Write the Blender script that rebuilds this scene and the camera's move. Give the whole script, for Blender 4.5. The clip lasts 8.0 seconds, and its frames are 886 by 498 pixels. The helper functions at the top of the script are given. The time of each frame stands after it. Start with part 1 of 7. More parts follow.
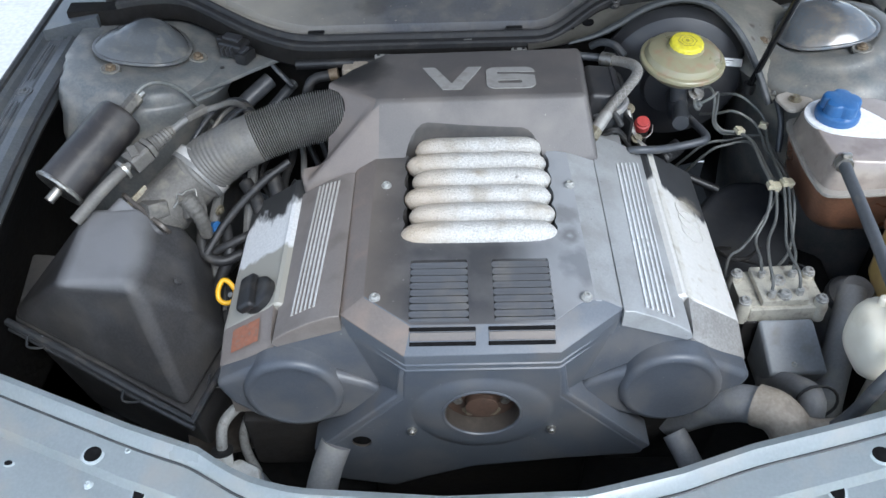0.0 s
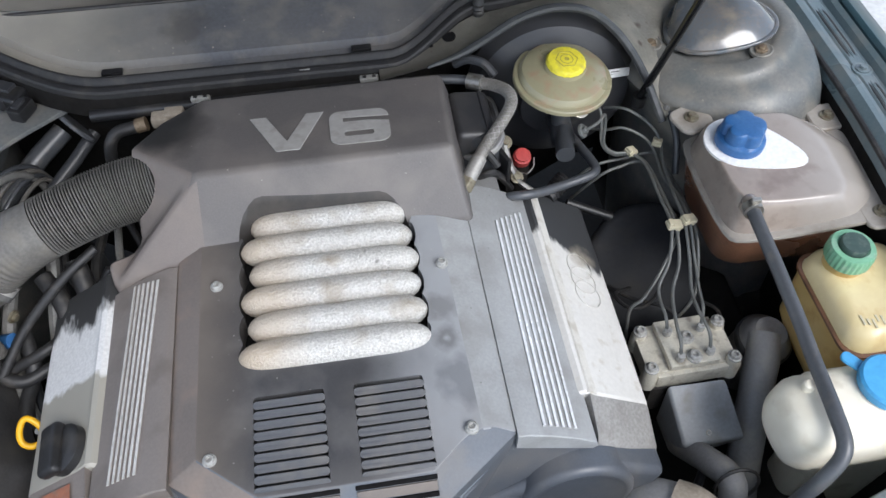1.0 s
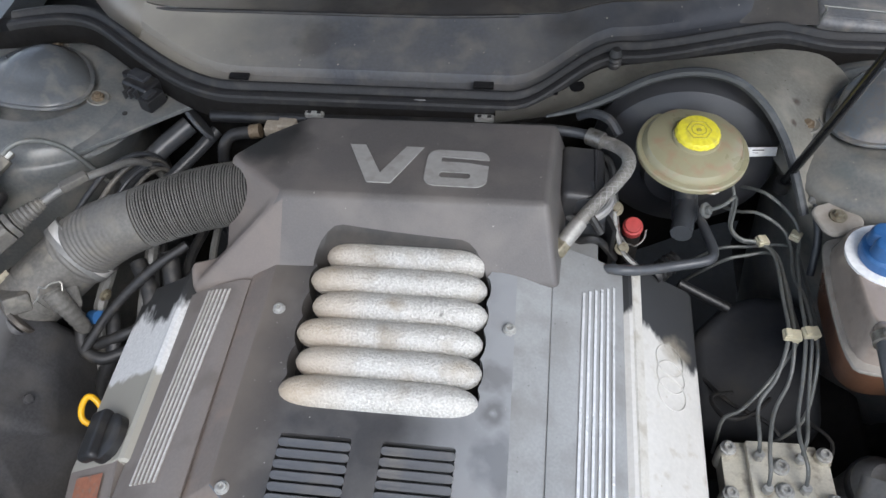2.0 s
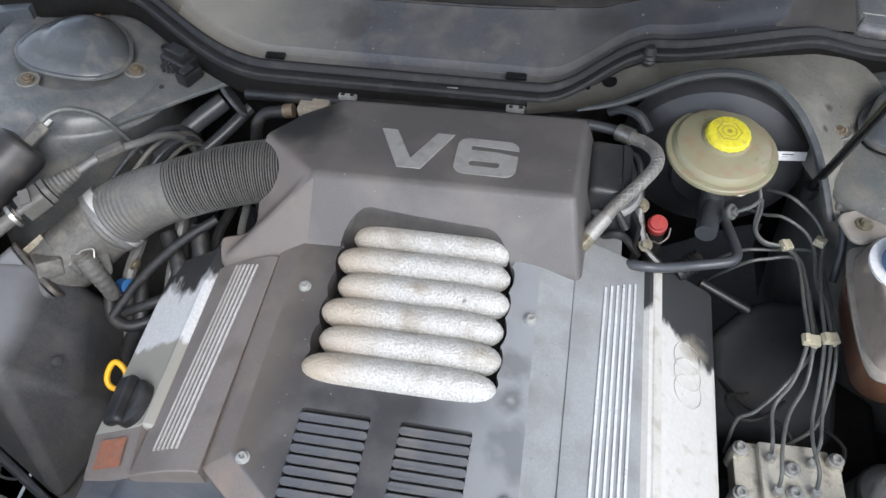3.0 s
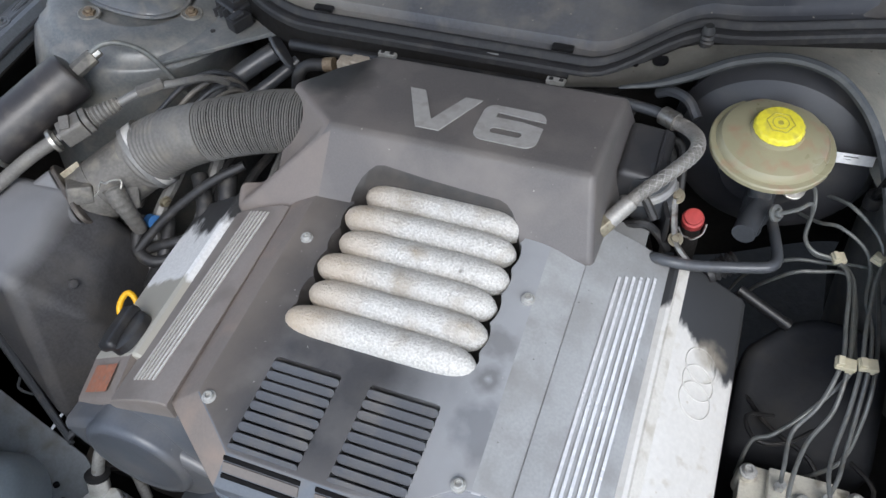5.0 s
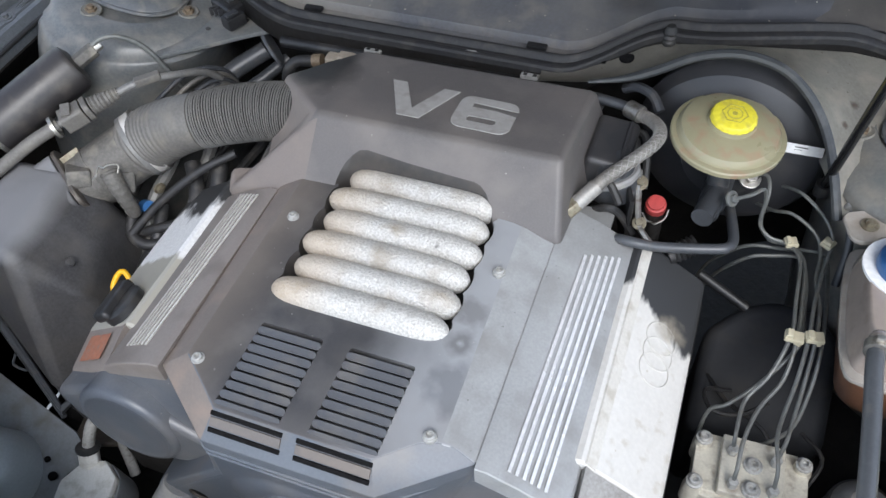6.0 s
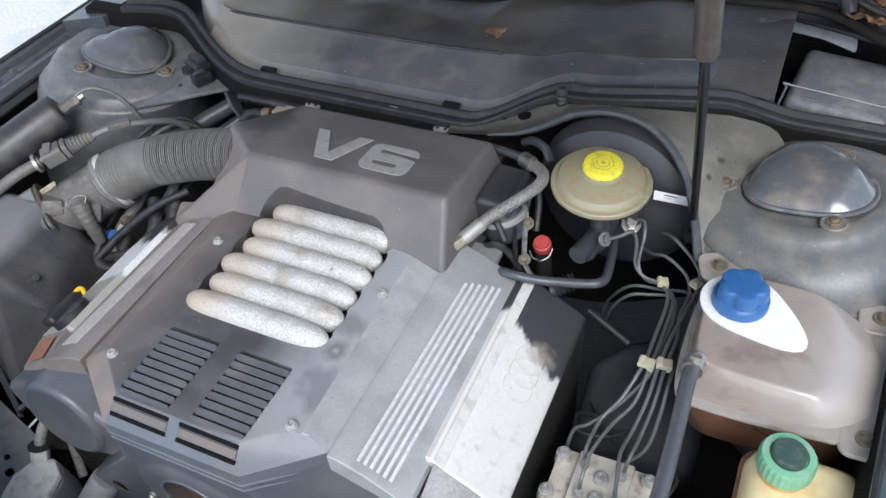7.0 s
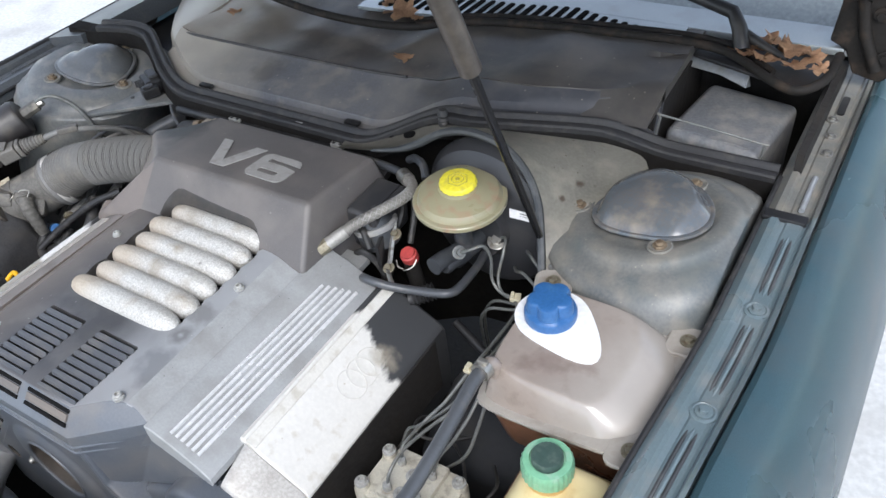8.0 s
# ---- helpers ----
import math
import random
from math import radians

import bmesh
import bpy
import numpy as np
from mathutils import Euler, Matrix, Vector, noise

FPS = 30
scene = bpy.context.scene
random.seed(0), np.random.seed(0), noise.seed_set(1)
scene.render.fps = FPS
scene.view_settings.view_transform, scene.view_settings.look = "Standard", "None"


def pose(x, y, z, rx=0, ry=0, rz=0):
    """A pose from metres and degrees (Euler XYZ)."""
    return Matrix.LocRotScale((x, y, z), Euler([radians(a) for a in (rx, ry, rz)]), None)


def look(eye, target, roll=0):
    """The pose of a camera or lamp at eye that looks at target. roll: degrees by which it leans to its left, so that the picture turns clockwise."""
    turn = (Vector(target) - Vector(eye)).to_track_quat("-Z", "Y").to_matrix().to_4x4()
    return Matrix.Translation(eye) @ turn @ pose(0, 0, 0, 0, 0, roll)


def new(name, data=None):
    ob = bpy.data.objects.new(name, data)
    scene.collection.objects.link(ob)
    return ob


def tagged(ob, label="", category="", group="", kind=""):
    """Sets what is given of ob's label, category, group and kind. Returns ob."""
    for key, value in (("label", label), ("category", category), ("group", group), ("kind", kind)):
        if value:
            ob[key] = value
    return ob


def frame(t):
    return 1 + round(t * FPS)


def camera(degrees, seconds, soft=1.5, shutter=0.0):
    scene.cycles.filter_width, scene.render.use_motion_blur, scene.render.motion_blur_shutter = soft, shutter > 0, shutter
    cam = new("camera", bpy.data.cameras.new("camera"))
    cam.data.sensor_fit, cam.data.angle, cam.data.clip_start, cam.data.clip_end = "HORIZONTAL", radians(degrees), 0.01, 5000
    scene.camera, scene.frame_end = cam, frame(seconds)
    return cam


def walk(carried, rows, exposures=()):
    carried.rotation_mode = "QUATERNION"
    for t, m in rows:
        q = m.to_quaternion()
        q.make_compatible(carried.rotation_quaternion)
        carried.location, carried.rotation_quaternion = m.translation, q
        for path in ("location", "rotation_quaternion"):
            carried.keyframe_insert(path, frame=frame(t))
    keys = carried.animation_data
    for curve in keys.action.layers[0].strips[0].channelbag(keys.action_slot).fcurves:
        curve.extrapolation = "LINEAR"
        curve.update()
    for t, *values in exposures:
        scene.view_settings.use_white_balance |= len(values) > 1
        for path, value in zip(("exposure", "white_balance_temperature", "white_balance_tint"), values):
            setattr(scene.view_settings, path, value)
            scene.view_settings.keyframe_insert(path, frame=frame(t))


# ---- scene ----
cam = camera(58.7, 8.0)
PATH = [
    (0, (-0.08, -0.031, 1.534), (-0.123, 1.355, 0.093), -2.4),
    (0.5, (-0.028, 0.11, 1.534), (0.11, 1.337, -0.039), -2.1),
    (0.6, (-0.023, 0.14, 1.537), (0.138, 1.361, -0.04), -0.6),
    (0.7, (-0.023, 0.171, 1.537), (0.144, 1.389, -0.04), 0.3),
    (1, (-0.016, 0.25, 1.535), (0.182, 1.44, -0.06), 0.5),
    (1.5, (0.057, 0.324, 1.51), (-0.008, 1.527, -0.087), -3.5),
    (2.8, (0.09, 0.306, 1.529), (-0.192, 1.592, 0.024), -3.9),
    (3, (0.074, 0.309, 1.525), (-0.186, 1.504, -0.057), -3.1),
    (3.5, (0.054, 0.314, 1.498), (-0.179, 1.432, -0.144), -4.9),
    (4, (0.073, 0.317, 1.489), (-0.211, 1.456, -0.13), -5.4),
    (4.5, (0.126, 0.33, 1.483), (-0.264, 1.471, -0.113), -7.5),
    (4.7, (0.153, 0.338, 1.476), (-0.306, 1.475, -0.104), -7.2),
    (5.8, (0.208, 0.307, 1.47), (-0.372, 1.39, -0.108), -6.6),
    (6, (0.218, 0.274, 1.482), (-0.304, 1.442, -0.055), -5.0),
    (6.5, (0.273, 0.185, 1.502), (-0.185, 1.402, -0.018), -4.1),
    (6.6, (0.299, 0.18, 1.503), (-0.222, 1.421, 0.024), -5.9),
    (7, (0.437, 0.236, 1.512), (-0.257, 1.491, 0.119), -6.3),
    (7.5, (0.615, 0.343, 1.499), (-0.377, 1.446, 0.157), -7.0),
    (7.9, (0.698, 0.328, 1.5), (-0.285, 1.523, 0.233), -8.1),
    (8, (0.726, 0.311, 1.496), (-0.19, 1.523, 0.195), -8.2),
]
walk(cam, [(t, look(eye, target, roll)) for t, eye, target, roll in PATH], [(0, 1.2, 6050, 7), (0.6, 1.1, 6300, 8), (1.0, 1.06, 6450, 10), (1.5, 0.98, 6500, 10), (3.0, 1.18, 6450, 10), (3.5, 1.12, 6400, 10), (4.5, 1.06, 6400, 10), (5.8, 1.15, 6400, 10), (6.5, 1.2, 6350, 10), (7.0, 1.14, 6350, 10), (7.5, 1.33, 6400, 10), (8, 1.23, 6450, 10)])

# ---- light ----
world = bpy.data.worlds.new("sky")
scene.world = world
world.use_nodes = True
wn = world.node_tree
wn.nodes.clear()
w_sky = wn.nodes.new("ShaderNodeTexSky")
w_sky.sky_type, w_sky.sun_disc = "NISHITA", False
w_sky.sun_elevation, w_sky.sun_rotation = radians(50), radians(152)
w_sky.dust_density, w_sky.air_density, w_sky.ozone_density = 1.0, 1.0, 1.0
w_hs = wn.nodes.new("ShaderNodeHueSaturation")
w_hs.inputs["Saturation"].default_value = 0.6
w_bg = wn.nodes.new("ShaderNodeBackground")
w_bg.inputs["Strength"].default_value = 0.15
w_out = wn.nodes.new("ShaderNodeOutputWorld")
wn.links.new(w_sky.outputs[0], w_hs.inputs["Color"])
wn.links.new(w_hs.outputs[0], w_bg.inputs[0])
wn.links.new(w_bg.outputs[0], w_out.inputs[0])
sun = new("sun", bpy.data.lights.new("sun", "SUN"))
sun.data.energy, sun.data.angle, sun.data.color = 1.1, radians(30), (1.0, 1.0, 1.0)
sun.matrix_world = look((1.25, -2.0, 2.8), (0, 0, 0))

XC = -0.057  # middle of the engine
CC = -0.040  # middle of the car


# ---- materials ----
def mat(name, c1, c2=None, rough=0.6, metal=0.0, big=9.0, fine=160.0, bump=0.15, dirt=None, dirt_amount=0.4, spec=0.5, coat=0.0, contrast=0.25, grain=1.0):
    """A worn surface: two colours in large patches, fine grain in colour and relief, and dirt in spots."""
    m = bpy.data.materials.new(name)
    m.use_nodes = True
    nt = m.node_tree
    b = nt.nodes["Principled BSDF"]
    c2 = c2 or tuple(v * 0.75 for v in c1)
    tc = nt.nodes.new("ShaderNodeTexCoord")

    def noise_tex(scale, detail=5.0, distort=0.0):
        n = nt.nodes.new("ShaderNodeTexNoise")
        n.inputs["Scale"].default_value, n.inputs["Detail"].default_value, n.inputs["Distortion"].default_value = scale, detail, distort
        nt.links.new(tc.outputs["Object"], n.inputs["Vector"])
        return n

    def ramp(src, lo, hi):
        r = nt.nodes.new("ShaderNodeMapRange")
        r.inputs["From Min"].default_value, r.inputs["From Max"].default_value = lo, hi
        nt.links.new(src, r.inputs["Value"])
        return r.outputs[0]

    def mix(fac, a, c):
        x = nt.nodes.new("ShaderNodeMix")
        x.data_type = "RGBA"
        if isinstance(fac, float):
            x.inputs[0].default_value = fac
        else:
            nt.links.new(fac, x.inputs[0])
        for sock, v in ((x.inputs[6], a), (x.inputs[7], c)):
            if isinstance(v, tuple):
                sock.default_value = (*v, 1)
            else:
                nt.links.new(v, sock)
        return x.outputs[2]

    n1, n2 = noise_tex(big, 6.0, 0.4), noise_tex(fine, 3.0)
    col = mix(ramp(n1.outputs[0], 0.5 - contrast, 0.5 + contrast), c1, c2)
    col = mix(ramp(n2.outputs[0], 0.35, 0.35 + 0.75 / grain), col, tuple(min(1.0, v * 1.35 + 0.01) for v in c1))
    if dirt:
        n3 = noise_tex(big * 3.1, 8.0, 0.15)
        col = mix(ramp(n3.outputs[0], 0.62 - dirt_amount * 0.35, 0.78), col, dirt)
    nt.links.new(col, b.inputs["Base Color"])
    rr = nt.nodes.new("ShaderNodeMapRange")
    rr.inputs["To Min"].default_value, rr.inputs["To Max"].default_value = max(0.03, rough - 0.12), min(1.0, rough + 0.12)
    nt.links.new(n1.outputs[0], rr.inputs["Value"])
    nt.links.new(rr.outputs[0], b.inputs["Roughness"])
    b.inputs["Metallic"].default_value = metal
    b.inputs["Specular IOR Level"].default_value = spec
    b.inputs["Coat Weight"].default_value = coat
    if bump:
        bp = nt.nodes.new("ShaderNodeBump")
        bp.inputs["Strength"].default_value, bp.inputs["Distance"].default_value = bump, 0.002 if bump > 0.5 else 0.0007
        nt.links.new(n2.outputs[0], bp.inputs["Height"])
        nt.links.new(bp.outputs[0], b.inputs["Normal"])
    return m


M_cover = mat("cover_plastic", (0.062, 0.062, 0.066), (0.046, 0.045, 0.046), 0.42, big=5, fine=420, bump=0.15, dirt=(0.10, 0.096, 0.092), dirt_amount=0.5, grain=0.4)
M_hump = mat("hump_plastic", (0.128, 0.118, 0.113), (0.102, 0.094, 0.091), 0.45, big=5, fine=500, bump=0.2, dirt=(0.175, 0.158, 0.145), dirt_amount=0.5, grain=0.4)
# lighter copy of the hump's plastic, with the light on its left face
M_humpleft = mat("hump_lit_side_plastic", (0.165, 0.140, 0.126), (0.128, 0.111, 0.102), 0.5, big=7, fine=500, bump=0.2, dirt=(0.20, 0.168, 0.145), dirt_amount=0.4, grain=0.4)
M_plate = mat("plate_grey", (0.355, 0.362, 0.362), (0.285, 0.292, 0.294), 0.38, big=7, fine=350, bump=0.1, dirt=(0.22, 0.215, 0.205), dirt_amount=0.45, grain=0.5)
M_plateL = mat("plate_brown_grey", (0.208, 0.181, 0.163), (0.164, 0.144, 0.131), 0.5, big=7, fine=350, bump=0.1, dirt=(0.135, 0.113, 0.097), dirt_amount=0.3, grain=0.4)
M_stripe = mat("bright_aluminium", (0.70, 0.70, 0.70), (0.62, 0.62, 0.62), 0.3, 0.25, big=30, coat=0.4)
M_letter = mat("letter_silver", (0.32, 0.31, 0.295), (0.28, 0.27, 0.255), 0.5, 0.0, big=20, dirt=(0.24, 0.225, 0.205), dirt_amount=0.2, grain=0.5)
M_rib = mat("cast_silver", (0.50, 0.49, 0.465), (0.41, 0.395, 0.365), 0.45, 0.15, big=9, fine=420, bump=1.0, dirt=(0.33, 0.28, 0.215), dirt_amount=0.3, grain=2.0)
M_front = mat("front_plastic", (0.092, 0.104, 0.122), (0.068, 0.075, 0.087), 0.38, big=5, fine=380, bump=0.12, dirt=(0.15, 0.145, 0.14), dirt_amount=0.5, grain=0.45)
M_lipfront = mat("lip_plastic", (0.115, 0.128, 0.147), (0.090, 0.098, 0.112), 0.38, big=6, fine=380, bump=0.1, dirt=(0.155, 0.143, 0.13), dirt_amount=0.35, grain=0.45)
M_lipleft = mat("lip_brown_dust_and_light", (0.185, 0.150, 0.128), (0.135, 0.116, 0.104), 0.45, big=9, fine=350, bump=0.1, dirt=(0.23, 0.175, 0.14), dirt_amount=0.4, grain=0.4)
M_recess = mat("dark_recess", (0.040, 0.036, 0.033), (0.028, 0.026, 0.025), 0.55, big=12, fine=420, bump=0.12, dirt=(0.065, 0.055, 0.047), dirt_amount=0.35, grain=0.4)
M_louvre = mat("louvre_plastic", (0.082, 0.087, 0.096), (0.062, 0.064, 0.069), 0.38, big=9, fine=380, bump=0.12, dirt=(0.118, 0.111, 0.102), dirt_amount=0.25, grain=0.35)
M_cast = mat("cast_alloy", (0.36, 0.35, 0.33), (0.26, 0.25, 0.235), 0.5, 0.35, big=7, fine=300, bump=0.3, dirt=(0.18, 0.155, 0.13), dirt_amount=0.4)
M_abs = mat("abs_alloy", (0.62, 0.59, 0.50), (0.52, 0.49, 0.41), 0.5, 0.2, big=25, fine=400, bump=0.2, dirt=(0.27, 0.23, 0.18), dirt_amount=0.25, grain=0.6)
M_black = mat("black_plastic", (0.013, 0.013, 0.0145), (0.019, 0.0185, 0.018), 0.4, big=9, fine=300, dirt=(0.055, 0.05, 0.044), dirt_amount=0.3)
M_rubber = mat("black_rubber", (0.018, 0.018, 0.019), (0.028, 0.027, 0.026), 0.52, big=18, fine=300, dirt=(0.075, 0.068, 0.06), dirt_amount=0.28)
M_hose = mat("grey_hose", (0.052, 0.056, 0.062), (0.038, 0.040, 0.044), 0.36, big=14, fine=300, bump=0.06, dirt=(0.11, 0.10, 0.09), dirt_amount=0.22, grain=0.5)
M_duct = mat("duct_grey", (0.128, 0.121, 0.110), (0.095, 0.089, 0.081), 0.5, big=14, fine=300, dirt=(0.185, 0.168, 0.14), dirt_amount=0.35)
M_ductdark = mat("duct_dark", (0.17, 0.167, 0.16), (0.125, 0.122, 0.116), 0.38, big=14, fine=300, dirt=(0.22, 0.205, 0.18), dirt_amount=0.25)
M_tower = mat("dusty_tower_paint", (0.165, 0.160, 0.145), (0.088, 0.100, 0.106), 0.36, big=10, fine=260, bump=0.1, dirt=(0.25, 0.228, 0.19), dirt_amount=0.5, grain=0.8)
M_dome = mat("tower_cap_plastic", (0.058, 0.080, 0.100), (0.155, 0.135, 0.118), 0.2, big=11, fine=260, bump=0.03, dirt=(0.24, 0.205, 0.165), dirt_amount=0.35, coat=0.7)
M_paint = mat("green_car_paint", (0.070, 0.142, 0.170), (0.080, 0.152, 0.180), 0.30, 0.2, big=4, fine=900, bump=0.02, dirt=(0.12, 0.165, 0.18), dirt_amount=0.3, coat=0.5)
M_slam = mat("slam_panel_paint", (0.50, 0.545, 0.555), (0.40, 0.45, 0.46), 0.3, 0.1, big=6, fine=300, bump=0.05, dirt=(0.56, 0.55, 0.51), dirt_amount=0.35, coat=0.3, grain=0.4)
# one plastic with M_cowltop, the wall's reflected sky put into a paler tone
M_cowl = mat("cowl_plastic", (0.098, 0.102, 0.112), (0.135, 0.130, 0.126), 0.55, big=9, fine=220, bump=0.2, dirt=(0.21, 0.192, 0.17), dirt_amount=0.36, spec=0.3)
M_cowltop = mat("cowl_top_plastic", (0.066, 0.060, 0.055), (0.094, 0.084, 0.076), 0.36, big=7, fine=220, bump=0.15, dirt=(0.16, 0.138, 0.113), dirt_amount=0.4)
M_tank = mat("aged_tank_plastic", (0.305, 0.252, 0.215), (0.255, 0.216, 0.188), 0.22, big=14, fine=90, bump=0.0, dirt=(0.20, 0.155, 0.13), dirt_amount=0.3, coat=0.5, grain=0.3)
M_tankrim = mat("tank_flange_plastic", (0.36, 0.33, 0.29), (0.31, 0.28, 0.245), 0.4, big=12, fine=200, bump=0.03, dirt=(0.24, 0.205, 0.165), dirt_amount=0.3, grain=0.4)
M_tanklow = mat("brown_tank_plastic", (0.22, 0.105, 0.06), (0.16, 0.08, 0.048), 0.3, big=9, fine=300, bump=0.04, dirt=(0.10, 0.06, 0.04), dirt_amount=0.3, coat=0.2)
M_blue = mat("blue_cap", (0.024, 0.098, 0.255), (0.032, 0.115, 0.28), 0.36, big=25, fine=300, bump=0.05, dirt=(0.06, 0.16, 0.32), dirt_amount=0.12)
M_white = mat("white_label", (0.76, 0.76, 0.76), (0.71, 0.71, 0.70), 0.5, big=20, bump=0.02)
M_yellow = mat("yellow_cap", (0.78, 0.67, 0.045), (0.70, 0.60, 0.05), 0.4, big=30, bump=0.05, dirt=(0.55, 0.47, 0.10), dirt_amount=0.2)
M_resv = mat("yellowed_reservoir", (0.27, 0.25, 0.155), (0.31, 0.28, 0.18), 0.3, big=18, fine=90, bump=0.0, dirt=(0.33, 0.20, 0.13), dirt_amount=0.25, coat=0.3, grain=0.3)
M_amber = mat("amber_plastic", (0.50, 0.32, 0.095), (0.62, 0.46, 0.20), 0.3, big=10, fine=90, bump=0.0, dirt=(0.38, 0.20, 0.05), dirt_amount=0.3, coat=0.2, grain=0.3)
M_green = mat("green_cap", (0.16, 0.38, 0.23), (0.20, 0.42, 0.27), 0.4, big=30, bump=0.05, dirt=(0.30, 0.45, 0.34), dirt_amount=0.2)
M_bottle = mat("ivory_bottle", (0.86, 0.80, 0.66), (0.80, 0.73, 0.58), 0.4, big=8, fine=90, bump=0.0, dirt=(0.55, 0.47, 0.34), dirt_amount=0.15, grain=0.3)
M_seal = mat("dull_seal_rubber", (0.022, 0.022, 0.024), (0.032, 0.031, 0.030), 0.6, big=18, fine=300, dirt=(0.06, 0.055, 0.05), dirt_amount=0.3, spec=0.35)
M_railrear = mat("bare_dirty_ledge", (0.17, 0.168, 0.15), (0.12, 0.12, 0.112), 0.42, big=10, fine=260, bump=0.1, dirt=(0.25, 0.225, 0.18), dirt_amount=0.5, grain=0.6)
M_washer = mat("dull_washer", (0.21, 0.20, 0.175), (0.15, 0.145, 0.13), 0.5, 0.2, big=60, dirt=(0.28, 0.25, 0.20), dirt_amount=0.35)
M_slotbar = mat("dull_slot_bar", (0.140, 0.122, 0.110), (0.106, 0.095, 0.088), 0.45, big=9, fine=350, bump=0.1, dirt=(0.175, 0.145, 0.12), dirt_amount=0.4, grain=0.4)
M_sky = mat("light_blue_cap", (0.06, 0.32, 0.60), (0.07, 0.36, 0.64), 0.45, big=30, bump=0.03)
M_steel = mat("zinc_steel", (0.40, 0.39, 0.36), (0.30, 0.29, 0.27), 0.38, 0.8, big=40, fine=400, bump=0.15, dirt=(0.18, 0.155, 0.12), dirt_amount=0.35)
M_line = mat("coated_brake_line", (0.150, 0.156, 0.148), (0.112, 0.116, 0.111), 0.42, 0.2, big=40, dirt=(0.18, 0.165, 0.135), dirt_amount=0.25)
M_brass = mat("dull_passivated_metal", (0.27, 0.245, 0.18), (0.20, 0.175, 0.125), 0.45, 0.5, big=60, dirt=(0.15, 0.10, 0.06), dirt_amount=0.35)
M_clip = mat("ivory_clip", (0.58, 0.53, 0.38), (0.50, 0.45, 0.32), 0.5, big=40)
M_rust = mat("rusty_steel", (0.105, 0.062, 0.042), (0.06, 0.042, 0.034), 0.7, 0.3, big=25, fine=200, bump=0.4)
M_red = mat("red_cap", (0.42, 0.055, 0.05), (0.36, 0.05, 0.045), 0.5, big=40, bump=0.03)
M_yring = mat("yellow_handle", (0.78, 0.42, 0.01), (0.72, 0.38, 0.01), 0.4, big=40, bump=0.02)
M_orange = mat("orange_sticker", (0.30, 0.115, 0.065), (0.23, 0.10, 0.062), 0.6, big=40, dirt=(0.20, 0.15, 0.12), dirt_amount=0.35)
M_ground = mat("concrete", (0.54, 0.54, 0.525), (0.47, 0.47, 0.455), 0.85, big=1.5, fine=60, bump=0.2, dirt=(0.40, 0.39, 0.37), dirt_amount=0.3)
M_dark = mat("oily_black_metal", (0.018, 0.0165, 0.016), (0.026, 0.023, 0.020), 0.75, big=11, fine=90, bump=0.6, dirt=(0.032, 0.027, 0.022), dirt_amount=0.25, spec=0.25)
M_gutter = mat("dusty_green_ledge", (0.15, 0.198, 0.214), (0.115, 0.158, 0.172), 0.30, 0.1, big=9, fine=300, bump=0.05, dirt=(0.215, 0.226, 0.215), dirt_amount=0.35, coat=0.5, grain=0.4)
M_air = mat("dusty_air_box", (0.046, 0.045, 0.046), (0.034, 0.033, 0.034), 0.52, big=6, fine=300, bump=0.12, dirt=(0.075, 0.069, 0.062), dirt_amount=0.4, spec=0.35)
M_tan = mat("tan_water_neck", (0.36, 0.31, 0.25), (0.28, 0.24, 0.19), 0.55, 0.1, big=18, fine=250, bump=0.2, dirt=(0.18, 0.15, 0.12), dirt_amount=0.3)
# flat black that stands for the unlit depth of holes and slots
M_void = mat("deep_black", (0.006, 0.006, 0.0065), (0.009, 0.0085, 0.0085), 0.9, bump=0.0, spec=0.05)
M_servo = mat("servo_black", (0.030, 0.031, 0.035), (0.040, 0.040, 0.043), 0.4, big=7, fine=300, bump=0.06, dirt=(0.065, 0.062, 0.06), dirt_amount=0.25, grain=0.4)
M_rod = mat("polished_black_rod", (0.006, 0.006, 0.007), (0.009, 0.009, 0.01), 0.25, bump=0.0)
M_sleeve = mat("brown_sleeve", (0.065, 0.055, 0.046), (0.05, 0.043, 0.037), 0.35, big=12, dirt=(0.12, 0.10, 0.08), dirt_amount=0.3)
M_braid = mat("braided_steel", (0.27, 0.255, 0.23), (0.15, 0.142, 0.13), 0.4, 0.4, big=40, fine=600, bump=0.8)
M_pipe = mat("grey_pipe", (0.085, 0.090, 0.098), (0.060, 0.064, 0.070), 0.35, 0.1, big=18, fine=300, bump=0.05, dirt=(0.13, 0.12, 0.11), dirt_amount=0.2, grain=0.4)
# pale base colour: the sky reflected in the glass is put in here
M_glass = mat("windscreen_glass_sky_reflection", (0.15, 0.175, 0.18), (0.11, 0.13, 0.135), 0.1, big=3, bump=0.0, spec=0.8, coat=0.6)
M_towerleft = mat("dark_dusty_tower_paint", (0.155, 0.156, 0.149), (0.095, 0.105, 0.111), 0.32, big=11, fine=260, bump=0.1, dirt=(0.25, 0.234, 0.206), dirt_amount=0.45, grain=0.8)
M_can = mat("dull_brown_black", (0.026, 0.024, 0.025), (0.038, 0.034, 0.033), 0.42, big=12, fine=300, bump=0.1, dirt=(0.085, 0.075, 0.065), dirt_amount=0.3, grain=0.5)
M_shield = mat("blue_black_shield", (0.018, 0.020, 0.024), (0.024, 0.025, 0.028), 0.68, big=7, fine=120, bump=0.5, dirt=(0.042, 0.039, 0.036), dirt_amount=0.35, spec=0.3, grain=0.6)
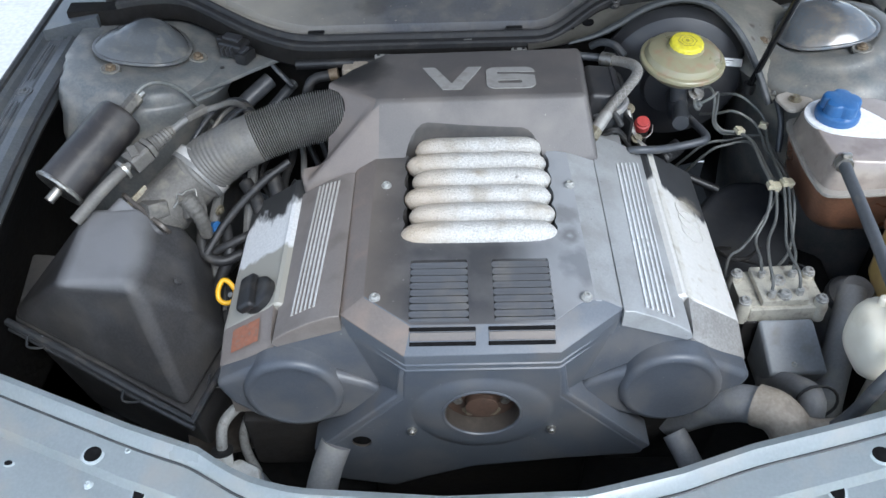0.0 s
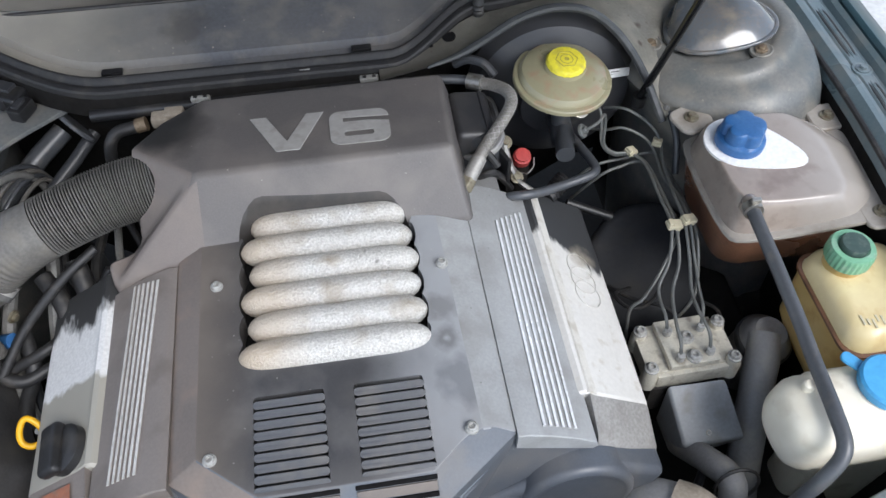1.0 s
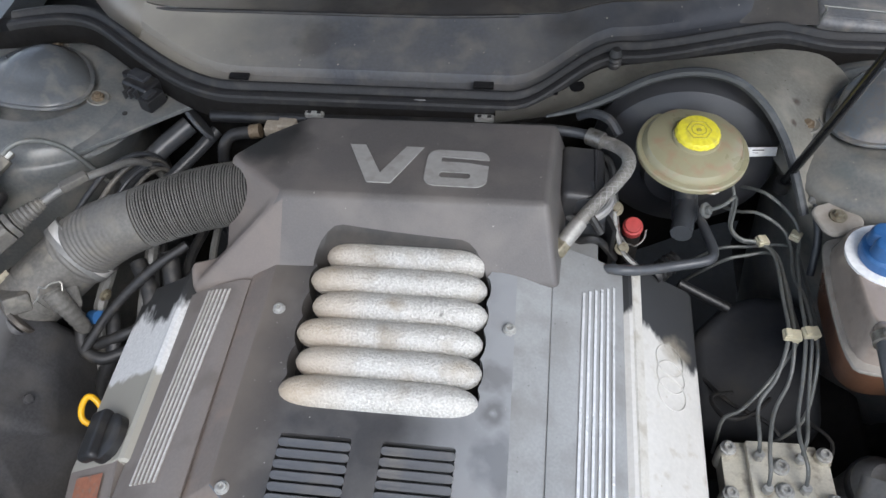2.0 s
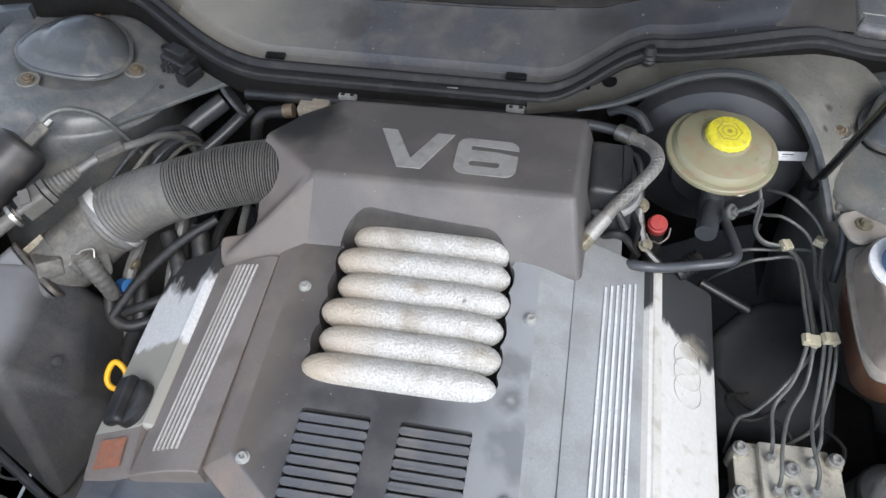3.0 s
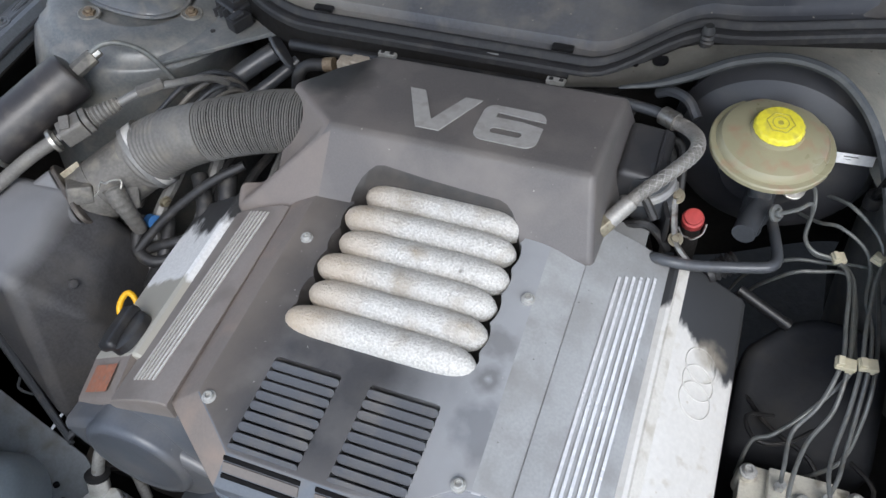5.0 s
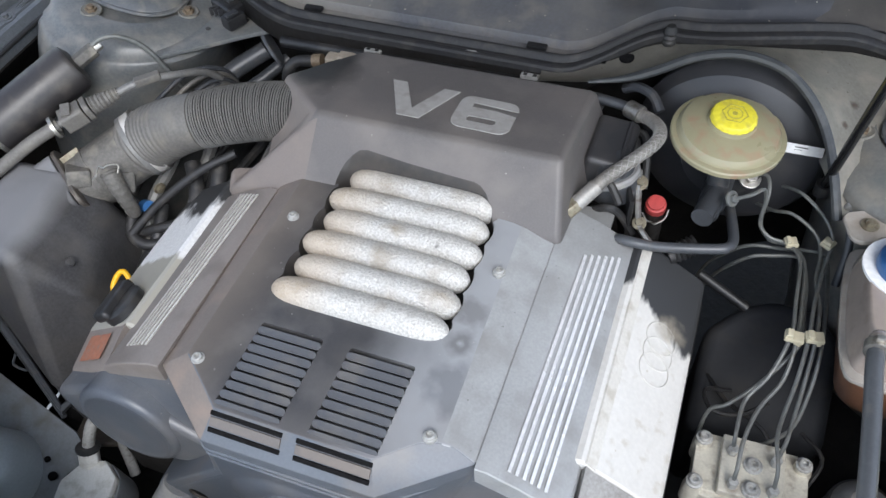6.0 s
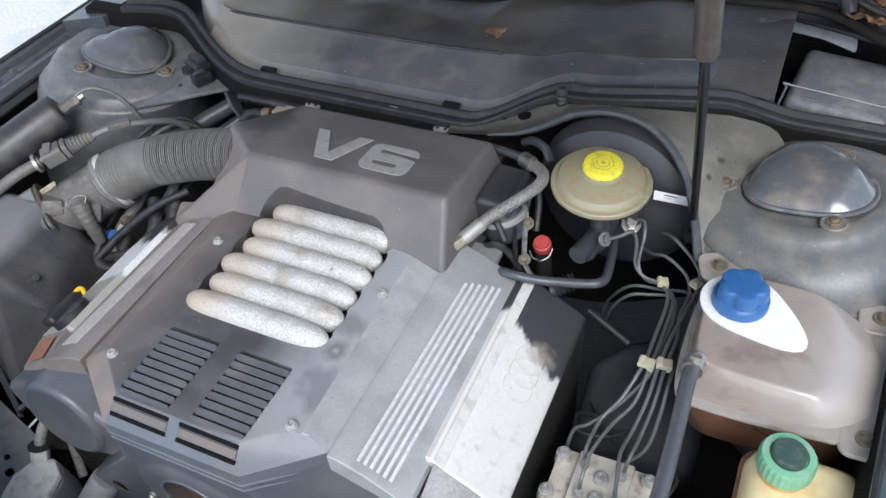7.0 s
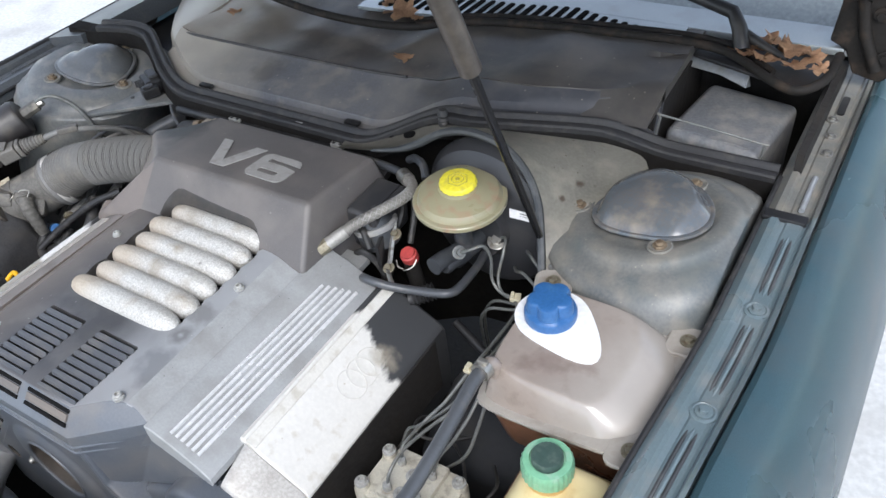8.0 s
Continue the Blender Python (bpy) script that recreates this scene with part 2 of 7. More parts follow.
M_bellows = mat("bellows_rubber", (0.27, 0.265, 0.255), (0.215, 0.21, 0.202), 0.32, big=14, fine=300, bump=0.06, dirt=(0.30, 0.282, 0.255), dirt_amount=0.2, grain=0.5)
M_ivory = mat("pale_ivory_plastic", (0.76, 0.66, 0.40), (0.68, 0.52, 0.24), 0.3, big=10, fine=90, bump=0.0, dirt=(0.55, 0.36, 0.14), dirt_amount=0.25, coat=0.2, grain=0.3)
M_capmark = mat("moulded_olive_mark", (0.42, 0.35, 0.05), (0.34, 0.29, 0.05), 0.5, big=40, bump=0.03)
M_capcore = mat("dark_green_core", (0.035, 0.065, 0.055), (0.05, 0.08, 0.068), 0.45, big=40, bump=0.04, dirt=(0.11, 0.14, 0.12), dirt_amount=0.3)
M_leaf = mat("dry_leaf", (0.50, 0.31, 0.185), (0.35, 0.20, 0.115), 0.8, big=40, fine=300, bump=0.4)
M_neck = mat("tan_cast", (0.110, 0.103, 0.092), (0.078, 0.073, 0.065), 0.6, 0.1, big=18, fine=250, bump=0.4, dirt=(0.24, 0.216, 0.178), dirt_amount=0.28, grain=1.4)
M_dusthose = mat("dusty_grey_hose", (0.28, 0.278, 0.275), (0.21, 0.208, 0.205), 0.5, big=14, fine=260, bump=0.08, dirt=(0.35, 0.33, 0.29), dirt_amount=0.35, grain=0.6)
M_bracket = mat("grey_bracket_paint", (0.27, 0.285, 0.295), (0.21, 0.22, 0.23), 0.4, big=10, fine=250, bump=0.08, dirt=(0.17, 0.155, 0.13), dirt_amount=0.4, grain=0.5)
# car paint with the sky's reflection put into a pale metallic base
M_scuttle = mat("scuttle_paint_sky_reflection", (0.40, 0.435, 0.44), (0.34, 0.375, 0.38), 0.22, 0.5, big=5, fine=900, bump=0.02, dirt=(0.33, 0.34, 0.33), dirt_amount=0.3, coat=1.0)
M_bolt = mat("grey_plated_bolt", (0.42, 0.42, 0.40), (0.34, 0.335, 0.32), 0.42, 0.3, big=60, fine=400, bump=0.1, dirt=(0.22, 0.20, 0.165), dirt_amount=0.25)
M_nut = mat("rusty_nut", (0.225, 0.172, 0.115), (0.155, 0.115, 0.075), 0.55, 0.3, big=60, fine=300, bump=0.3, dirt=(0.10, 0.065, 0.042), dirt_amount=0.3)
M_flange = mat("dusty_flange_paint", (0.37, 0.352, 0.30), (0.26, 0.25, 0.215), 0.36, big=12, fine=260, bump=0.1, dirt=(0.50, 0.46, 0.385), dirt_amount=0.45, grain=0.6)
M_ledgeshade = mat("shaded_grey_ledge", (0.088, 0.096, 0.104), (0.064, 0.070, 0.077), 0.36, big=9, fine=300, bump=0.05, dirt=(0.13, 0.128, 0.122), dirt_amount=0.3)
M_capleft = mat("dusty_dark_cap", (0.094, 0.103, 0.114), (0.142, 0.138, 0.128), 0.24, big=11, fine=260, bump=0.06, dirt=(0.22, 0.205, 0.18), dirt_amount=0.35, grain=0.6)
M_ledge = mat("dark_ledge", (0.035, 0.038, 0.040), (0.05, 0.052, 0.053), 0.4, big=9, fine=300, bump=0.05, dirt=(0.12, 0.12, 0.115), dirt_amount=0.3)
M_unit = mat("dusty_grey_case", (0.165, 0.168, 0.175), (0.12, 0.122, 0.128), 0.45, big=12, fine=250, bump=0.1, dirt=(0.30, 0.28, 0.25), dirt_amount=0.45)
M_filter = mat("stamped_silver", (0.80, 0.79, 0.74), (0.68, 0.67, 0.62), 0.42, 0.1, big=22, fine=350, bump=0.2, dirt=(0.50, 0.48, 0.41), dirt_amount=0.35, grain=0.6)
M_stripeL = mat("dulled_aluminium", (0.62, 0.59, 0.55), (0.52, 0.50, 0.46), 0.35, 0.25, big=30, coat=0.2)
M_strip = mat("worn_white_edge", (0.68, 0.66, 0.61), (0.58, 0.56, 0.51), 0.45, big=14, fine=300, bump=0.05, dirt=(0.40, 0.36, 0.29), dirt_amount=0.25, grain=0.4)
M_hinge = mat("rusty_black_hinge", (0.010, 0.009, 0.008), (0.018, 0.015, 0.013), 0.7, big=14, fine=200, bump=0.3, dirt=(0.05, 0.036, 0.026), dirt_amount=0.3, spec=0.2)


def flaking(name, ground, paint, y0, y1, skew=0.0, over=None):
    """Paint that has flaked off a casting towards one end, with a ragged edge."""
    m = over or mat(name, paint, tuple(v * 0.92 for v in paint), 0.45, 0.0, big=20, fine=300, bump=0.05)
    nt = m.node_tree
    b = nt.nodes["Principled BSDF"]
    src = b.inputs["Base Color"].links[0].from_socket
    tc = nt.nodes.new("ShaderNodeTexCoord")
    xyz = nt.nodes.new("ShaderNodeSeparateXYZ")
    nt.links.new(tc.outputs["Object"], xyz.inputs[0])
    n = nt.nodes.new("ShaderNodeTexNoise")
    n.inputs["Scale"].default_value, n.inputs["Detail"].default_value = 34, 9
    mp = nt.nodes.new("ShaderNodeMapping")
    mp.inputs["Scale"].default_value = (1.6, 0.55, 1)
    nt.links.new(tc.outputs["Object"], mp.inputs[0])
    nt.links.new(mp.outputs[0], n.inputs["Vector"])
    sk = nt.nodes.new("ShaderNodeMath")
    sk.operation = "MULTIPLY_ADD"
    sk.inputs[1].default_value = skew
    nt.links.new(xyz.outputs["X"], sk.inputs[0])
    nt.links.new(xyz.outputs["Y"], sk.inputs[2])
    r = nt.nodes.new("ShaderNodeMapRange")
    r.inputs["From Min"].default_value, r.inputs["From Max"].default_value = y0, y1
    nt.links.new(sk.outputs[0], r.inputs["Value"])
    add = nt.nodes.new("ShaderNodeMath")
    add.operation = "ADD"
    nt.links.new(r.outputs[0], add.inputs[0])
    nt.links.new(n.outputs[0], add.inputs[1])
    edge = nt.nodes.new("ShaderNodeMapRange")
    edge.inputs["From Min"].default_value, edge.inputs["From Max"].default_value = 0.93, 1.06
    nt.links.new(add.outputs[0], edge.inputs["Value"])
    x = nt.nodes.new("ShaderNodeMix")
    x.data_type = "RGBA"
    nt.links.new(edge.outputs[0], x.inputs[0])
    nt.links.new(src, x.inputs[6])
    x.inputs[7].default_value = (*ground, 1)
    nt.links.new(x.outputs[2], b.inputs["Base Color"])
    return m


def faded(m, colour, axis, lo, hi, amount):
    """Wear, dust and painted light, brought in along one axis and broken by blotches."""
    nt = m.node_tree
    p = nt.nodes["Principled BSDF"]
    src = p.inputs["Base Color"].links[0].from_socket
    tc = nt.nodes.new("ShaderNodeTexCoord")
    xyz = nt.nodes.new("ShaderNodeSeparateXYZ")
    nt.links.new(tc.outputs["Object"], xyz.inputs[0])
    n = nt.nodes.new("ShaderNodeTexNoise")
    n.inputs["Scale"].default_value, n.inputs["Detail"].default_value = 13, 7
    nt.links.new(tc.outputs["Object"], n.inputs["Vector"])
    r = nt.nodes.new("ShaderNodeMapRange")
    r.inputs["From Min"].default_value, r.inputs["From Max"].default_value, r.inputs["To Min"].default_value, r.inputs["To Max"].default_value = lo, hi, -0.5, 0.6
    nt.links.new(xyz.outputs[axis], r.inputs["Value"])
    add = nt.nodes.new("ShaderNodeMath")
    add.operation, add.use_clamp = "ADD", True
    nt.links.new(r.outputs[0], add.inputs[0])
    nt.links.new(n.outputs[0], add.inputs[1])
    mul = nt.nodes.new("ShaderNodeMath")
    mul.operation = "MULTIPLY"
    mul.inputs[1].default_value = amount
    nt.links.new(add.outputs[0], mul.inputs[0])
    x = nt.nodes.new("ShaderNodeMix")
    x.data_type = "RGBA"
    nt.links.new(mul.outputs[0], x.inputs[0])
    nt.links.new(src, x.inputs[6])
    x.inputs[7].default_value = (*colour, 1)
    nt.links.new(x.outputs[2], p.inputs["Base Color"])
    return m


def spot(m, c, r, colour, amount, ring=0.0, rough=0.5):
    """A stain with a ragged edge, as a patch or as a ring."""
    nt = m.node_tree
    p = nt.nodes["Principled BSDF"]
    src = p.inputs["Base Color"].links[0].from_socket
    tc = nt.nodes.new("ShaderNodeTexCoord")
    d = nt.nodes.new("ShaderNodeVectorMath")
    d.operation = "DISTANCE"
    d.inputs[1].default_value = c
    nt.links.new(tc.outputs["Object"], d.inputs[0])
    n = nt.nodes.new("ShaderNodeTexNoise")
    n.inputs["Scale"].default_value, n.inputs["Detail"].default_value = 1.2 / r, 8
    nt.links.new(tc.outputs["Object"], n.inputs["Vector"])
    s = nt.nodes.new("ShaderNodeMath")
    s.operation = "MULTIPLY_ADD"
    s.inputs[1].default_value = 2.0 * r * rough
    nt.links.new(n.outputs[0], s.inputs[0])
    nt.links.new(d.outputs["Value"], s.inputs[2])
    e = nt.nodes.new("ShaderNodeMapRange")
    e.inputs["From Min"].default_value, e.inputs["From Max"].default_value = r * (1 + rough), r * (0.4 + rough)
    nt.links.new(s.outputs[0], e.inputs["Value"])
    fac = e.outputs[0]
    if ring:
        q = nt.nodes.new("ShaderNodeMapRange")
        q.inputs["From Min"].default_value, q.inputs["From Max"].default_value = r * ring * (0.4 + rough), r * ring * (1 + rough)
        nt.links.new(s.outputs[0], q.inputs["Value"])
        f = nt.nodes.new("ShaderNodeMath")
        f.operation = "MULTIPLY"
        nt.links.new(fac, f.inputs[0])
        nt.links.new(q.outputs[0], f.inputs[1])
        fac = f.outputs[0]
    k = nt.nodes.new("ShaderNodeMath")
    k.operation = "MULTIPLY"
    k.inputs[1].default_value = amount
    nt.links.new(fac, k.inputs[0])
    x = nt.nodes.new("ShaderNodeMix")
    x.data_type = "RGBA"
    nt.links.new(k.outputs[0], x.inputs[0])
    nt.links.new(src, x.inputs[6])
    x.inputs[7].default_value = (*colour, 1)
    nt.links.new(x.outputs[2], p.inputs["Base Color"])
    return m


def specks(m, scale, share, colour):
    """Small scattered flecks, as of grit and old splashes."""
    nt = m.node_tree
    p = nt.nodes["Principled BSDF"]
    src = p.inputs["Base Color"].links[0].from_socket
    tc = nt.nodes.new("ShaderNodeTexCoord")
    v = nt.nodes.new("ShaderNodeTexVoronoi")
    v.inputs["Scale"].default_value = scale
    nt.links.new(tc.outputs["Object"], v.inputs["Vector"])
    sep = nt.nodes.new("ShaderNodeSeparateColor")
    nt.links.new(v.outputs["Color"], sep.inputs[0])
    size = nt.nodes.new("ShaderNodeMapRange")
    size.inputs["From Min"].default_value, size.inputs["From Max"].default_value = 1 - share, 1.0
    size.inputs["To Min"].default_value, size.inputs["To Max"].default_value = 0.0, 0.16
    nt.links.new(sep.outputs[0], size.inputs["Value"])
    lt = nt.nodes.new("ShaderNodeMath")
    lt.operation = "LESS_THAN"
    nt.links.new(v.outputs["Distance"], lt.inputs[0])
    nt.links.new(size.outputs[0], lt.inputs[1])
    k = nt.nodes.new("ShaderNodeMath")
    k.operation = "MULTIPLY"
    nt.links.new(lt.outputs[0], k.inputs[0])
    nt.links.new(sep.outputs[1], k.inputs[1])
    x = nt.nodes.new("ShaderNodeMix")
    x.data_type = "RGBA"
    nt.links.new(k.outputs[0], x.inputs[0])
    nt.links.new(src, x.inputs[6])
    x.inputs[7].default_value = (*colour, 1)
    nt.links.new(x.outputs[2], p.inputs["Base Color"])
    return m


faded(M_cowl, (0.050, 0.052, 0.060), "X", 0.02, 0.24, 0.95)
faded(M_cowl, (0.37, 0.34, 0.29), "X", -0.17, -0.42, 0.9)
# cover's right side: faded paint, with reflected sky put into the colour
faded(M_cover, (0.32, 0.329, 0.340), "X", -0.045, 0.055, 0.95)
faded(M_plate, (0.16, 0.155, 0.145), "Y", 0.79, 0.91, 0.6)
faded(M_cover, (0.19, 0.18, 0.175), "Y", 0.550, 0.498, 0.6)
faded(M_cover, (0.185, 0.154, 0.128), "X", -0.135, -0.215, 0.75)
# light on the hump's left face is put in as a brown tone
faded(M_hump, (0.20, 0.165, 0.145), "X", -0.185, -0.28, 0.7)
faded(M_rib, (0.46, 0.36, 0.25), "X", -0.075, -0.15, 0.75)
faded(M_cowltop, (0.44, 0.395, 0.33), "X", -0.24, -0.46, 0.9)
faded(M_cowltop, (0.062, 0.060, 0.060), "X", 0.08, 0.32, 0.5)
for c_, r_ in (((-0.30, 1.15, 0.895), 0.05), ((-0.12, 1.13, 0.89), 0.045), ((0.04, 1.15, 0.90), 0.04)):
    spot(M_cowl, c_, r_, (0.19, 0.18, 0.165), 0.3, 0.0, 0.9)
for c_, r_ in (((-0.21, 1.14, 0.893), 0.035), ((0.12, 1.17, 0.90), 0.04)):
    spot(M_cowl, c_, r_, (0.06, 0.055, 0.052), 0.5, 0.0, 0.9)
for c_, r_ in (((-0.25, 1.25, 0.91), 0.08), ((0.05, 1.28, 0.92), 0.07), ((0.28, 1.30, 0.92), 0.07)):
    spot(M_cowltop, c_, r_, (0.16, 0.14, 0.118), 0.7, 0.0, 0.9)
specks(M_cowltop, 110, 0.3, (0.40, 0.35, 0.28))
spot(M_cover, (0.056, 0.657, 0.839), 0.017, (0.075, 0.072, 0.07), 0.55, 0.5, 0.5)
spot(M_cover, (0.066, 0.607, 0.839), 0.030, (0.085, 0.09, 0.10), 0.5, 0.0, 0.9)
spot(M_cover, (0.055, 0.695, 0.839), 0.022, (0.085, 0.08, 0.076), 0.45, 0.0, 0.9)
spot(M_rib, (-0.003, 0.754, 0.853), 0.004, (0.06, 0.05, 0.04), 0.9, 0.0, 0.5)
specks(M_cover, 190, 0.22, (0.42, 0.41, 0.39))
specks(M_plate, 170, 0.2, (0.12, 0.115, 0.11))
specks(M_hump, 170, 0.15, (0.33, 0.31, 0.28))
specks(M_cowl, 120, 0.3, (0.42, 0.38, 0.31))
specks(M_tower, 150, 0.3, (0.40, 0.36, 0.29))
for c_, r_ in (((0.575, 0.985, 0.85), 0.055), ((0.53, 0.955, 0.83), 0.045), ((0.60, 1.06, 0.86), 0.04), ((0.44, 0.98, 0.84), 0.03)):
    spot(M_tower, c_, r_, (0.062, 0.088, 0.098), 0.7, 0.0, 0.9)
faded(M_flange, (0.125, 0.115, 0.098), "X", 0.24, 0.06, 0.85)
specks(M_flange, 120, 0.35, (0.11, 0.085, 0.06))
for c_, r_ in (((0.385, 1.076, 0.876), 0.008), ((0.402, 1.086, 0.872), 0.005), ((0.375, 1.04, 0.872), 0.006), ((0.33, 1.09, 0.89), 0.004)):
    spot(M_flange, c_, r_, (0.10, 0.065, 0.045), 0.85, 0.0, 0.5)
# air box: paler towards the top of the lid
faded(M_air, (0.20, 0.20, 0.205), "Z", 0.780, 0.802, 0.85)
faded(M_tank, (0.41, 0.375, 0.335), "X", 0.470, 0.565, 0.85)
for c_, r_ in (((0.475, 0.800, 0.850), 0.022), ((0.505, 0.815, 0.850), 0.020), ((0.455, 0.790, 0.850), 0.018)):
    spot(M_tank, c_, r_, (0.185, 0.135, 0.118), 0.5, 0.0, 0.9)
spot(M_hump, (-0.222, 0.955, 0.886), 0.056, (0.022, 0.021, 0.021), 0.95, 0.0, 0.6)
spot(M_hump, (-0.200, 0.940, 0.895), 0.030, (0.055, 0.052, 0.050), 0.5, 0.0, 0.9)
specks(M_front, 170, 0.2, (0.30, 0.29, 0.27))
M_flakeR = flaking("flaking_white_right", (0.045, 0.046, 0.048), (0.66, 0.645, 0.61), 0.895, 0.992, 0.62, mat("aged_white_paint", (0.66, 0.645, 0.61), (0.60, 0.585, 0.545), 0.45, big=20, fine=200, bump=0.04, dirt=(0.50, 0.46, 0.39), dirt_amount=0.12, grain=0.4))
M_flakeL = flaking("flaking_white_left", (0.34, 0.325, 0.28), (0.64, 0.64, 0.63), 0.72, 0.68)
spot(M_flakeR, (0.246, 0.792, 0.752), 0.022, (0.32, 0.285, 0.225), 0.65, 0.0, 0.8)
specks(M_flakeR, 90, 0.25, (0.45, 0.40, 0.32))
specks(M_flakeL, 150, 0.4, (0.55, 0.54, 0.50))
M_flakeL = flaking("flaking_white_left", (0.04, 0.04, 0.04), (0.64, 0.64, 0.63), 0.72, 0.84, 0.0, M_flakeL)


# ---- building helpers ----
def thing(name, label, category, group="", kind=""):
    return tagged(new(name), label, category, group, kind)


def finish(ob, angle=40):
    me = ob.data
    for p in me.polygons:
        p.use_smooth = True
    me.set_sharp_from_angle(angle=radians(angle))
    return ob


def part(name, bm, material, parent=None, label="", angle=40):
    bmesh.ops.recalc_face_normals(bm, faces=bm.faces)
    me = bpy.data.meshes.new(name)
    bm.to_mesh(me)
    bm.free()
    me.materials.append(material)
    ob = new(name, me)
    finish(ob, angle)
    if 6 < len(me.polygons) < 4000:
        md = ob.modifiers.new("flat_faces", "WEIGHTED_NORMAL")
        md.keep_sharp, md.weight = True, 60
    if parent:
        ob.parent = parent
    if label:
        ob["label"] = label
    return ob


def second(ob, material, pick):
    """A second material on the faces that pick(normal, centre) names."""
    ob.data.materials.append(material)
    for p in ob.data.polygons:
        if pick(p.normal, p.center):
            p.material_index = len(ob.data.materials) - 1
    return ob


def solid(name, bm, material, label, category, group="", kind="", angle=40):
    return tagged(part(name, bm, material, None, "", angle), label, category, group, kind)


def bevel(bm, width, seg=2, angle=25):
    edges = [e for e in bm.edges if len(e.link_faces) == 2 and e.calc_face_angle(0) > radians(angle)]
    bmesh.ops.bevel(bm, geom=edges, offset=width, segments=seg, affect="EDGES", profile=0.5, clamp_overlap=True)
    return bm


def mesh_of(verts, faces, width=0.0, seg=2):
    bm = bmesh.new()
    vs = [bm.verts.new(v) for v in verts]
    for f in faces:
        bm.faces.new([vs[i] for i in f])
    bmesh.ops.recalc_face_normals(bm, faces=bm.faces)
    if width:
        bevel(bm, width, seg)
    return bm


def box(c, s, width=0.002, m=None, seg=2):
    bm = bmesh.new()
    bmesh.ops.create_cube(bm, size=1, matrix=Matrix.Translation(c) @ (m or Matrix()) @ Matrix.Diagonal((*s, 1)))
    if width:
        bevel(bm, width, seg)
    return bm


def prism(outline, z0, z1, width=0.0, seg=2, m=None):
    """An outline in x and y, drawn up from z0 to z1, then moved by m."""
    n = len(outline)
    bm = mesh_of([(x, y, z0) for x, y in outline] + [(x, y, z1) for x, y in outline],
                 [tuple(range(n))[::-1], tuple(range(n, 2 * n))] + [(i, (i + 1) % n, n + (i + 1) % n, n + i) for i in range(n)], width, seg)
    if m:
        bm.transform(m)
    return bm


def round_rect(w, h, r, n=5, cx=0.0, cy=0.0):
    out = []
    for k, (sx, sy) in enumerate(((1, 1), (-1, 1), (-1, -1), (1, -1))):
        for i in range(n + 1):
            a = radians(90 * k + 90 * i / n)
            out.append((cx + sx * (w / 2 - r) + r * math.cos(a), cy + sy * (h / 2 - r) + r * math.sin(a)))
    return out


def circle(r, n=24, cx=0.0, cy=0.0):
    return [(cx + r * math.cos(2 * math.pi * i / n), cy + r * math.sin(2 * math.pi * i / n)) for i in range(n)]


def loft(rings, cap=True, closed=True):
    """Rings of equal length, joined one to the next."""
    bm = bmesh.new()
    vs = [[bm.verts.new(p) for p in ring] for ring in rings]
    n = len(rings[0])
    for a, b in zip(vs, vs[1:]):
        for i in range(n if closed else n - 1):
            bm.faces.new((a[i], a[(i + 1) % n], b[(i + 1) % n], b[i]))
    if cap:
        bm.faces.new(vs[0][::-1])
        bm.faces.new(vs[-1])
    return bm


def revolve(profile, seg=32, m=None):
    """A profile of (radius, height) turned round z."""
    rings = [[(r * math.cos(2 * math.pi * i / seg), r * math.sin(2 * math.pi * i / seg), z) for i in range(seg)] for r, z in profile]
    bm = loft(rings)
    if m:
        bm.transform(m)
    return bm


def smooth_path(pts, step=4):
    """Catmull-Rom through the points."""
    p = [Vector(q) for q in pts]
    p = [2 * p[0] - p[1]] + p + [2 * p[-1] - p[-2]]
    out = []
    for i in range(1, len(p) - 2):
        for k in range(step):
            t = k / step
            out.append(0.5 * (2 * p[i] + (p[i + 1] - p[i - 1]) * t + (2 * p[i - 1] - 5 * p[i] + 4 * p[i + 1] - p[i + 2]) * t * t
                              + (3 * p[i] - p[i - 1] - 3 * p[i + 1] + p[i + 2]) * t ** 3))
    out.append(p[-2])
    return out


def tube(pts, r, seg=10, step=4, smooth=True, radii=None, bm=None):
    """A round bar along the points. radii: a function of the share of the way."""
    path = smooth_path(pts, step) if smooth else [Vector(q) for q in pts]
    rings, up = [], None
    n = len(path)
    for i, p in enumerate(path):
        d = (path[min(i + 1, n - 1)] - path[max(i - 1, 0)]).normalized()
        if up is None:
            up = d.orthogonal().normalized()
        up = (up - d * up.dot(d)).normalized()
        side = d.cross(up)
        rad = r * (radii(i / (n - 1)) if radii else 1.0)
        rings.append([p + rad * (math.cos(2 * math.pi * k / seg) * up + math.sin(2 * math.pi * k / seg) * side) for k in range(seg)])
    made = loft(rings)
    if bm is None:
        return made
    me = bpy.data.meshes.new("join")
    made.to_mesh(me)
    made.free()
    bm.from_mesh(me)
    bpy.data.meshes.remove(me)
    return bm


def joined(*bms):
    out = bmesh.new()
    for b in bms:
        me = bpy.data.meshes.new("join")
        b.to_mesh(me)
        b.free()
        out.from_mesh(me)
        bpy.data.meshes.remove(me)
    return out


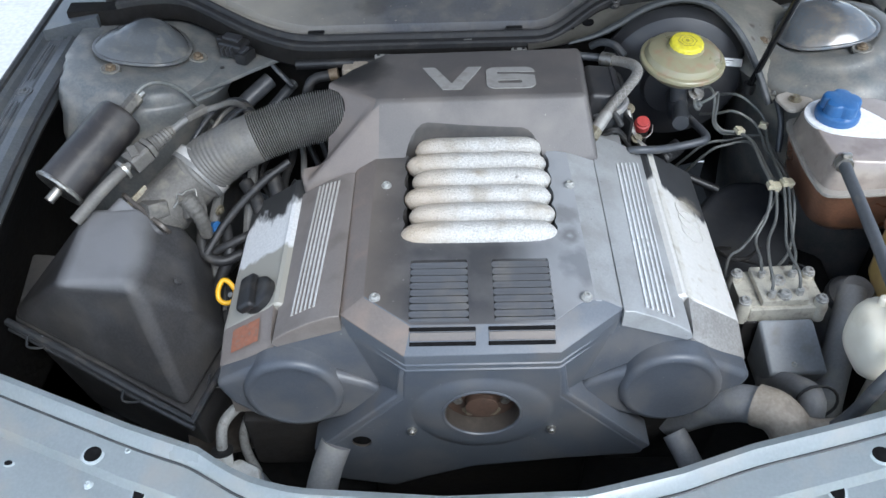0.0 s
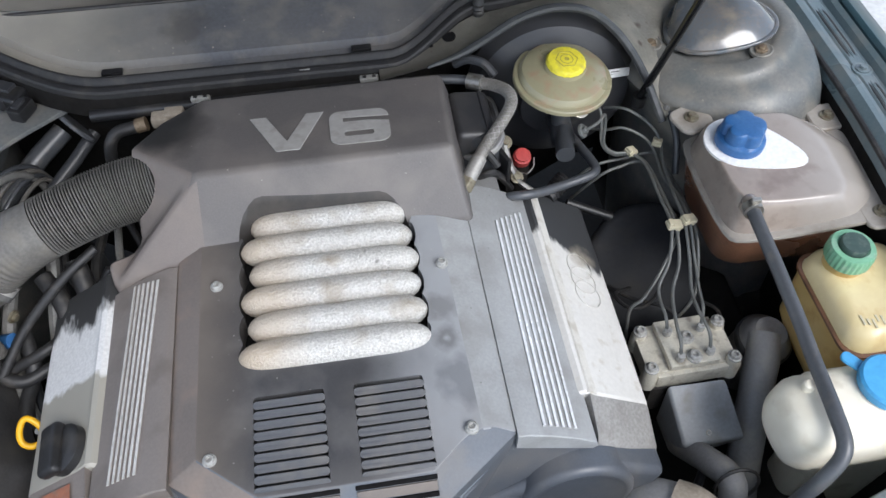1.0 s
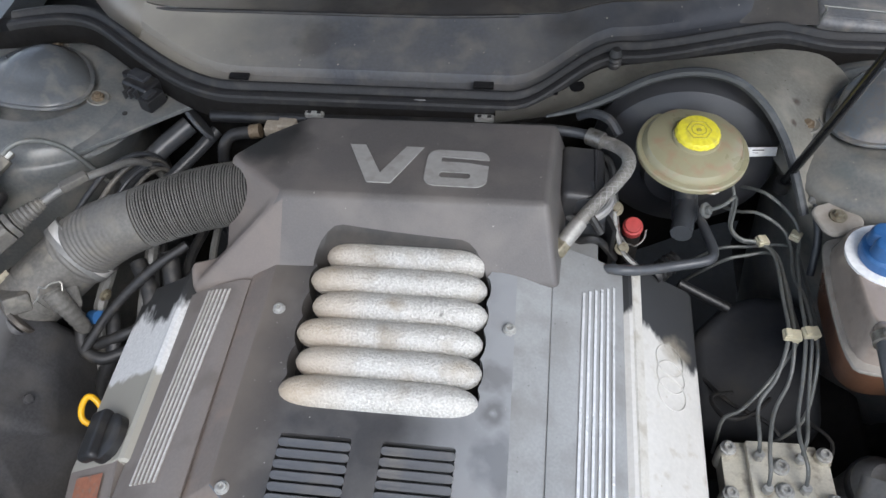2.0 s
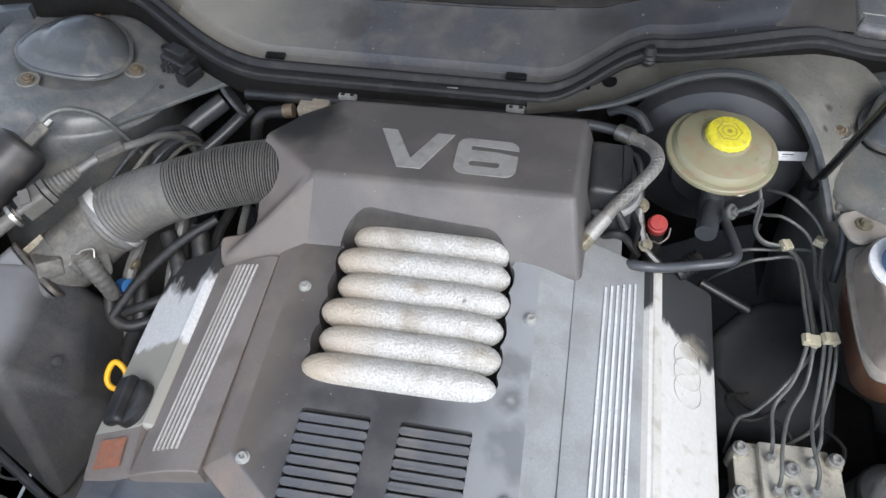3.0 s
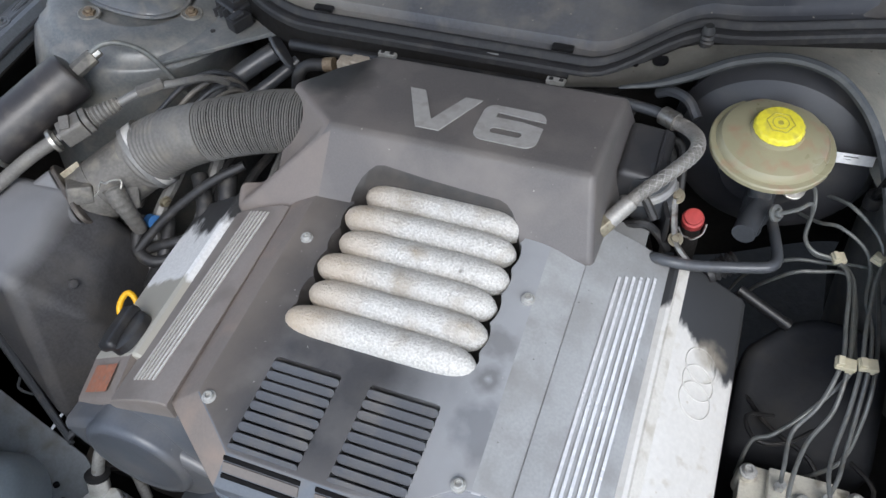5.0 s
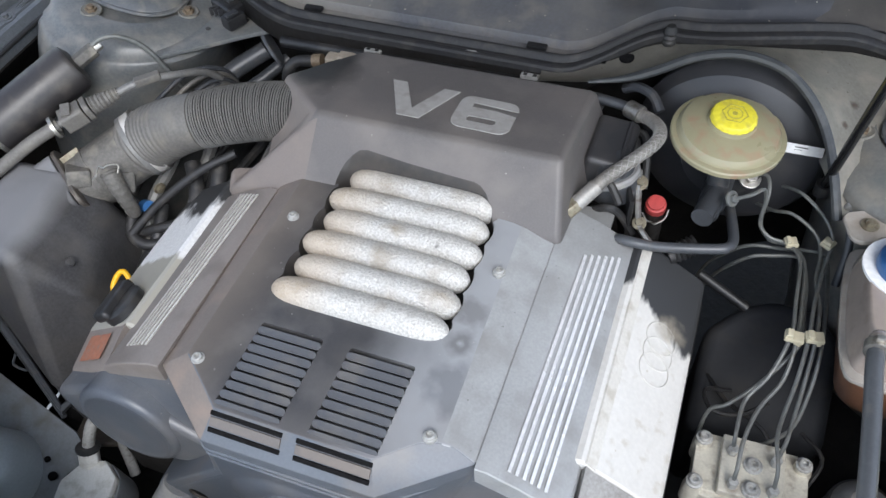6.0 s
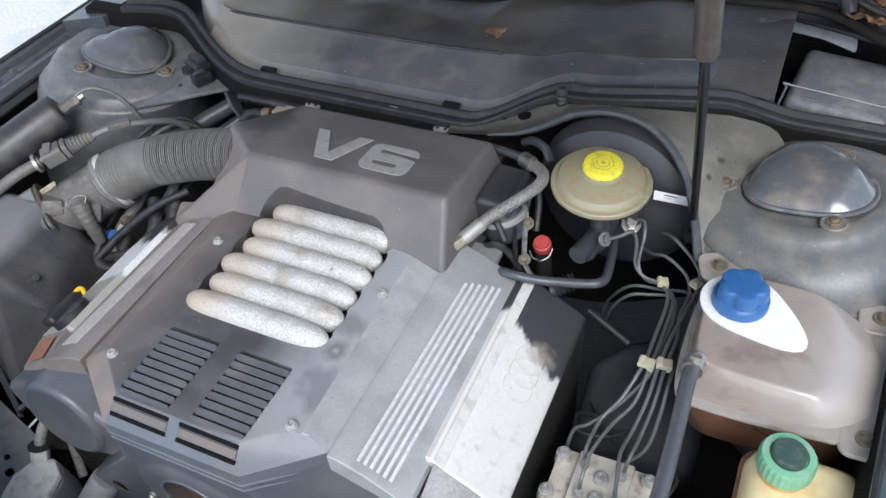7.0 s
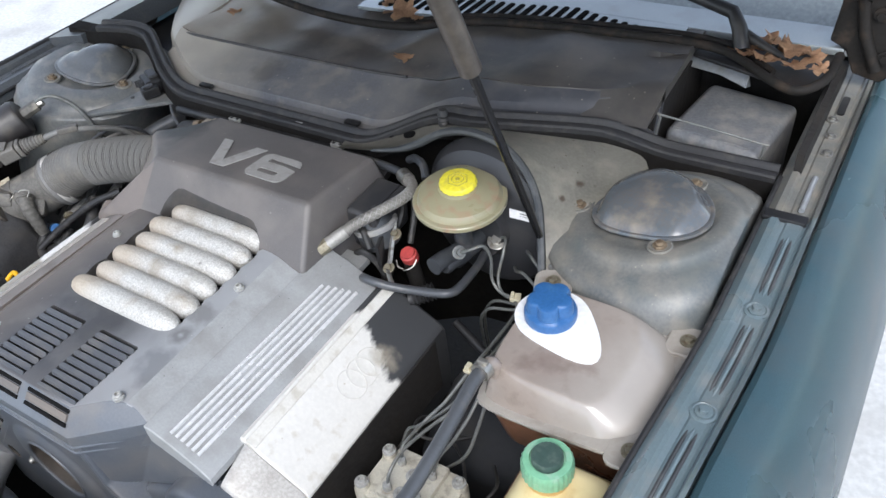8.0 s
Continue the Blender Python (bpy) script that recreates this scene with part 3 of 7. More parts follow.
def cut(bm, *cutters):
    """bm with the cutters taken away."""
    bmesh.ops.recalc_face_normals(bm, faces=bm.faces)
    me = bpy.data.meshes.new("cut")
    bm.to_mesh(me)
    bm.free()
    for mm in (M_cover, M_recess):
        me.materials.append(mm)
    ob = new("cut", me)
    gone = []
    for c in cutters:
        bmesh.ops.recalc_face_normals(c, faces=c.faces)
        cm = bpy.data.meshes.new("cutter")
        c.to_mesh(cm)
        c.free()
        for mm in (M_cover, M_recess):
            cm.materials.append(mm)
        co = new("cutter", cm)
        gone.append((co, cm))
        md = ob.modifiers.new("cut", "BOOLEAN")
        md.operation, md.object, md.solver = "DIFFERENCE", co, "EXACT"
    got = bpy.data.meshes.new_from_object(ob.evaluated_get(bpy.context.evaluated_depsgraph_get()))
    out = bmesh.new()
    out.from_mesh(got)
    for o, d in gone + [(ob, me)]:
        bpy.data.objects.remove(o)
        bpy.data.meshes.remove(d)
    bpy.data.meshes.remove(got)
    return out


def axis_to(p, direction, roll=0.0):
    """The pose at p whose z axis points along direction."""
    return Matrix.Translation(p) @ Vector(direction).to_track_quat("Z", "Y").to_matrix().to_4x4() @ pose(0, 0, 0, 0, 0, roll)


def screw(name, p, direction, r, material, parent=None, label="", socket=True):
    """A flanged screw head with a socket."""
    prof = [(r * 1.25, -0.002), (r * 1.25, r * 0.22), (r * 0.95, r * 0.3), (r * 0.9, r * 0.8), (r * 0.75, r * 0.95)]
    if socket:
        prof += [(r * 0.5, r * 0.95), (r * 0.45, r * 0.4)]
    return part(name, revolve(prof, 14, axis_to(p, direction)), material, parent, label)


def hexbolt(name, p, direction, r, material, parent=None, label=""):
    m = axis_to(p, direction)
    bm = joined(revolve([(r * 1.7, -0.001), (r * 1.7, r * 0.3), (r * 1.5, r * 0.4)], 16), prism(circle(r, 6), r * 0.3, r * 1.2, r * 0.12))
    bm.transform(m)
    return part(name, bm, material, parent, label)


def washer_nut(name, p, direction, r, parent, label=""):
    """A low nut in a pressed washer ring."""
    m = axis_to(p, direction)
    ring = part("washer", revolve([(r * 1.75, -0.002), (r * 1.75, 0.0012), (r * 1.6, 0.0022), (r * 1.4, 0.0016), (r * 1.2, 0.0006)], 22, m), M_washer, parent, "dull washer ring")
    bm = joined(prism(circle(r, 6), 0.0, r * 0.55, r * 0.1), revolve([(r * 0.55, r * 0.5), (r * 0.5, r * 0.95), (r * 0.3, r * 1.0)], 12))
    bm.transform(m)
    part(name, bm, M_nut, ring, label)


def unite(bms):
    """One skin round several overlapping solids."""
    obs = []
    for bm in bms:
        bmesh.ops.recalc_face_normals(bm, faces=bm.faces)
        me = bpy.data.meshes.new("unite")
        bm.to_mesh(me)
        bm.free()
        obs.append(new("unite", me))
    for o in obs[1:]:
        md = obs[0].modifiers.new("unite", "BOOLEAN")
        md.operation, md.object, md.solver = "UNION", o, "EXACT"
    got = bpy.data.meshes.new_from_object(obs[0].evaluated_get(bpy.context.evaluated_depsgraph_get()))
    out = bmesh.new()
    out.from_mesh(got)
    bpy.data.meshes.remove(got)
    for o in obs:
        me = o.data
        bpy.data.objects.remove(o)
        bpy.data.meshes.remove(me)
    return out


def sheet(xs, ys, fz, thick=0.0):
    """A grid over xs and ys with heights fz(x, y)."""
    bm = bmesh.new()
    g = [[bm.verts.new((x, y, fz(x, y))) for x in xs] for y in ys]
    for a, b in zip(g, g[1:]):
        for i in range(len(xs) - 1):
            bm.faces.new((a[i], a[i + 1], b[i + 1], b[i]))
    if thick:
        bmesh.ops.recalc_face_normals(bm, faces=bm.faces)
        bmesh.ops.solidify(bm, geom=bm.faces[:], thickness=thick)
    return bm


def span(a, b, n):
    return [a + (b - a) * i / n for i in range(n + 1)]


def swell(t):
    t = max(0.0, min(1.0, t))
    return t * t * (3 - 2 * t)


solid("ground", sheet((-60, -6, 6, 60), (-60, -6, 6, 60), lambda x, y: 0.0), M_ground, "pale concrete ground under the car", "ground", kind="structure")

car = thing("car", "dark green car with its bonnet raised", "car")


def inset(y):
    """How far the wing's line draws in towards the front."""
    return 0.018 * swell((0.95 - y) / 0.36)


def ledge_drop(y):
    return 0.05 * swell((0.8 - y) / 0.7)


def fender(sgn):
    """The outer wing, rolled over from the gutter and down the side."""
    x0 = CC + sgn * 0.705
    if sgn > 0:
        prof = [(0.000, 0.868), (0.004, 0.884), (0.010, 0.888), (0.021, 0.886), (0.042, 0.873), (0.066, 0.844), (0.086, 0.797), (0.100, 0.73), (0.109, 0.64), (0.113, 0.5), (0.110, 0.35)]
    else:
        prof = [(0.000, 0.868), (0.003, 0.880), (0.007, 0.882), (0.012, 0.878), (0.018, 0.866), (0.028, 0.83), (0.042, 0.76), (0.056, 0.66), (0.064, 0.55), (0.066, 0.45), (0.064, 0.35)]
    rings = [[(x0 + sgn * (w - inset(y)), y, z - ledge_drop(y)) for w, z in prof] for y in span(0.15, 1.62, 28)]
    bm = loft(rings, cap=False, closed=False)
    bmesh.ops.solidify(bm, geom=bm.faces[:], thickness=0.0015)
    return part("fender", bm, M_paint, car, "dark green metallic painted wing")


def gutter(sgn):
    """The ledge along the wing with its pressed channels and screws."""
    x0 = CC + sgn * 0.655
    prof = [(-0.012, 0.845), (-0.010, 0.8625), (-0.004, 0.868), (0.002, 0.8745), (0.009, 0.8750), (0.0125, 0.8705), (0.018, 0.8700), (0.0205, 0.8718), (0.036, 0.8718),
            (0.0385, 0.8700), (0.042, 0.8705), (0.0450, 0.8790), (0.0505, 0.8835), (0.050, 0.855), (0.0, 0.845)]
    rings = [[(x0 + sgn * (w - inset(y)), y, z - ledge_drop(y)) for w, z in prof] for y in span(0.30, 1.60, 40)]
    # one paint on both sides; the left ledge's shade is put into its colour
    m_led = M_gutter if sgn > 0 else M_ledgeshade
    g = part("gutter_rail", loft(rings), m_led, car, "dusty green wing ledge with pressed channels" if sgn > 0 else "wing ledge with pressed channels, shade put into its grey", 25)

    def on_rail(w, y, z=0.8718):
        return Vector((x0 + sgn * (w - inset(y)), y, z - ledge_drop(y)))

    screws = [0.645 + 0.1515 * k for k in range(6 if sgn < 0 else 4)]
    for y in screws if sgn < 0 else screws[:3]:
        p = on_rail(0.028, y)
        part("pad", revolve([(0.0135, -0.004), (0.0130, 0.0004), (0.0105, 0.0012), (0.0085, -0.0004), (0.004, -0.0004)], 18, pose(*p)), m_led, g, "dished screw pad")
        hexbolt("screw", p, (0, 0, 1), 0.0050, m_led, g, "painted wing screw")
    for ya, yb in zip(screws, screws[1:]):
        a, b = ya + 0.026, yb - 0.026
        for w in (0.0235, 0.0325):
            part("groove", tube([on_rail(w, y, 0.8712) for y in span(a, b, 6)], 0.0024, 8, 2, radii=lambda t: 0.35 + 0.65 * min(1.0, 8 * t, 8 * (1 - t))), M_ledge, g, "dark bar for a pressed groove")
        part("ridge", tube([on_rail(0.028, y, 0.8712) for y in span(a - 0.004, b + 0.004, 6)], 0.0030, 8, 2, radii=lambda t: 0.3 + 0.7 * min(1.0, 8 * t, 8 * (1 - t))), m_led, g, "pressed ridge between two grooves")
    if sgn > 0:
        # behind the tower the ledge is bare and dirty, past a black box put in for a dark gap
        second(g, M_railrear, lambda n, c: c.y > 1.10)
        part("gap", box(on_rail(0.016, 1.112, 0.872), (0.050, 0.016, 0.007), 0.002), M_black, g, "black box for the dark gap across the ledge")
        part("bar", tube([on_rail(0.030, y, 0.876) for y in (1.126, 1.16, 1.198)], 0.0035, 8, smooth=False), M_bracket, g, "pale pressed bar")
        part("slot", prism(round_rect(0.010, 0.050, 0.004, 3), 0, 0.002, 0, 1, pose(*on_rail(0.026, 1.385, 0.8715))), M_black, g, "black bar for a slot's dark depth")
        for w, y in ((0.030, 1.262), (0.026, 1.303), (0.020, 1.345)):
            hexbolt("screw", on_rail(w, y), (0, 0, 1), 0.0045, M_steel, g, "grey screw")
    part("seal", tube([on_rail(-0.010, y, 0.864) for y in span(0.35, 1.20, 16)], 0.0036, 8), M_rubber, car, "black rubber edge seal")
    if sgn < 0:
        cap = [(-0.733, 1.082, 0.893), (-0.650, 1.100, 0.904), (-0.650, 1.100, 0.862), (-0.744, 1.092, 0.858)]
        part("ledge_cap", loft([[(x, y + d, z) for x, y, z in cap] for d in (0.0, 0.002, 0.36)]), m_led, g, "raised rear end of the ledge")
        # added strip: the wing's dark reflection is put in as black
        part("seal", tube([on_rail(0.056, y, 0.882) for y in span(0.30, 1.45, 20)], 0.0065, 8), M_rubber, car, "black strip standing in for the wing's dark reflection")
    return g


def apron(sgn):
    """The inner wing wall below the ledge."""
    xw = CC + sgn * 0.646
    offs = (0.0, 0.004, 0.010, 0.006, 0.02, 0.03, 0.03) if sgn > 0 else (0.0, 0.004, -0.018, -0.050, -0.062, -0.06, -0.06)
    rings = [[(xw - sgn * (off + inset(y) * k), y, z - ledge_drop(y) * k) for y in span(0.28, 1.30, 16)]
             for (z, k), off in zip(((0.852, 1), (0.846, 1), (0.82, 1), (0.74, 0.8), (0.66, 0.4), (0.50, 0), (0.26, 0)), offs)]
    bm = loft(rings, cap=False, closed=False)
    bmesh.ops.solidify(bm, geom=bm.faces[:], thickness=0.002)
    return part("inner_wing", bm, M_dark, car, "black inner wing")


def tower(sgn):
    """The strut tower's top with its moulded cap and three nuts."""
    c = (CC + sgn * 0.530, 1.058)
    tilt = pose(c[0], c[1], 0.873, -2, -sgn * 9, 0)
    prof = [(0.21, -0.50), (0.20, -0.30), (0.185, -0.16), (0.168, -0.08), (0.152, -0.036), (0.144, -0.022), (0.138, -0.018), (0.131, -0.017), (0.124, -0.009), (0.116, -0.002), (0.104, 0.0), (0.080, 0.002), (0.074, -0.004), (0.05, -0.004)]
    if sgn > 0:
        prof = prof[:4] + [(0.153, -0.042), (0.141, -0.026), (0.127, -0.016), (0.113, -0.0105), (0.106, -0.0085), (0.101, -0.003), (0.095, 0.0003), (0.080, 0.002), (0.074, -0.004), (0.05, -0.004)]
    bm = revolve(prof, 48)
    for v in bm.verts:
        rr = math.hypot(v.co.x, v.co.y)
        inward = max(0.0, -sgn * v.co.x / rr)
        v.co.xy = v.co.xy * (1 - 0.30 * inward ** 0.8 * swell((-0.016 - v.co.z) / 0.05))
    bm.transform(tilt)
    for v in bm.verts:
        edge = 0.636 - inset(v.co.y)
        v.co.x = CC + sgn * min(sgn * (v.co.x - CC), edge)
    t = part("strut_tower", bm, M_tower if sgn > 0 else M_towerleft, car, "dusty rounded strut tower", 60)
    # moulded cap: a lopsided dome on a rolled rim
    rings = []
    rim = ((0.080, 0.0, 0), (0.083, 0.002, 0), (0.0825, 0.005, 0), (0.080, 0.0062, 0), (0.0765, 0.0056, 0))
    crown = ((0.069, 0.014, 0.1), (0.062, 0.022, 0.35), (0.052, 0.0275, 0.6), (0.036, 0.0305, 0.8), (0.018, 0.0320, 1), (0.004, 0.0325, 1))
    lump = ((0.070, 0.012, 0.1), (0.062, 0.0155, 0.2), (0.053, 0.0185, 0.4), (0.045, 0.0235, 0.5), (0.037, 0.0285, 0.55), (0.027, 0.0315, 0.6), (0.014, 0.0330, 0.6), (0.004, 0.0334, 0.6))
    for r, z, off in rim + (crown if sgn > 0 else lump):
        ring = []
        for i in range(40):
            a = 2 * math.pi * i / 40
            k = 1.0 - 0.13 * max(0.0, math.cos(a - radians(262 if sgn > 0 else 278))) ** 2 + 0.05 * math.cos(3 * (a - radians(90)))
            r_ = r * 0.90
            ring.append((r_ * k * math.cos(a) - sgn * 0.010 * off, r_ * 0.94 * k * math.sin(a) + 0.022 * off, z))
        rings.append(ring)
    bm = loft(rings)
    bm.transform(tilt)
    part("cap", bm, M_dome if sgn > 0 else M_capleft, t, "glossy grey domed strut cap with brown stains" if sgn > 0 else "dusty grey domed strut cap", 50)
    for bx, by in (((-0.091, -0.008), (0.031, -0.066), (0.028, 0.069)) if sgn > 0 else ((0.082, -0.014), (-0.030, -0.072), (-0.004, 0.072))):
        p = tilt @ Vector((bx * 1.04, by, 0.001))
        washer_nut("nut", p, tilt.to_3x3() @ Vector((0, 0, 1)), 0.0085, t, "rusty nut")
    return t


for side in (-1, 1):
    fender(side)
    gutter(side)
    apron(side)
    tower(side)


# the bulkhead, with the upright that carries the plenum's seal
def seal_line(x):
    """y and z of the seal on top of the bulkhead."""
    a, b = swell((x - 0.045) / 0.13), swell((-0.300 - x) / 0.32)
    return 1.046 + 0.062 * a + 0.10 * swell((x - 0.18) / 0.28) + 0.140 * b - 0.060 * swell((-0.50 - x) / 0.14), 0.880 + 0.032 * a - 0.030 * swell((x - 0.22) / 0.25) - 0.020 * swell((x - 0.36) / 0.10) + 0.034 * b


rings = []
for x in span(-0.70, 0.62, 66):
    y, z = seal_line(x)
    rings.append([(x, y + 0.012, z - 0.004), (x, y - 0.014, z - 0.006), (x, y - 0.018, z - 0.03), (x, y + 0.006, z - 0.05), (x, y + 0.02, 0.70), (x, y + 0.05, 0.45)])
bm = loft(rings, cap=False, closed=False)
bmesh.ops.solidify(bm, geom=bm.faces[:], thickness=0.003)
bulkhead = part("bulkhead", bm, M_dark, car, "black bulkhead behind the engine")
rings = []
for x in span(-0.62, 0.60, 80):
    y, z = seal_line(x)
    rings.append([(x, y + dy, z + dz) for dy, dz in ((-0.0135, -0.006), (-0.0135, 0.0015), (-0.011, 0.0038), (-0.005, 0.0042), (-0.002, 0.0022), (0.002, 0.0022), (0.0045, 0.0070), (0.008, 0.0090), (0.012, 0.0082), (0.0145, 0.005), (0.0145, -0.006))])
part("seal", loft(rings), M_seal, bulkhead, "flat black rubber plenum seal with a ridge", 35)

# flange round the servo: a pressed panel between seal and tower on the driver's side
arch = [(0.03, 1.005, 0.884), (0.09, 1.018, 0.886), (0.13, 1.028, 0.892), (0.165, 1.034, 0.907), (0.205, 1.035, 0.933), (0.25, 1.035, 0.945), (0.295, 1.037, 0.934), (0.33, 1.030, 0.909), (0.355, 1.012, 0.882), (0.372, 0.985, 0.855), (0.390, 0.950, 0.815)]
rear = [(0.03, 1.035, 0.880), (0.08, 1.050, 0.887), (0.115, 1.072, 0.893), (0.15, 1.092, 0.902), (0.20, 1.110, 0.904), (0.26, 1.128, 0.898), (0.32, 1.150, 0.888), (0.38, 1.172, 0.876), (0.44, 1.165, 0.868), (0.462, 1.08, 0.866), (0.445, 0.99, 0.860)]
fa, fb = smooth_path(arch, 4), smooth_path(rear, 4)
bm = loft([[p.lerp(q, k) + Vector((0, 0, 0.006 * math.sin(math.pi * k) * -1)) for k in span(0, 1, 5)] for p, q in zip(fa, fb)], cap=False, closed=False)
bmesh.ops.solidify(bm, geom=bm.faces[:], thickness=0.002)
flange = part("servo_flange", bm, M_flange, car, "dusty pressed flange round the brake servo")
part("edge_bead", tube(arch[1:], 0.0055, 8, radii=lambda t: 0.35 + 0.65 * min(1.0, t * 6)), M_ledge, flange, "rolled edge of the flange")
part("hole", revolve([(0.009, 0), (0.009, 0.0015)], 14, pose(0.125, 1.067, 0.8915, 6, -6, 0)), M_void, flange, "black disc for a hole's dark depth")
part("stud", revolve([(0.008, 0), (0.008, 0.008), (0.006, 0.010), (0.008, 0.013), (0.006, 0.016), (0.008, 0.020), (0.005, 0.028)], 12, pose(0.168, 1.094, 0.899)), M_rubber, flange, "ribbed rubber stud")
part("hole", revolve([(0.003, 0), (0.003, 0.0012)], 10, pose(0.100, 1.056, 0.8885, 6, -6, 0)), M_void, flange)
part("pin", revolve([(0.004, 0), (0.004, 0.010), (0.002, 0.012)], 10, pose(0.215, 1.110, 0.900)), M_white, flange, "small white pin")

# near-side corner of the bulkhead with the pressed shelf by the tower
shelf = [(-0.60, 1.16), (-0.50, 1.165), (-0.445, 1.15), (-0.40, 1.10), (-0.365, 1.075), (-0.345, 1.062), (-0.355, 1.053), (-0.374, 1.040), (-0.402, 1.018), (-0.430, 0.994), (-0.460, 0.972), (-0.482, 0.951), (-0.56, 1.06)]
shelf_ob = part("corner_shelf", prism(shelf, 0.845, 0.852, 0.002), M_towerleft, car, "dusty pressed shelf beside the strut tower")
for x, y, r in ((-0.446, 1.027, 0.0035), (-0.402, 1.059, 0.0035)):
    part("hole", revolve([(r, 0), (r, 0.001)], 10, pose(x, y, 0.8525)), M_black, shelf_ob)

# ---- plenum cover and scuttle ----
plenum = thing("plenum_cover", "dirty black plastic plenum cover with leaf stains", "car panel")
rings, tops = [], []
for x in span(-0.455, 0.425, 44):
    ys, zs = seal_line(x)
    lift = 0.02 * swell((x + 0.1) / 0.3)
    h = max(0.905 + lift * 0.5, zs + 0.017)
    r = max(1.178 + 0.02 * swell((x - 0.0) / 0.4), ys + 0.068)
    rings.append([(x, ys + 0.018, zs - 0.012), (x, ys + 0.040, zs - 0.006), (x, ys + 0.045, zs + 0.004), (x, r - 0.012, h - 0.006), (x, r, h), (x, r, h - 0.010), (x, ys + 0.05, zs - 0.018)])
    sag = 0.004 * math.sin(x * 31) + 0.003 * math.sin(x * 57 + 1)
    tops.append([(x, r + 0.001, h + 0.0015), (x, r + 0.03, h + sag * 0.4), (x, r + 0.10, max(0.908 + lift * 0.6, h - 0.006) + sag), (x, 1.36, 0.915 + lift * 0.5 + sag * 0.6), (x, 1.46, 0.925), (x, 1.46, 0.915), (x, 1.2, 0.893)])
part("top_panel", loft(tops), M_cowltop, plenum, "dark dusty top of the panel", 30)
part("ridge", tube([(x, 1.176 + 0.02 * swell(x / 0.4), 0.9065 + 0.010 * swell((x + 0.1) / 0.3)) for x in span(-0.45, 0.05, 9)], 0.0026, 8), M_can, plenum, "dark ridge along the panel")
part("front_wall", loft(rings), M_cowl, plenum, "grey-brown sloping front wall with drip stains", 30)
wing = []
for x in span(-0.456, -0.655, 12):
    t = (-0.456 - x) / 0.2
    yf, drop = 1.160 + 0.21 * t ** 1.3, 0.022 * swell(t)
    wing.append([(x, yf - 0.010, 0.868 - drop), (x, yf - 0.004, 0.890 - drop), (x, yf + 0.006, 0.902 - drop), (x, yf + 0.03, 0.905 - drop), (x, 1.40, 0.914 - drop), (x, 1.46, 0.922 - drop), (x, 1.46, 0.86), (x, yf + 0.02, 0.86)])
part("end_panel", loft(wing), M_cowltop, plenum, "tan dusty rounded end of the panel", 50)
# added black solid where only a dark gap lies
part("dark_filler", prism([(-0.69, 1.14), (-0.50, 1.155), (-0.47, 1.16), (-0.50, 1.25), (-0.66, 1.40), (-0.69, 1.46)], 0.80, 0.835, 0.004), M_black, plenum, "black filler for the dark gap beside the panel")
for x in (-0.30, 0.012):
    ys, zs = seal_line(x)
    part("clip", box((x, ys + 0.030, zs + 0.000), (0.026, 0.010, 0.005), 0.0015), M_black, plenum)

scuttle = part("scuttle", prism([(-0.72, 1.44), (0.62, 1.44), (0.62, 1.52), (-0.72, 1.52)], 0.915, 0.928, 0.004), M_scuttle, car, "green painted scuttle below the windscreen, sky reflection put into its colour")
for i in range(26):
    x = -0.12 + i * 0.0185
    ya = float(np.interp(x, (-0.12, 0.05, 0.14, 0.225, 0.34), (1.350, 1.366, 1.381, 1.393, 1.406)))
    yb = float(np.interp(x, (-0.12, 0.01, 0.12, 0.21, 0.265, 0.34), (1.405, 1.424, 1.430, 1.447, 1.430, 1.414)))
    part("slot", prism(round_rect(0.0098, yb - ya, 0.0045, 3), -0.001, 0.0012, 0, 1, pose(x, (ya + yb) / 2, 0.9292, 0, 0, -4)), M_void, scuttle)
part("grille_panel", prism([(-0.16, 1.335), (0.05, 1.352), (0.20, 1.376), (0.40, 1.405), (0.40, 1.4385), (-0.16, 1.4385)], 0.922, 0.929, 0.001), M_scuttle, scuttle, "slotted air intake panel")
screen = mesh_of([(-0.70, 1.50, 0.925), (0.62, 1.50, 0.925), (0.50, 2.15, 1.35), (-0.58, 2.15, 1.35)], [(0, 1, 2, 3)])
bmesh.ops.solidify(screen, geom=screen.faces[:], thickness=0.005)
part("windscreen", screen, M_glass, car, "raked windscreen glass")
wiper = part("wiper_arm", tube([(0.492, 1.394, 0.928), (0.480, 1.410, 0.954), (0.466, 1.424, 0.968), (0.42, 1.436, 0.975), (0.33, 1.462, 0.985), (0.05, 1.56, 1.02), (-0.10, 1.62, 1.04)], 0.0100, 10, smooth=False, radii=lambda t: 1.15 - 0.35 * t), M_black, car, "black wiper arm at rest")
part("spindle_cover", tube([(0.482, 1.418, 0.944), (0.520, 1.400, 0.936), (0.556, 1.384, 0.930)], 0.0085, 10, 4, radii=lambda t: 1.0 - 0.55 * t), M_black, wiper, "tapered black cover over the spindle")
part("wiper_arm", tube([(-0.33, 1.47, 0.94), (-0.25, 1.49, 0.96), (-0.20, 1.53, 0.98), (-0.60, 1.60, 1.02)], 0.009, 8, smooth=False), M_black, car, "black wiper arm at rest")

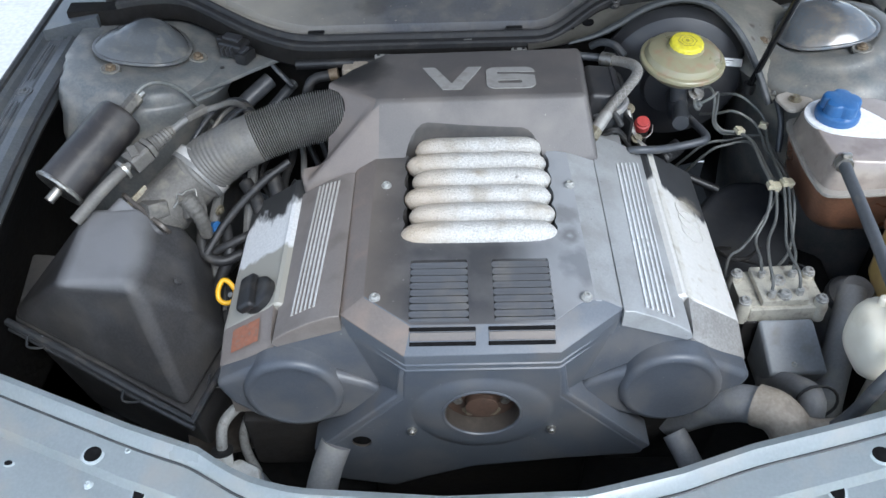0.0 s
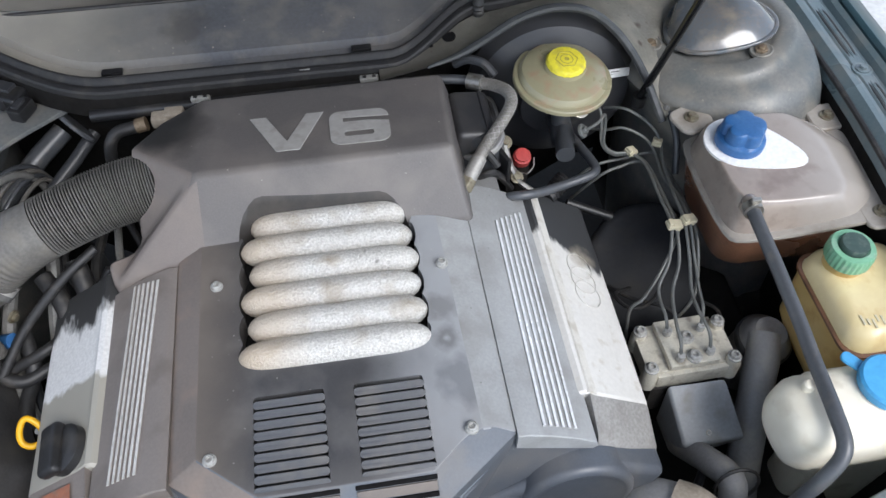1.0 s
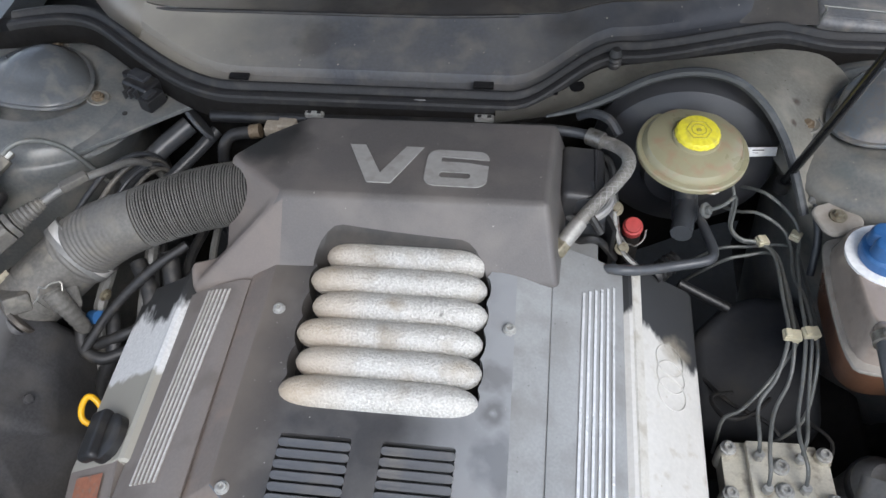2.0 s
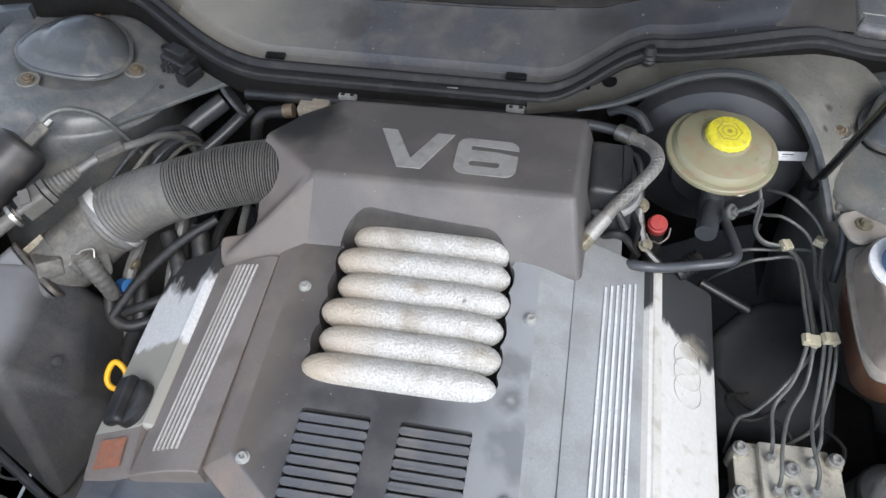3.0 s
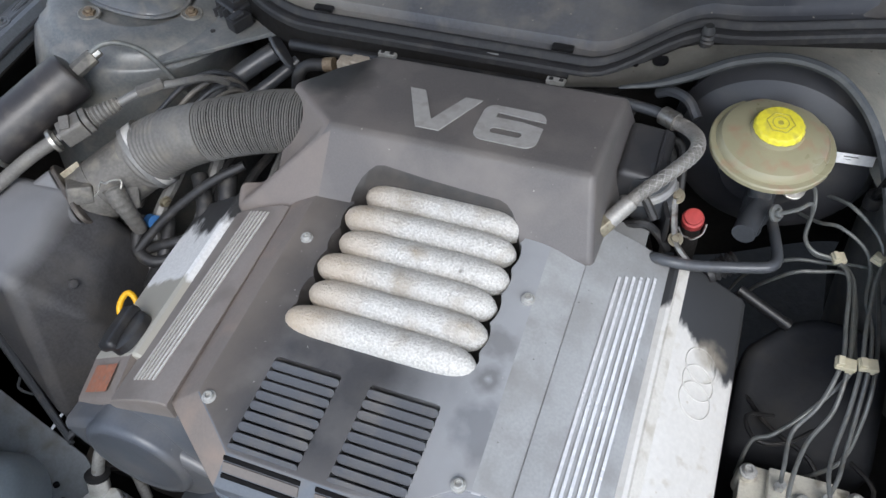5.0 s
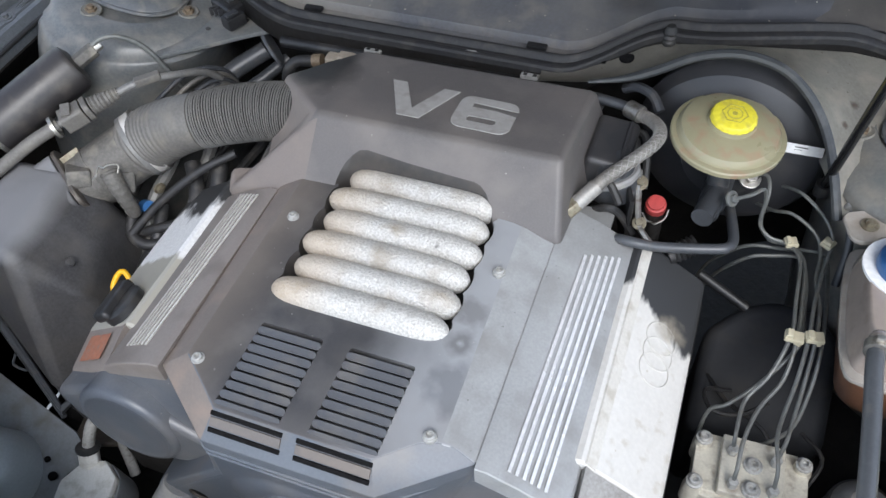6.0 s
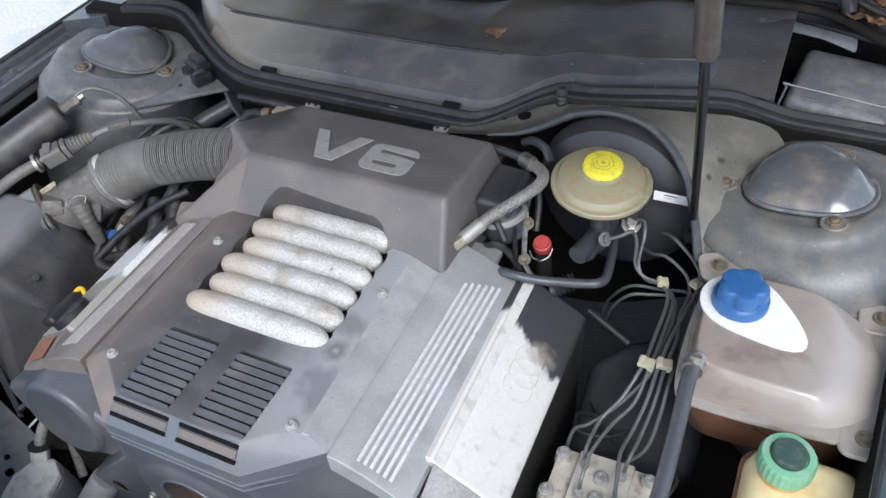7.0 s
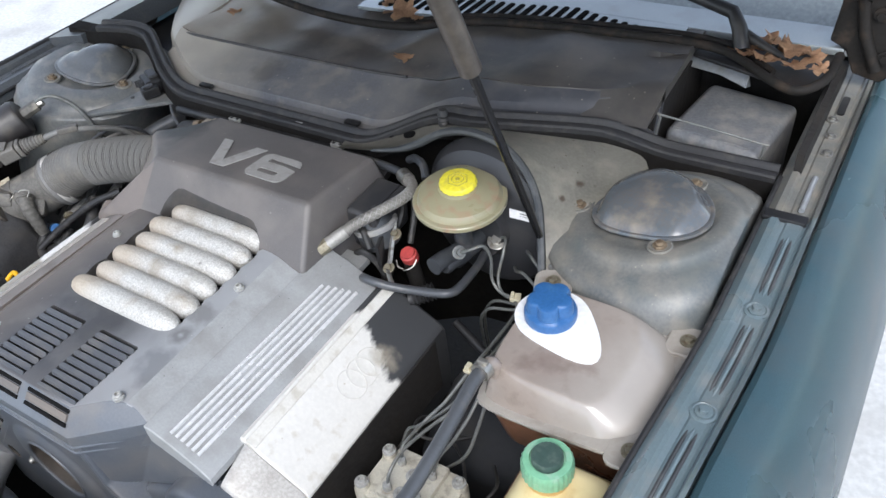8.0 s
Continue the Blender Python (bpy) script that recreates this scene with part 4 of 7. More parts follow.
lip_line = [(-0.42, 1.345, 0.927), (-0.36, 1.322, 0.928), (-0.231, 1.292, 0.929), (-0.12, 1.284, 0.929), (-0.02, 1.296, 0.929), (0.06, 1.338, 0.931), (0.18, 1.366, 0.931), (0.331, 1.386, 0.929), (0.415, 1.394, 0.927), (0.480, 1.388, 0.922), (0.545, 1.346, 0.916), (0.585, 1.330, 0.915), (0.613, 1.362, 0.920), (0.618, 1.42, 0.928)]
part("scuttle_lip", tube(lip_line, 0.0068, 10, 5), M_hinge, scuttle, "black rubber lip along the scuttle")
part("scuttle_lip", tube([(x, y + 0.018, z + 0.002) for x, y, z in lip_line[4:11]], 0.0050, 8, 5), M_hinge, scuttle, "second bead of the lip")
part("corner_pan", prism([(0.425, 1.388), (0.545, 1.350), (0.585, 1.334), (0.612, 1.365), (0.618, 1.465), (0.425, 1.465)], 0.908, 0.913, 0.001, 1), M_black, scuttle, "black pan holding dead leaves")
hinge_out = [(0.598, 0.938), (0.620, 0.928), (0.636, 0.893), (0.672, 0.885), (0.700, 0.910), (0.700, 1.04), (0.618, 1.04), (0.604, 1.00)]
hg = part("bonnet_hinge", prism(hinge_out, -0.012, 0.012, 0.003, 2, pose(0, 1.452, 0, 90, 0, 0)), M_hinge, car, "rusty black bonnet hinge")
part("hinge_rib", tube([(0.625, 1.436, 1.03), (0.640, 1.436, 0.96), (0.664, 1.436, 0.905)], 0.008, 10), M_hinge, hg)
hexbolt("bolt", (0.672, 1.438, 0.925), (0, -1, 0), 0.006, M_hinge, hg)
hexbolt("bolt", (0.655, 1.438, 0.985), (0, -1, 0), 0.006, M_hinge, hg)

# well on the driver's side of the plenum
well = part("plenum_well", box((0.52, 1.34, 0.72), (0.20, 0.26, 0.01), 0), M_dark, car, "dark open well beside the plenum cover")
for c, d in (((0.622, 1.34, 0.81), (0.01, 0.27, 0.18)), ((0.52, 1.468, 0.81), (0.21, 0.01, 0.18)), ((0.418, 1.350, 0.81), (0.008, 0.22, 0.17))):
    part("well_wall", box(c, d, 0), M_dark, well)

part("well_lip", mesh_of([(0.412, 1.408, 0.902), (0.470, 1.396, 0.902), (0.512, 1.376, 0.900), (0.512, 1.362, 0.886), (0.468, 1.384, 0.888), (0.412, 1.396, 0.888), (0.412, 1.41, 0.880), (0.470, 1.40, 0.880), (0.515, 1.38, 0.880)],
                         [(0, 1, 4, 5), (1, 2, 3, 4), (0, 6, 7, 1), (1, 7, 8, 2), (5, 4, 7, 6), (4, 3, 8, 7), (0, 5, 6), (2, 8, 3)], 0.001, 1), M_bracket, well, "pale blue-grey pressed lip")

# the raised bonnet, hinged at the scuttle
bon = mesh_of([(-0.72, 1.46, 1.022), (0.64, 1.46, 1.022), (0.60, 0.45, 1.73), (-0.68, 0.45, 1.73)], [(0, 1, 2, 3)])
bmesh.ops.subdivide_edges(bon, edges=bon.edges[:], cuts=6, use_grid_fill=True)
for v in bon.verts:
    k = 1 - ((v.co.x - CC) / 0.67) ** 2
    v.co.z += 0.03 * k
lining = bon.copy()
for v in lining.verts:
    v.co += Vector((0, -0.0175, -0.0245))
bmesh.ops.solidify(lining, geom=lining.faces[:], thickness=0.006)
bmesh.ops.solidify(bon, geom=bon.faces[:], thickness=0.02)
bonnet = part("bonnet", bon, M_paint, car, "raised green bonnet")
part("lining", lining, M_hinge, bonnet, "black lining under the bonnet")

# ---- slam panel ----
def slam_edge(x):
    """How far back the panel's rear edge runs."""
    return float(np.interp(x, (-0.70, -0.61, -0.44, -0.36, -0.3255, -0.294, -0.25, -0.10, 0.042, 0.136, 0.217, 0.311, 0.369, 0.50, 0.64), (0.525, 0.492, 0.4225, 0.394, 0.372, 0.357, 0.346, 0.335, 0.339, 0.361, 0.388, 0.411, 0.426, 0.465, 0.505)))


rings = []
for x in span(-0.72, 0.64, 68):
    e = slam_edge(x)
    u = abs(x - CC)
    rings.append([(x, e - 0.002, 0.755), (x, e + 0.002, 0.790), (x, e, 0.799), (x, e - 0.008, 0.802), (x, e - 0.016, 0.797), (x, e - 0.022, 0.790), (x, e - 0.055, 0.786),
                  (x, e - 0.062, 0.777), (x, e - 0.12, 0.772), (x, e - 0.15, 0.76), (x, e - 0.19, 0.74), (x, e - 0.20, 0.70)])
bm = loft(rings, cap=False, closed=False)
bmesh.ops.solidify(bm, geom=bm.faces[:], thickness=0.002)
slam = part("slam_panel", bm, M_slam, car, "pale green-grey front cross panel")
part("groove", tube([(x, slam_edge(x) - 0.0225, 0.7905) for x in span(-0.70, 0.62, 44)], 0.0016, 6), M_ledge, slam, "dark line along the lip")
for x, y, rx, ry in ((-0.4755, 0.393, 0.0095, 0.009), (-0.570, 0.390, 0.0045, 0.003), (-0.418, 0.352, 0.006, 0.014), (0.3513, 0.380, 0.010, 0.009), (0.297, 0.350, 0.008, 0.016), (0.322, 0.387, 0.004, 0.004)):
    dy = slam_edge(x) - y
    m_hole = pose(x, y, 0.7868 if dy < 0.056 else 0.7762) @ Matrix.Diagonal((rx, ry, 1, 1))
    part("hole", revolve([(1.0, 0), (1.0, 0.002)], 16, m_hole), M_void, slam)
    part("hole_rim", revolve([(1.35, -0.001), (1.3, 0.0012), (1.0, 0.0016), (1.0, -0.001)], 20, m_hole), M_slam, slam)
for x in (-0.438, -0.475):
    screw("screw", (x, 0.396 if x > -0.45 else 0.364, 0.787 if x > -0.45 else 0.777), (0, 0, 1), 0.004, M_slam, slam)

# what closes the bay below
part("undertray", box((CC, 0.80, 0.25), (1.40, 1.35, 0.02), 0.0), M_dark, car, "dark floor of the engine bay")
part("front_wall", box((CC, 0.215, 0.50), (1.30, 0.02, 0.50), 0.0), M_dark, car, "dark back of the radiator")

# ---- engine ----
engine = thing("engine", "six-cylinder engine with dusty grey covers and bare alloy edges", "engine")
part("block", box((XC, 0.78, 0.45), (0.34, 0.40, 0.40), 0.02), M_dark, engine, "oily black block")
part("gearbox", revolve([(0.16, 0), (0.17, 0.05), (0.12, 0.20)], 24, axis_to((XC, 0.90, 0.50), (0, 1, 0))), M_dark, engine)


def U(u, y, z):
    return (XC + u, y, z)


# deck: a shallow ridge in section, front cut back at the corners
dv = [U(-0.165, 0.551, 0.8215), U(-0.088, 0.494, 0.815), U(0.088, 0.496, 0.815), U(0.165, 0.551, 0.8235), U(0.165, 0.86, 0.8255), U(-0.165, 0.86, 0.8255),
      U(-0.136, 0.564, 0.839), U(-0.080, 0.519, 0.840), U(0.080, 0.519, 0.840), U(0.128, 0.560, 0.839), U(0.122, 0.86, 0.839), U(-0.136, 0.86, 0.839)]
low = [(x, y, 0.785) for x, y, z in dv[:6]]
bm = mesh_of(dv + low, [(6, 7, 8, 9, 10, 11), (0, 1, 7, 6), (1, 2, 8, 7), (2, 3, 9, 8), (3, 4, 10, 9), (4, 5, 11, 10), (5, 0, 6, 11),
                        (12, 13, 1, 0), (13, 14, 2, 1), (14, 15, 3, 2), (15, 16, 4, 3), (16, 17, 5, 4), (17, 12, 0, 5), (17, 16, 15, 14, 13, 12)])
roll = [e for e in bm.edges if all(v.co.x > XC + 0.12 and v.co.z > 0.838 for v in e.verts)]
bmesh.ops.bevel(bm, geom=roll, offset=0.020, segments=5, affect="EDGES", profile=0.5, clamp_overlap=True)
bevel(bm, 0.0015, 2)
OPEN_Y0, OPEN_Y1 = 0.650, 0.838
sides = []
for k in range(49):
    y = OPEN_Y0 + 0.002 + (OPEN_Y1 - OPEN_Y0 - 0.002) * k / 48
    wave = abs(math.cos(math.pi * (y - 0.664) / 0.0335)) ** 0.6
    corner = 0.022 * (1 - min(1.0, (y - OPEN_Y0) / 0.020) ** 0.5)
    sides.append((y, 0.0925 + 0.0050 * wave - corner))
opening = prism([(XC + 0.003 - w - 0.001, y) for y, w in reversed(sides)] + [(XC + 0.003 + w, y) for y, w in sides], 0.802, 1.0)
vents = [prism(round_rect(0.068, 0.096, 0.003, 2, XC + s * 0.0485, 0.571), 0.822, 0.9) for s in (-1, 1)]
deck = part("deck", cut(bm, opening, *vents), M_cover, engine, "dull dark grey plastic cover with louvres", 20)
# edge faces toned by facing: dust, plus their light put into the colour
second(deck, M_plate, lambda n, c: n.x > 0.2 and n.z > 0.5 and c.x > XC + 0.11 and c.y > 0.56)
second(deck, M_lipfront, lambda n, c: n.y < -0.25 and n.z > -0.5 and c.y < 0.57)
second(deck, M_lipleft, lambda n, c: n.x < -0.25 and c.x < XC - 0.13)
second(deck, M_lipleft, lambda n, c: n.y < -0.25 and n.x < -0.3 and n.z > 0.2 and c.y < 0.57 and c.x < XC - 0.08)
for s in (-1, 1):
    for i in range(9):
        y = 0.5285 + i * 0.0107
        bm = prism(round_rect(0.0695, 0.0082, 0.0040, 3), 0, 0.0125, 0.0016, 2)
        bm.transform(pose(XC + s * 0.0485, y, 0.8285, 22, 0, 0))
        part("louvre", bm, M_louvre, deck)
    # open slots in the front lip
    for k in (0, 1):
        part("slot", box((XC + s * 0.0445, 0.5155 - k * 0.0118, 0.8364 - k * 0.0116), (0.075, 0.0046, 0.003), 0.0008, pose(0, 0, 0, 45, 0, 0)), M_void, deck, "black bar for a slot's dark depth")
    part("slot_bar", box((XC + s * 0.0445, 0.5096, 0.8309), (0.074, 0.0095, 0.0034), 0.001, pose(0, 0, 0, 45, 0, 0)), M_slotbar, deck, "brownish bar between two slots")
for x, y, z in ((-0.176, 0.756, 0.838), (0.066, 0.750, 0.839), (-0.180, 0.561, 0.838), (0.064, 0.555, 0.840)):
    screw("screw", (x, y, z + 0.001), (0, 0, 1), 0.0054, M_bolt, deck, "shiny socket screw in a collar")
# skirt under the front lip, with pressed lines
for k in range(2):
    z = 0.798 - k * 0.010
    pts = [U(-0.16, 0.551, z), U(-0.088, 0.4945, z), U(0.088, 0.4955, z), U(0.16, 0.551, z)]
    part("skirt_line", tube(pts, 0.0020, 6, smooth=False), M_front, deck)

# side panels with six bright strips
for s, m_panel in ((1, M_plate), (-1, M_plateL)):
    y0, y1 = 0.545, 0.872 if s > 0 else 0.80
    sec = [(0.165, 0.826), (0.176, 0.8255), (0.205, 0.813), (0.232, 0.797), (0.250, 0.783), (0.252, 0.776)]
    rings = []
    for y in (y0, y0 + 0.0012, y1 - 0.0012, y1):
        e = 0.0 if y0 < y < y1 else 0.0012
        rings.append([U(s * u, y, z - e) for u, z in sec] + [U(s * 0.248, y, 0.77), U(s * 0.165, y, 0.80)])
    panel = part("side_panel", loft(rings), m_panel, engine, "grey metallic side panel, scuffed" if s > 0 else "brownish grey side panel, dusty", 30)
    if s > 0:
        part("tab", prism(round_rect(0.05, 0.03, 0.004, 3, XC + 0.190, 0.884), 0.796, 0.806, 0.002), m_panel, panel)
    for i in range(6):
        ub, uf = 0.199 + i * 0.0068, 0.194 + i * 0.0068
        yb, yf = (0.818, 0.556) if s > 0 else (0.788, 0.568)
        ext = 0.0046 * i if s > 0 else 0.001 * i
        if s < 0:
            ub, uf = 0.187 + i * 0.0058, 0.198 + i * 0.0058

        def zs(u):
            for (a, za), (b, zb) in zip(sec, sec[1:]):
                if a <= u <= b:
                    return za + (zb - za) * (u - a) / (b - a)
            return 0.79
        bm = loft([[U(s * (u + w), y, zs(u + w) + h) for w, h in ((-0.0016, -0.001), (-0.0014, 0.0018), (0.0014, 0.0018), (0.0016, -0.001))] for u, y in ((uf, yf), (ub, yb + ext))])
        part("trim_strip", bm, M_stripe if s > 0 else M_stripeL, panel, "bright aluminium trim strip")

# hump with the badge, open at its nearside for the intake pipe
T = [(-0.190, 0.866, 0.8985), (0.098, 0.871, 0.8975), (0.104, 1.006, 0.8875), (-0.186, 1.000, 0.889)]
hv = T + [(0.114, 0.815, 0.828), (0.125, 1.014, 0.82), (-0.190, 0.801, 0.826), (-0.298, 0.798, 0.804), (-0.304, 0.827, 0.816), (-0.268, 0.931, 0.886), (-0.240, 0.985, 0.868)]
lowb = [(0.116, 0.815, 0.79), (0.127, 1.020, 0.77), (-0.190, 0.803, 0.79), (-0.296, 0.800, 0.772), (-0.306, 0.824, 0.768), (-0.222, 0.915, 0.79), (-0.205, 0.970, 0.79), (-0.271, 0.847, 0.808), (-0.255, 0.850, 0.770)]
V = hv + lowb
bm = mesh_of(V, [(0, 1, 2, 3), (0, 6, 4, 1), (1, 4, 5, 2), (2, 5, 10, 3), (0, 3, 10, 9), (0, 9, 18), (0, 18, 7), (18, 8, 7), (0, 7, 6),
                 (6, 13, 11, 4), (4, 11, 12, 5), (5, 12, 17, 10), (10, 17, 16, 9), (9, 16, 19, 18), (18, 19, 15, 8), (8, 15, 14, 7), (7, 14, 13, 6), (11, 13, 14, 15, 19, 16, 17, 12)], 0.007, 3)
opening2 = loft([[(x, y, z) for x, y in round_rect(w, 0.30, r, 8, XC + 0.001, back - 0.150)] for z, w, back, r in ((0.74, 0.198, 0.833, 0.036), (0.834, 0.198, 0.833, 0.036), (0.850, 0.208, 0.837, 0.040), (0.866, 0.216, 0.8430, 0.044), (0.90, 0.234, 0.859, 0.052), (1.0, 0.30, 0.91, 0.07))])
# the opening's walls get a darker colour than the hump
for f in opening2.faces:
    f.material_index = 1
lip = tube([(-0.36, 0.876, 0.836), (-0.290, 0.902, 0.844), (-0.236, 0.915, 0.845)], 0.0385, 40, smooth=False)
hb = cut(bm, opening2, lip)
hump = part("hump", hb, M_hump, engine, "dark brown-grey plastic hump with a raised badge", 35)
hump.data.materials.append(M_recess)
# left faces take the lighter copy in place of real light
second(hump, M_humpleft, lambda n, c: c.x < -0.192 and c.y < 0.94 and n.z < 0.93 and c.z > 0.79)
bm = prism([(-0.0425, 0.0310), (-0.0240, 0.0310), (-0.0005, -0.0145), (0.0225, 0.0310), (0.0430, 0.0310), (0.0135, -0.0310), (-0.0130, -0.0310)], 0, 0.0014, 0.0005, 1, pose(-0.0865, 0.9190, 0.8948, -4.3, 0, 0))
part("letter", bm, M_letter, hump, "silver letter V of the badge")
bm = cut(prism(round_rect(0.069, 0.058, 0.013, 6), 0, 0.0014), prism([(-0.0185, 0.0180), (-0.0185, 0.0095), (0.0105, 0.0095), (0.05, 0.0030), (0.05, 0.0155), (0.0345, 0.0155)], -1, 1), prism(round_rect(0.034, 0.0095, 0.0035, 3, -0.0012, -0.0115), -1, 1))
bm.transform(pose(-0.0035, 0.9172, 0.8950, -4.3, 0, -0.5))
part("letter", bm, M_letter, hump, "silver figure 6 of the badge")
# cast runners under the opening
part("runner_bed", box((XC, 0.745, 0.800), (0.20, 0.19, 0.012), 0.0), M_black, engine)
random.seed(4)
for i in range(6):
    y = 0.664 + i * 0.0335
    half = (0.0985 if i % 2 == 0 else 0.0945) - 0.0010 * i + random.uniform(-0.001, 0.001)
    rings = []
    cx = XC + (0.0018 if i % 2 == 0 else 0.0068) + random.uniform(-0.001, 0.001)
    for k in range(23):
        t = math.sin(math.pi / 2 * (-1 + 2 * k / 22))
        sq = max(0.03, (1 - abs(t) ** 7)) ** 0.5
        rings.append([(cx + half * t, y + 0.0178 * sq * math.cos(a), 0.835 + 0.0195 * sq * math.sin(a)) for a in [2 * math.pi * j / 24 for j in range(24)]])
    part("intake_runner", loft(rings), M_rib, engine, "rough cast silver intake runner", 70)

# cam covers with flaking paint
for s in (1, -1):
    y0, y1 = (0.598, 0.888) if s > 0 else (0.596, 0.835)
    sec = [(0.250, 0.790), (0.256, 0.789), (0.264, 0.781), (0.326, 0.741), (0.331, 0.733), (0.331, 0.66), (0.325, 0.60), (0.20, 0.60), (0.20, 0.77)]
    rings = [[U(s * u, y, z - e) for u, z in sec] for y, e in ((y0, 0.003), (y0 + 0.003, 0), (y1 - 0.006, 0), (y1, 0.006))]
    cc = part("cam_cover", loft(rings), M_flakeR if s > 0 else M_flakeL, engine, "cam cover with white paint flaking off to black" if s > 0 else "cam cover with peeling white paint", 30)
    front = [[U(s * u, 0.597, z - 0.001) for u, z in sec[1:5]] + [U(s * 0.333, 0.597, 0.62), U(s * 0.20, 0.597, 0.62)],
             [U(s * u, 0.556, z - 0.015) for u, z in sec[1:5]] + [U(s * 0.333, 0.556, 0.62), U(s * 0.20, 0.556, 0.62)],
             [U(s * u * 0.995, 0.550, z - 0.021) for u, z in sec[1:5]] + [U(s * 0.331, 0.550, 0.62), U(s * 0.20, 0.550, 0.62)]]
    part("front_casting", loft(front), M_cast if s > 0 else M_plateL, cc, "scuffed grey casting at the front of the head" if s > 0 else "brown-grey casting with an orange sticker", 30)
    if s > 0:
        part("edge_strip", loft([[U(s * u, y, z) for u, z in ((0.2535, 0.785), (0.2540, 0.7895), (0.2560, 0.7902), (0.2650, 0.7814), (0.2655, 0.778))] for y in (y0 + 0.001, y1 - 0.008)]), M_strip, cc, "bare metal edge strip", 30)
    part("head", box(U(s * 0.25, 0.72, 0.55), (0.15, 0.36, 0.12), 0.01), M_dark, engine, "oily cylinder head")
    if s > 0:
        slope = math.degrees(math.atan2(0.040, 0.062))
        part("side_wall", loft([[U(u, y, z) for u, z in ((0.3300, 0.640), (0.3325, 0.640), (0.3325, 0.726), (0.3318, 0.7295), (0.3300, 0.7300))] for y in (0.5985, 0.862)]), M_dark, cc, "dark side of the cover", 30)
        for k in range(3):
            ring_pts = [Vector((0.019 * math.cos(a), 0.019 * math.sin(a), 0)) for a in span(0, 2 * math.pi, 28)]
            bm = tube(ring_pts, 0.0006, 6, smooth=False)
            bm.transform(pose(*U(0.296, 0.735 + k * 0.020, 0.7615), 0, slope, 0))
            part("emblem_ring", bm, M_flakeR, cc, "faint raised ring")
    else:
        m = pose(*U(-0.279, 0.624, 0.7705), 0, -33, 0)
        bm = revolve([(0.026, 0), (0.026, 0.010), (0.023, 0.013), (0.016, 0.014)], 28, m)
        cap = part("oil_cap", bm, M_black, engine, "black oil filler cap with a grip bar")
        part("grip", box((0, 0, 0), (0.026, 0.056, 0.015), 0.006, m @ pose(-0.008, 0, 0.015, 0, 0, 4), 3), M_black, cap)
        part("sticker", mesh_of([U(-0.274, 0.588, 0.7738), U(-0.274, 0.559, 0.7645), U(-0.313, 0.559, 0.7395), U(-0.313, 0.588, 0.7485)], [(0, 1, 2, 3)]), M_orange, cc, "faded orange sticker")

# front cover: an arched plate with arms, round hole and hub
fo = [(-0.088, 0.800), (0.088, 0.800), (0.095, 0.770), (0.098, 0.727), (0.215, 0.600), (0.212, 0.585), (0.112, 0.575), (-0.01, 0.556), (-0.072, 0.530), (-0.12, 0.505), (-0.205, 0.530), (-0.215, 0.600), (-0.098, 0.727), (-0.095, 0.770)]
m_front = pose(XC, 0.515, 0, 90, 0, 0)
bm = prism(fo, 0.0, 0.018, 0.006, 3, m_front)
# the boss round the opening swells out of the plate
boss = loft([[(XC + w * math.cos(a), y, 0.700 + (h if math.sin(a) > 0 else h * 1.25) * math.sin(a)) for a in [2 * math.pi * i / 40 for i in range(40)]] for y, w, h in ((0.510, 0.100, 0.078), (0.499, 0.094, 0.073), (0.494, 0.084, 0.065), (0.4905, 0.070, 0.058), (0.490, 0.052, 0.050))])
bm = unite([bm, boss])
hubhole = revolve([(0.046, -0.2), (0.046, 0.2)], 32, axis_to((XC, 0.50, 0.701), (0, 1, 0)))
sidehole = revolve([(0.013, -0.2), (0.013, 0.2)], 16, axis_to((-0.212, 0.50, 0.628), (0, 1, 0)))
# shade inside both openings is put into their walls as dark brown
for f in hubhole.faces[:] + sidehole.faces[:]:
    f.material_index = 1
fc = part("front_cover", cut(bm, hubhole, sidehole), M_front, engine, "blue-grey plastic timing cover with a round opening")
fc.data.materials.append(M_sleeve)
part("opening_rim", tube([(XC + 0.0475 * math.cos(a), 0.4905, 0.701 + 0.0475 * math.sin(a)) for a in span(0, 2 * math.pi, 36)], 0.0022, 8, smooth=False), M_front, fc, "thin raised rim of the opening")
for s in (-1, 1):
    band = [(0.082, 0.800), (0.094, 0.800), (0.104, 0.730), (0.222, 0.604), (0.208, 0.590), (0.092, 0.716)]
    part("arm_flange", prism([(s * u, z) for u, z in band], -0.028, 0.014, 0.004, 2, pose(XC, 0.512, 0, 90, 0, 0)), M_lipfront, fc, "raised edge of the arm")
    screw("screw", (XC + s * 0.088, 0.4945, 0.656), (0, -1, 0), 0.005, M_steel, fc)
part("side_hole", revolve([(0.0125, 0), (0.0125, 0.003)], 20, axis_to((-0.212, 0.503, 0.628), (0, -1, 0))), M_void, fc, "black disc for a hole's dark depth")
hub = part("crank_hub", revolve([(0.045, 0), (0.045, 0.006), (0.02, 0.008), (0.02, 0.02), (0.012, 0.022)], 28, axis_to((XC, 0.519, 0.701), (0, -1, 0))), M_rust, engine, "rusty hub inside the opening")
for a in range(6):
    hexbolt("bolt", (XC + 0.029 * math.cos(a * 1.047), 0.514, 0.701 + 0.029 * math.sin(a * 1.047)), (0, -1, 0), 0.006, M_brass if a % 3 else M_steel, hub)

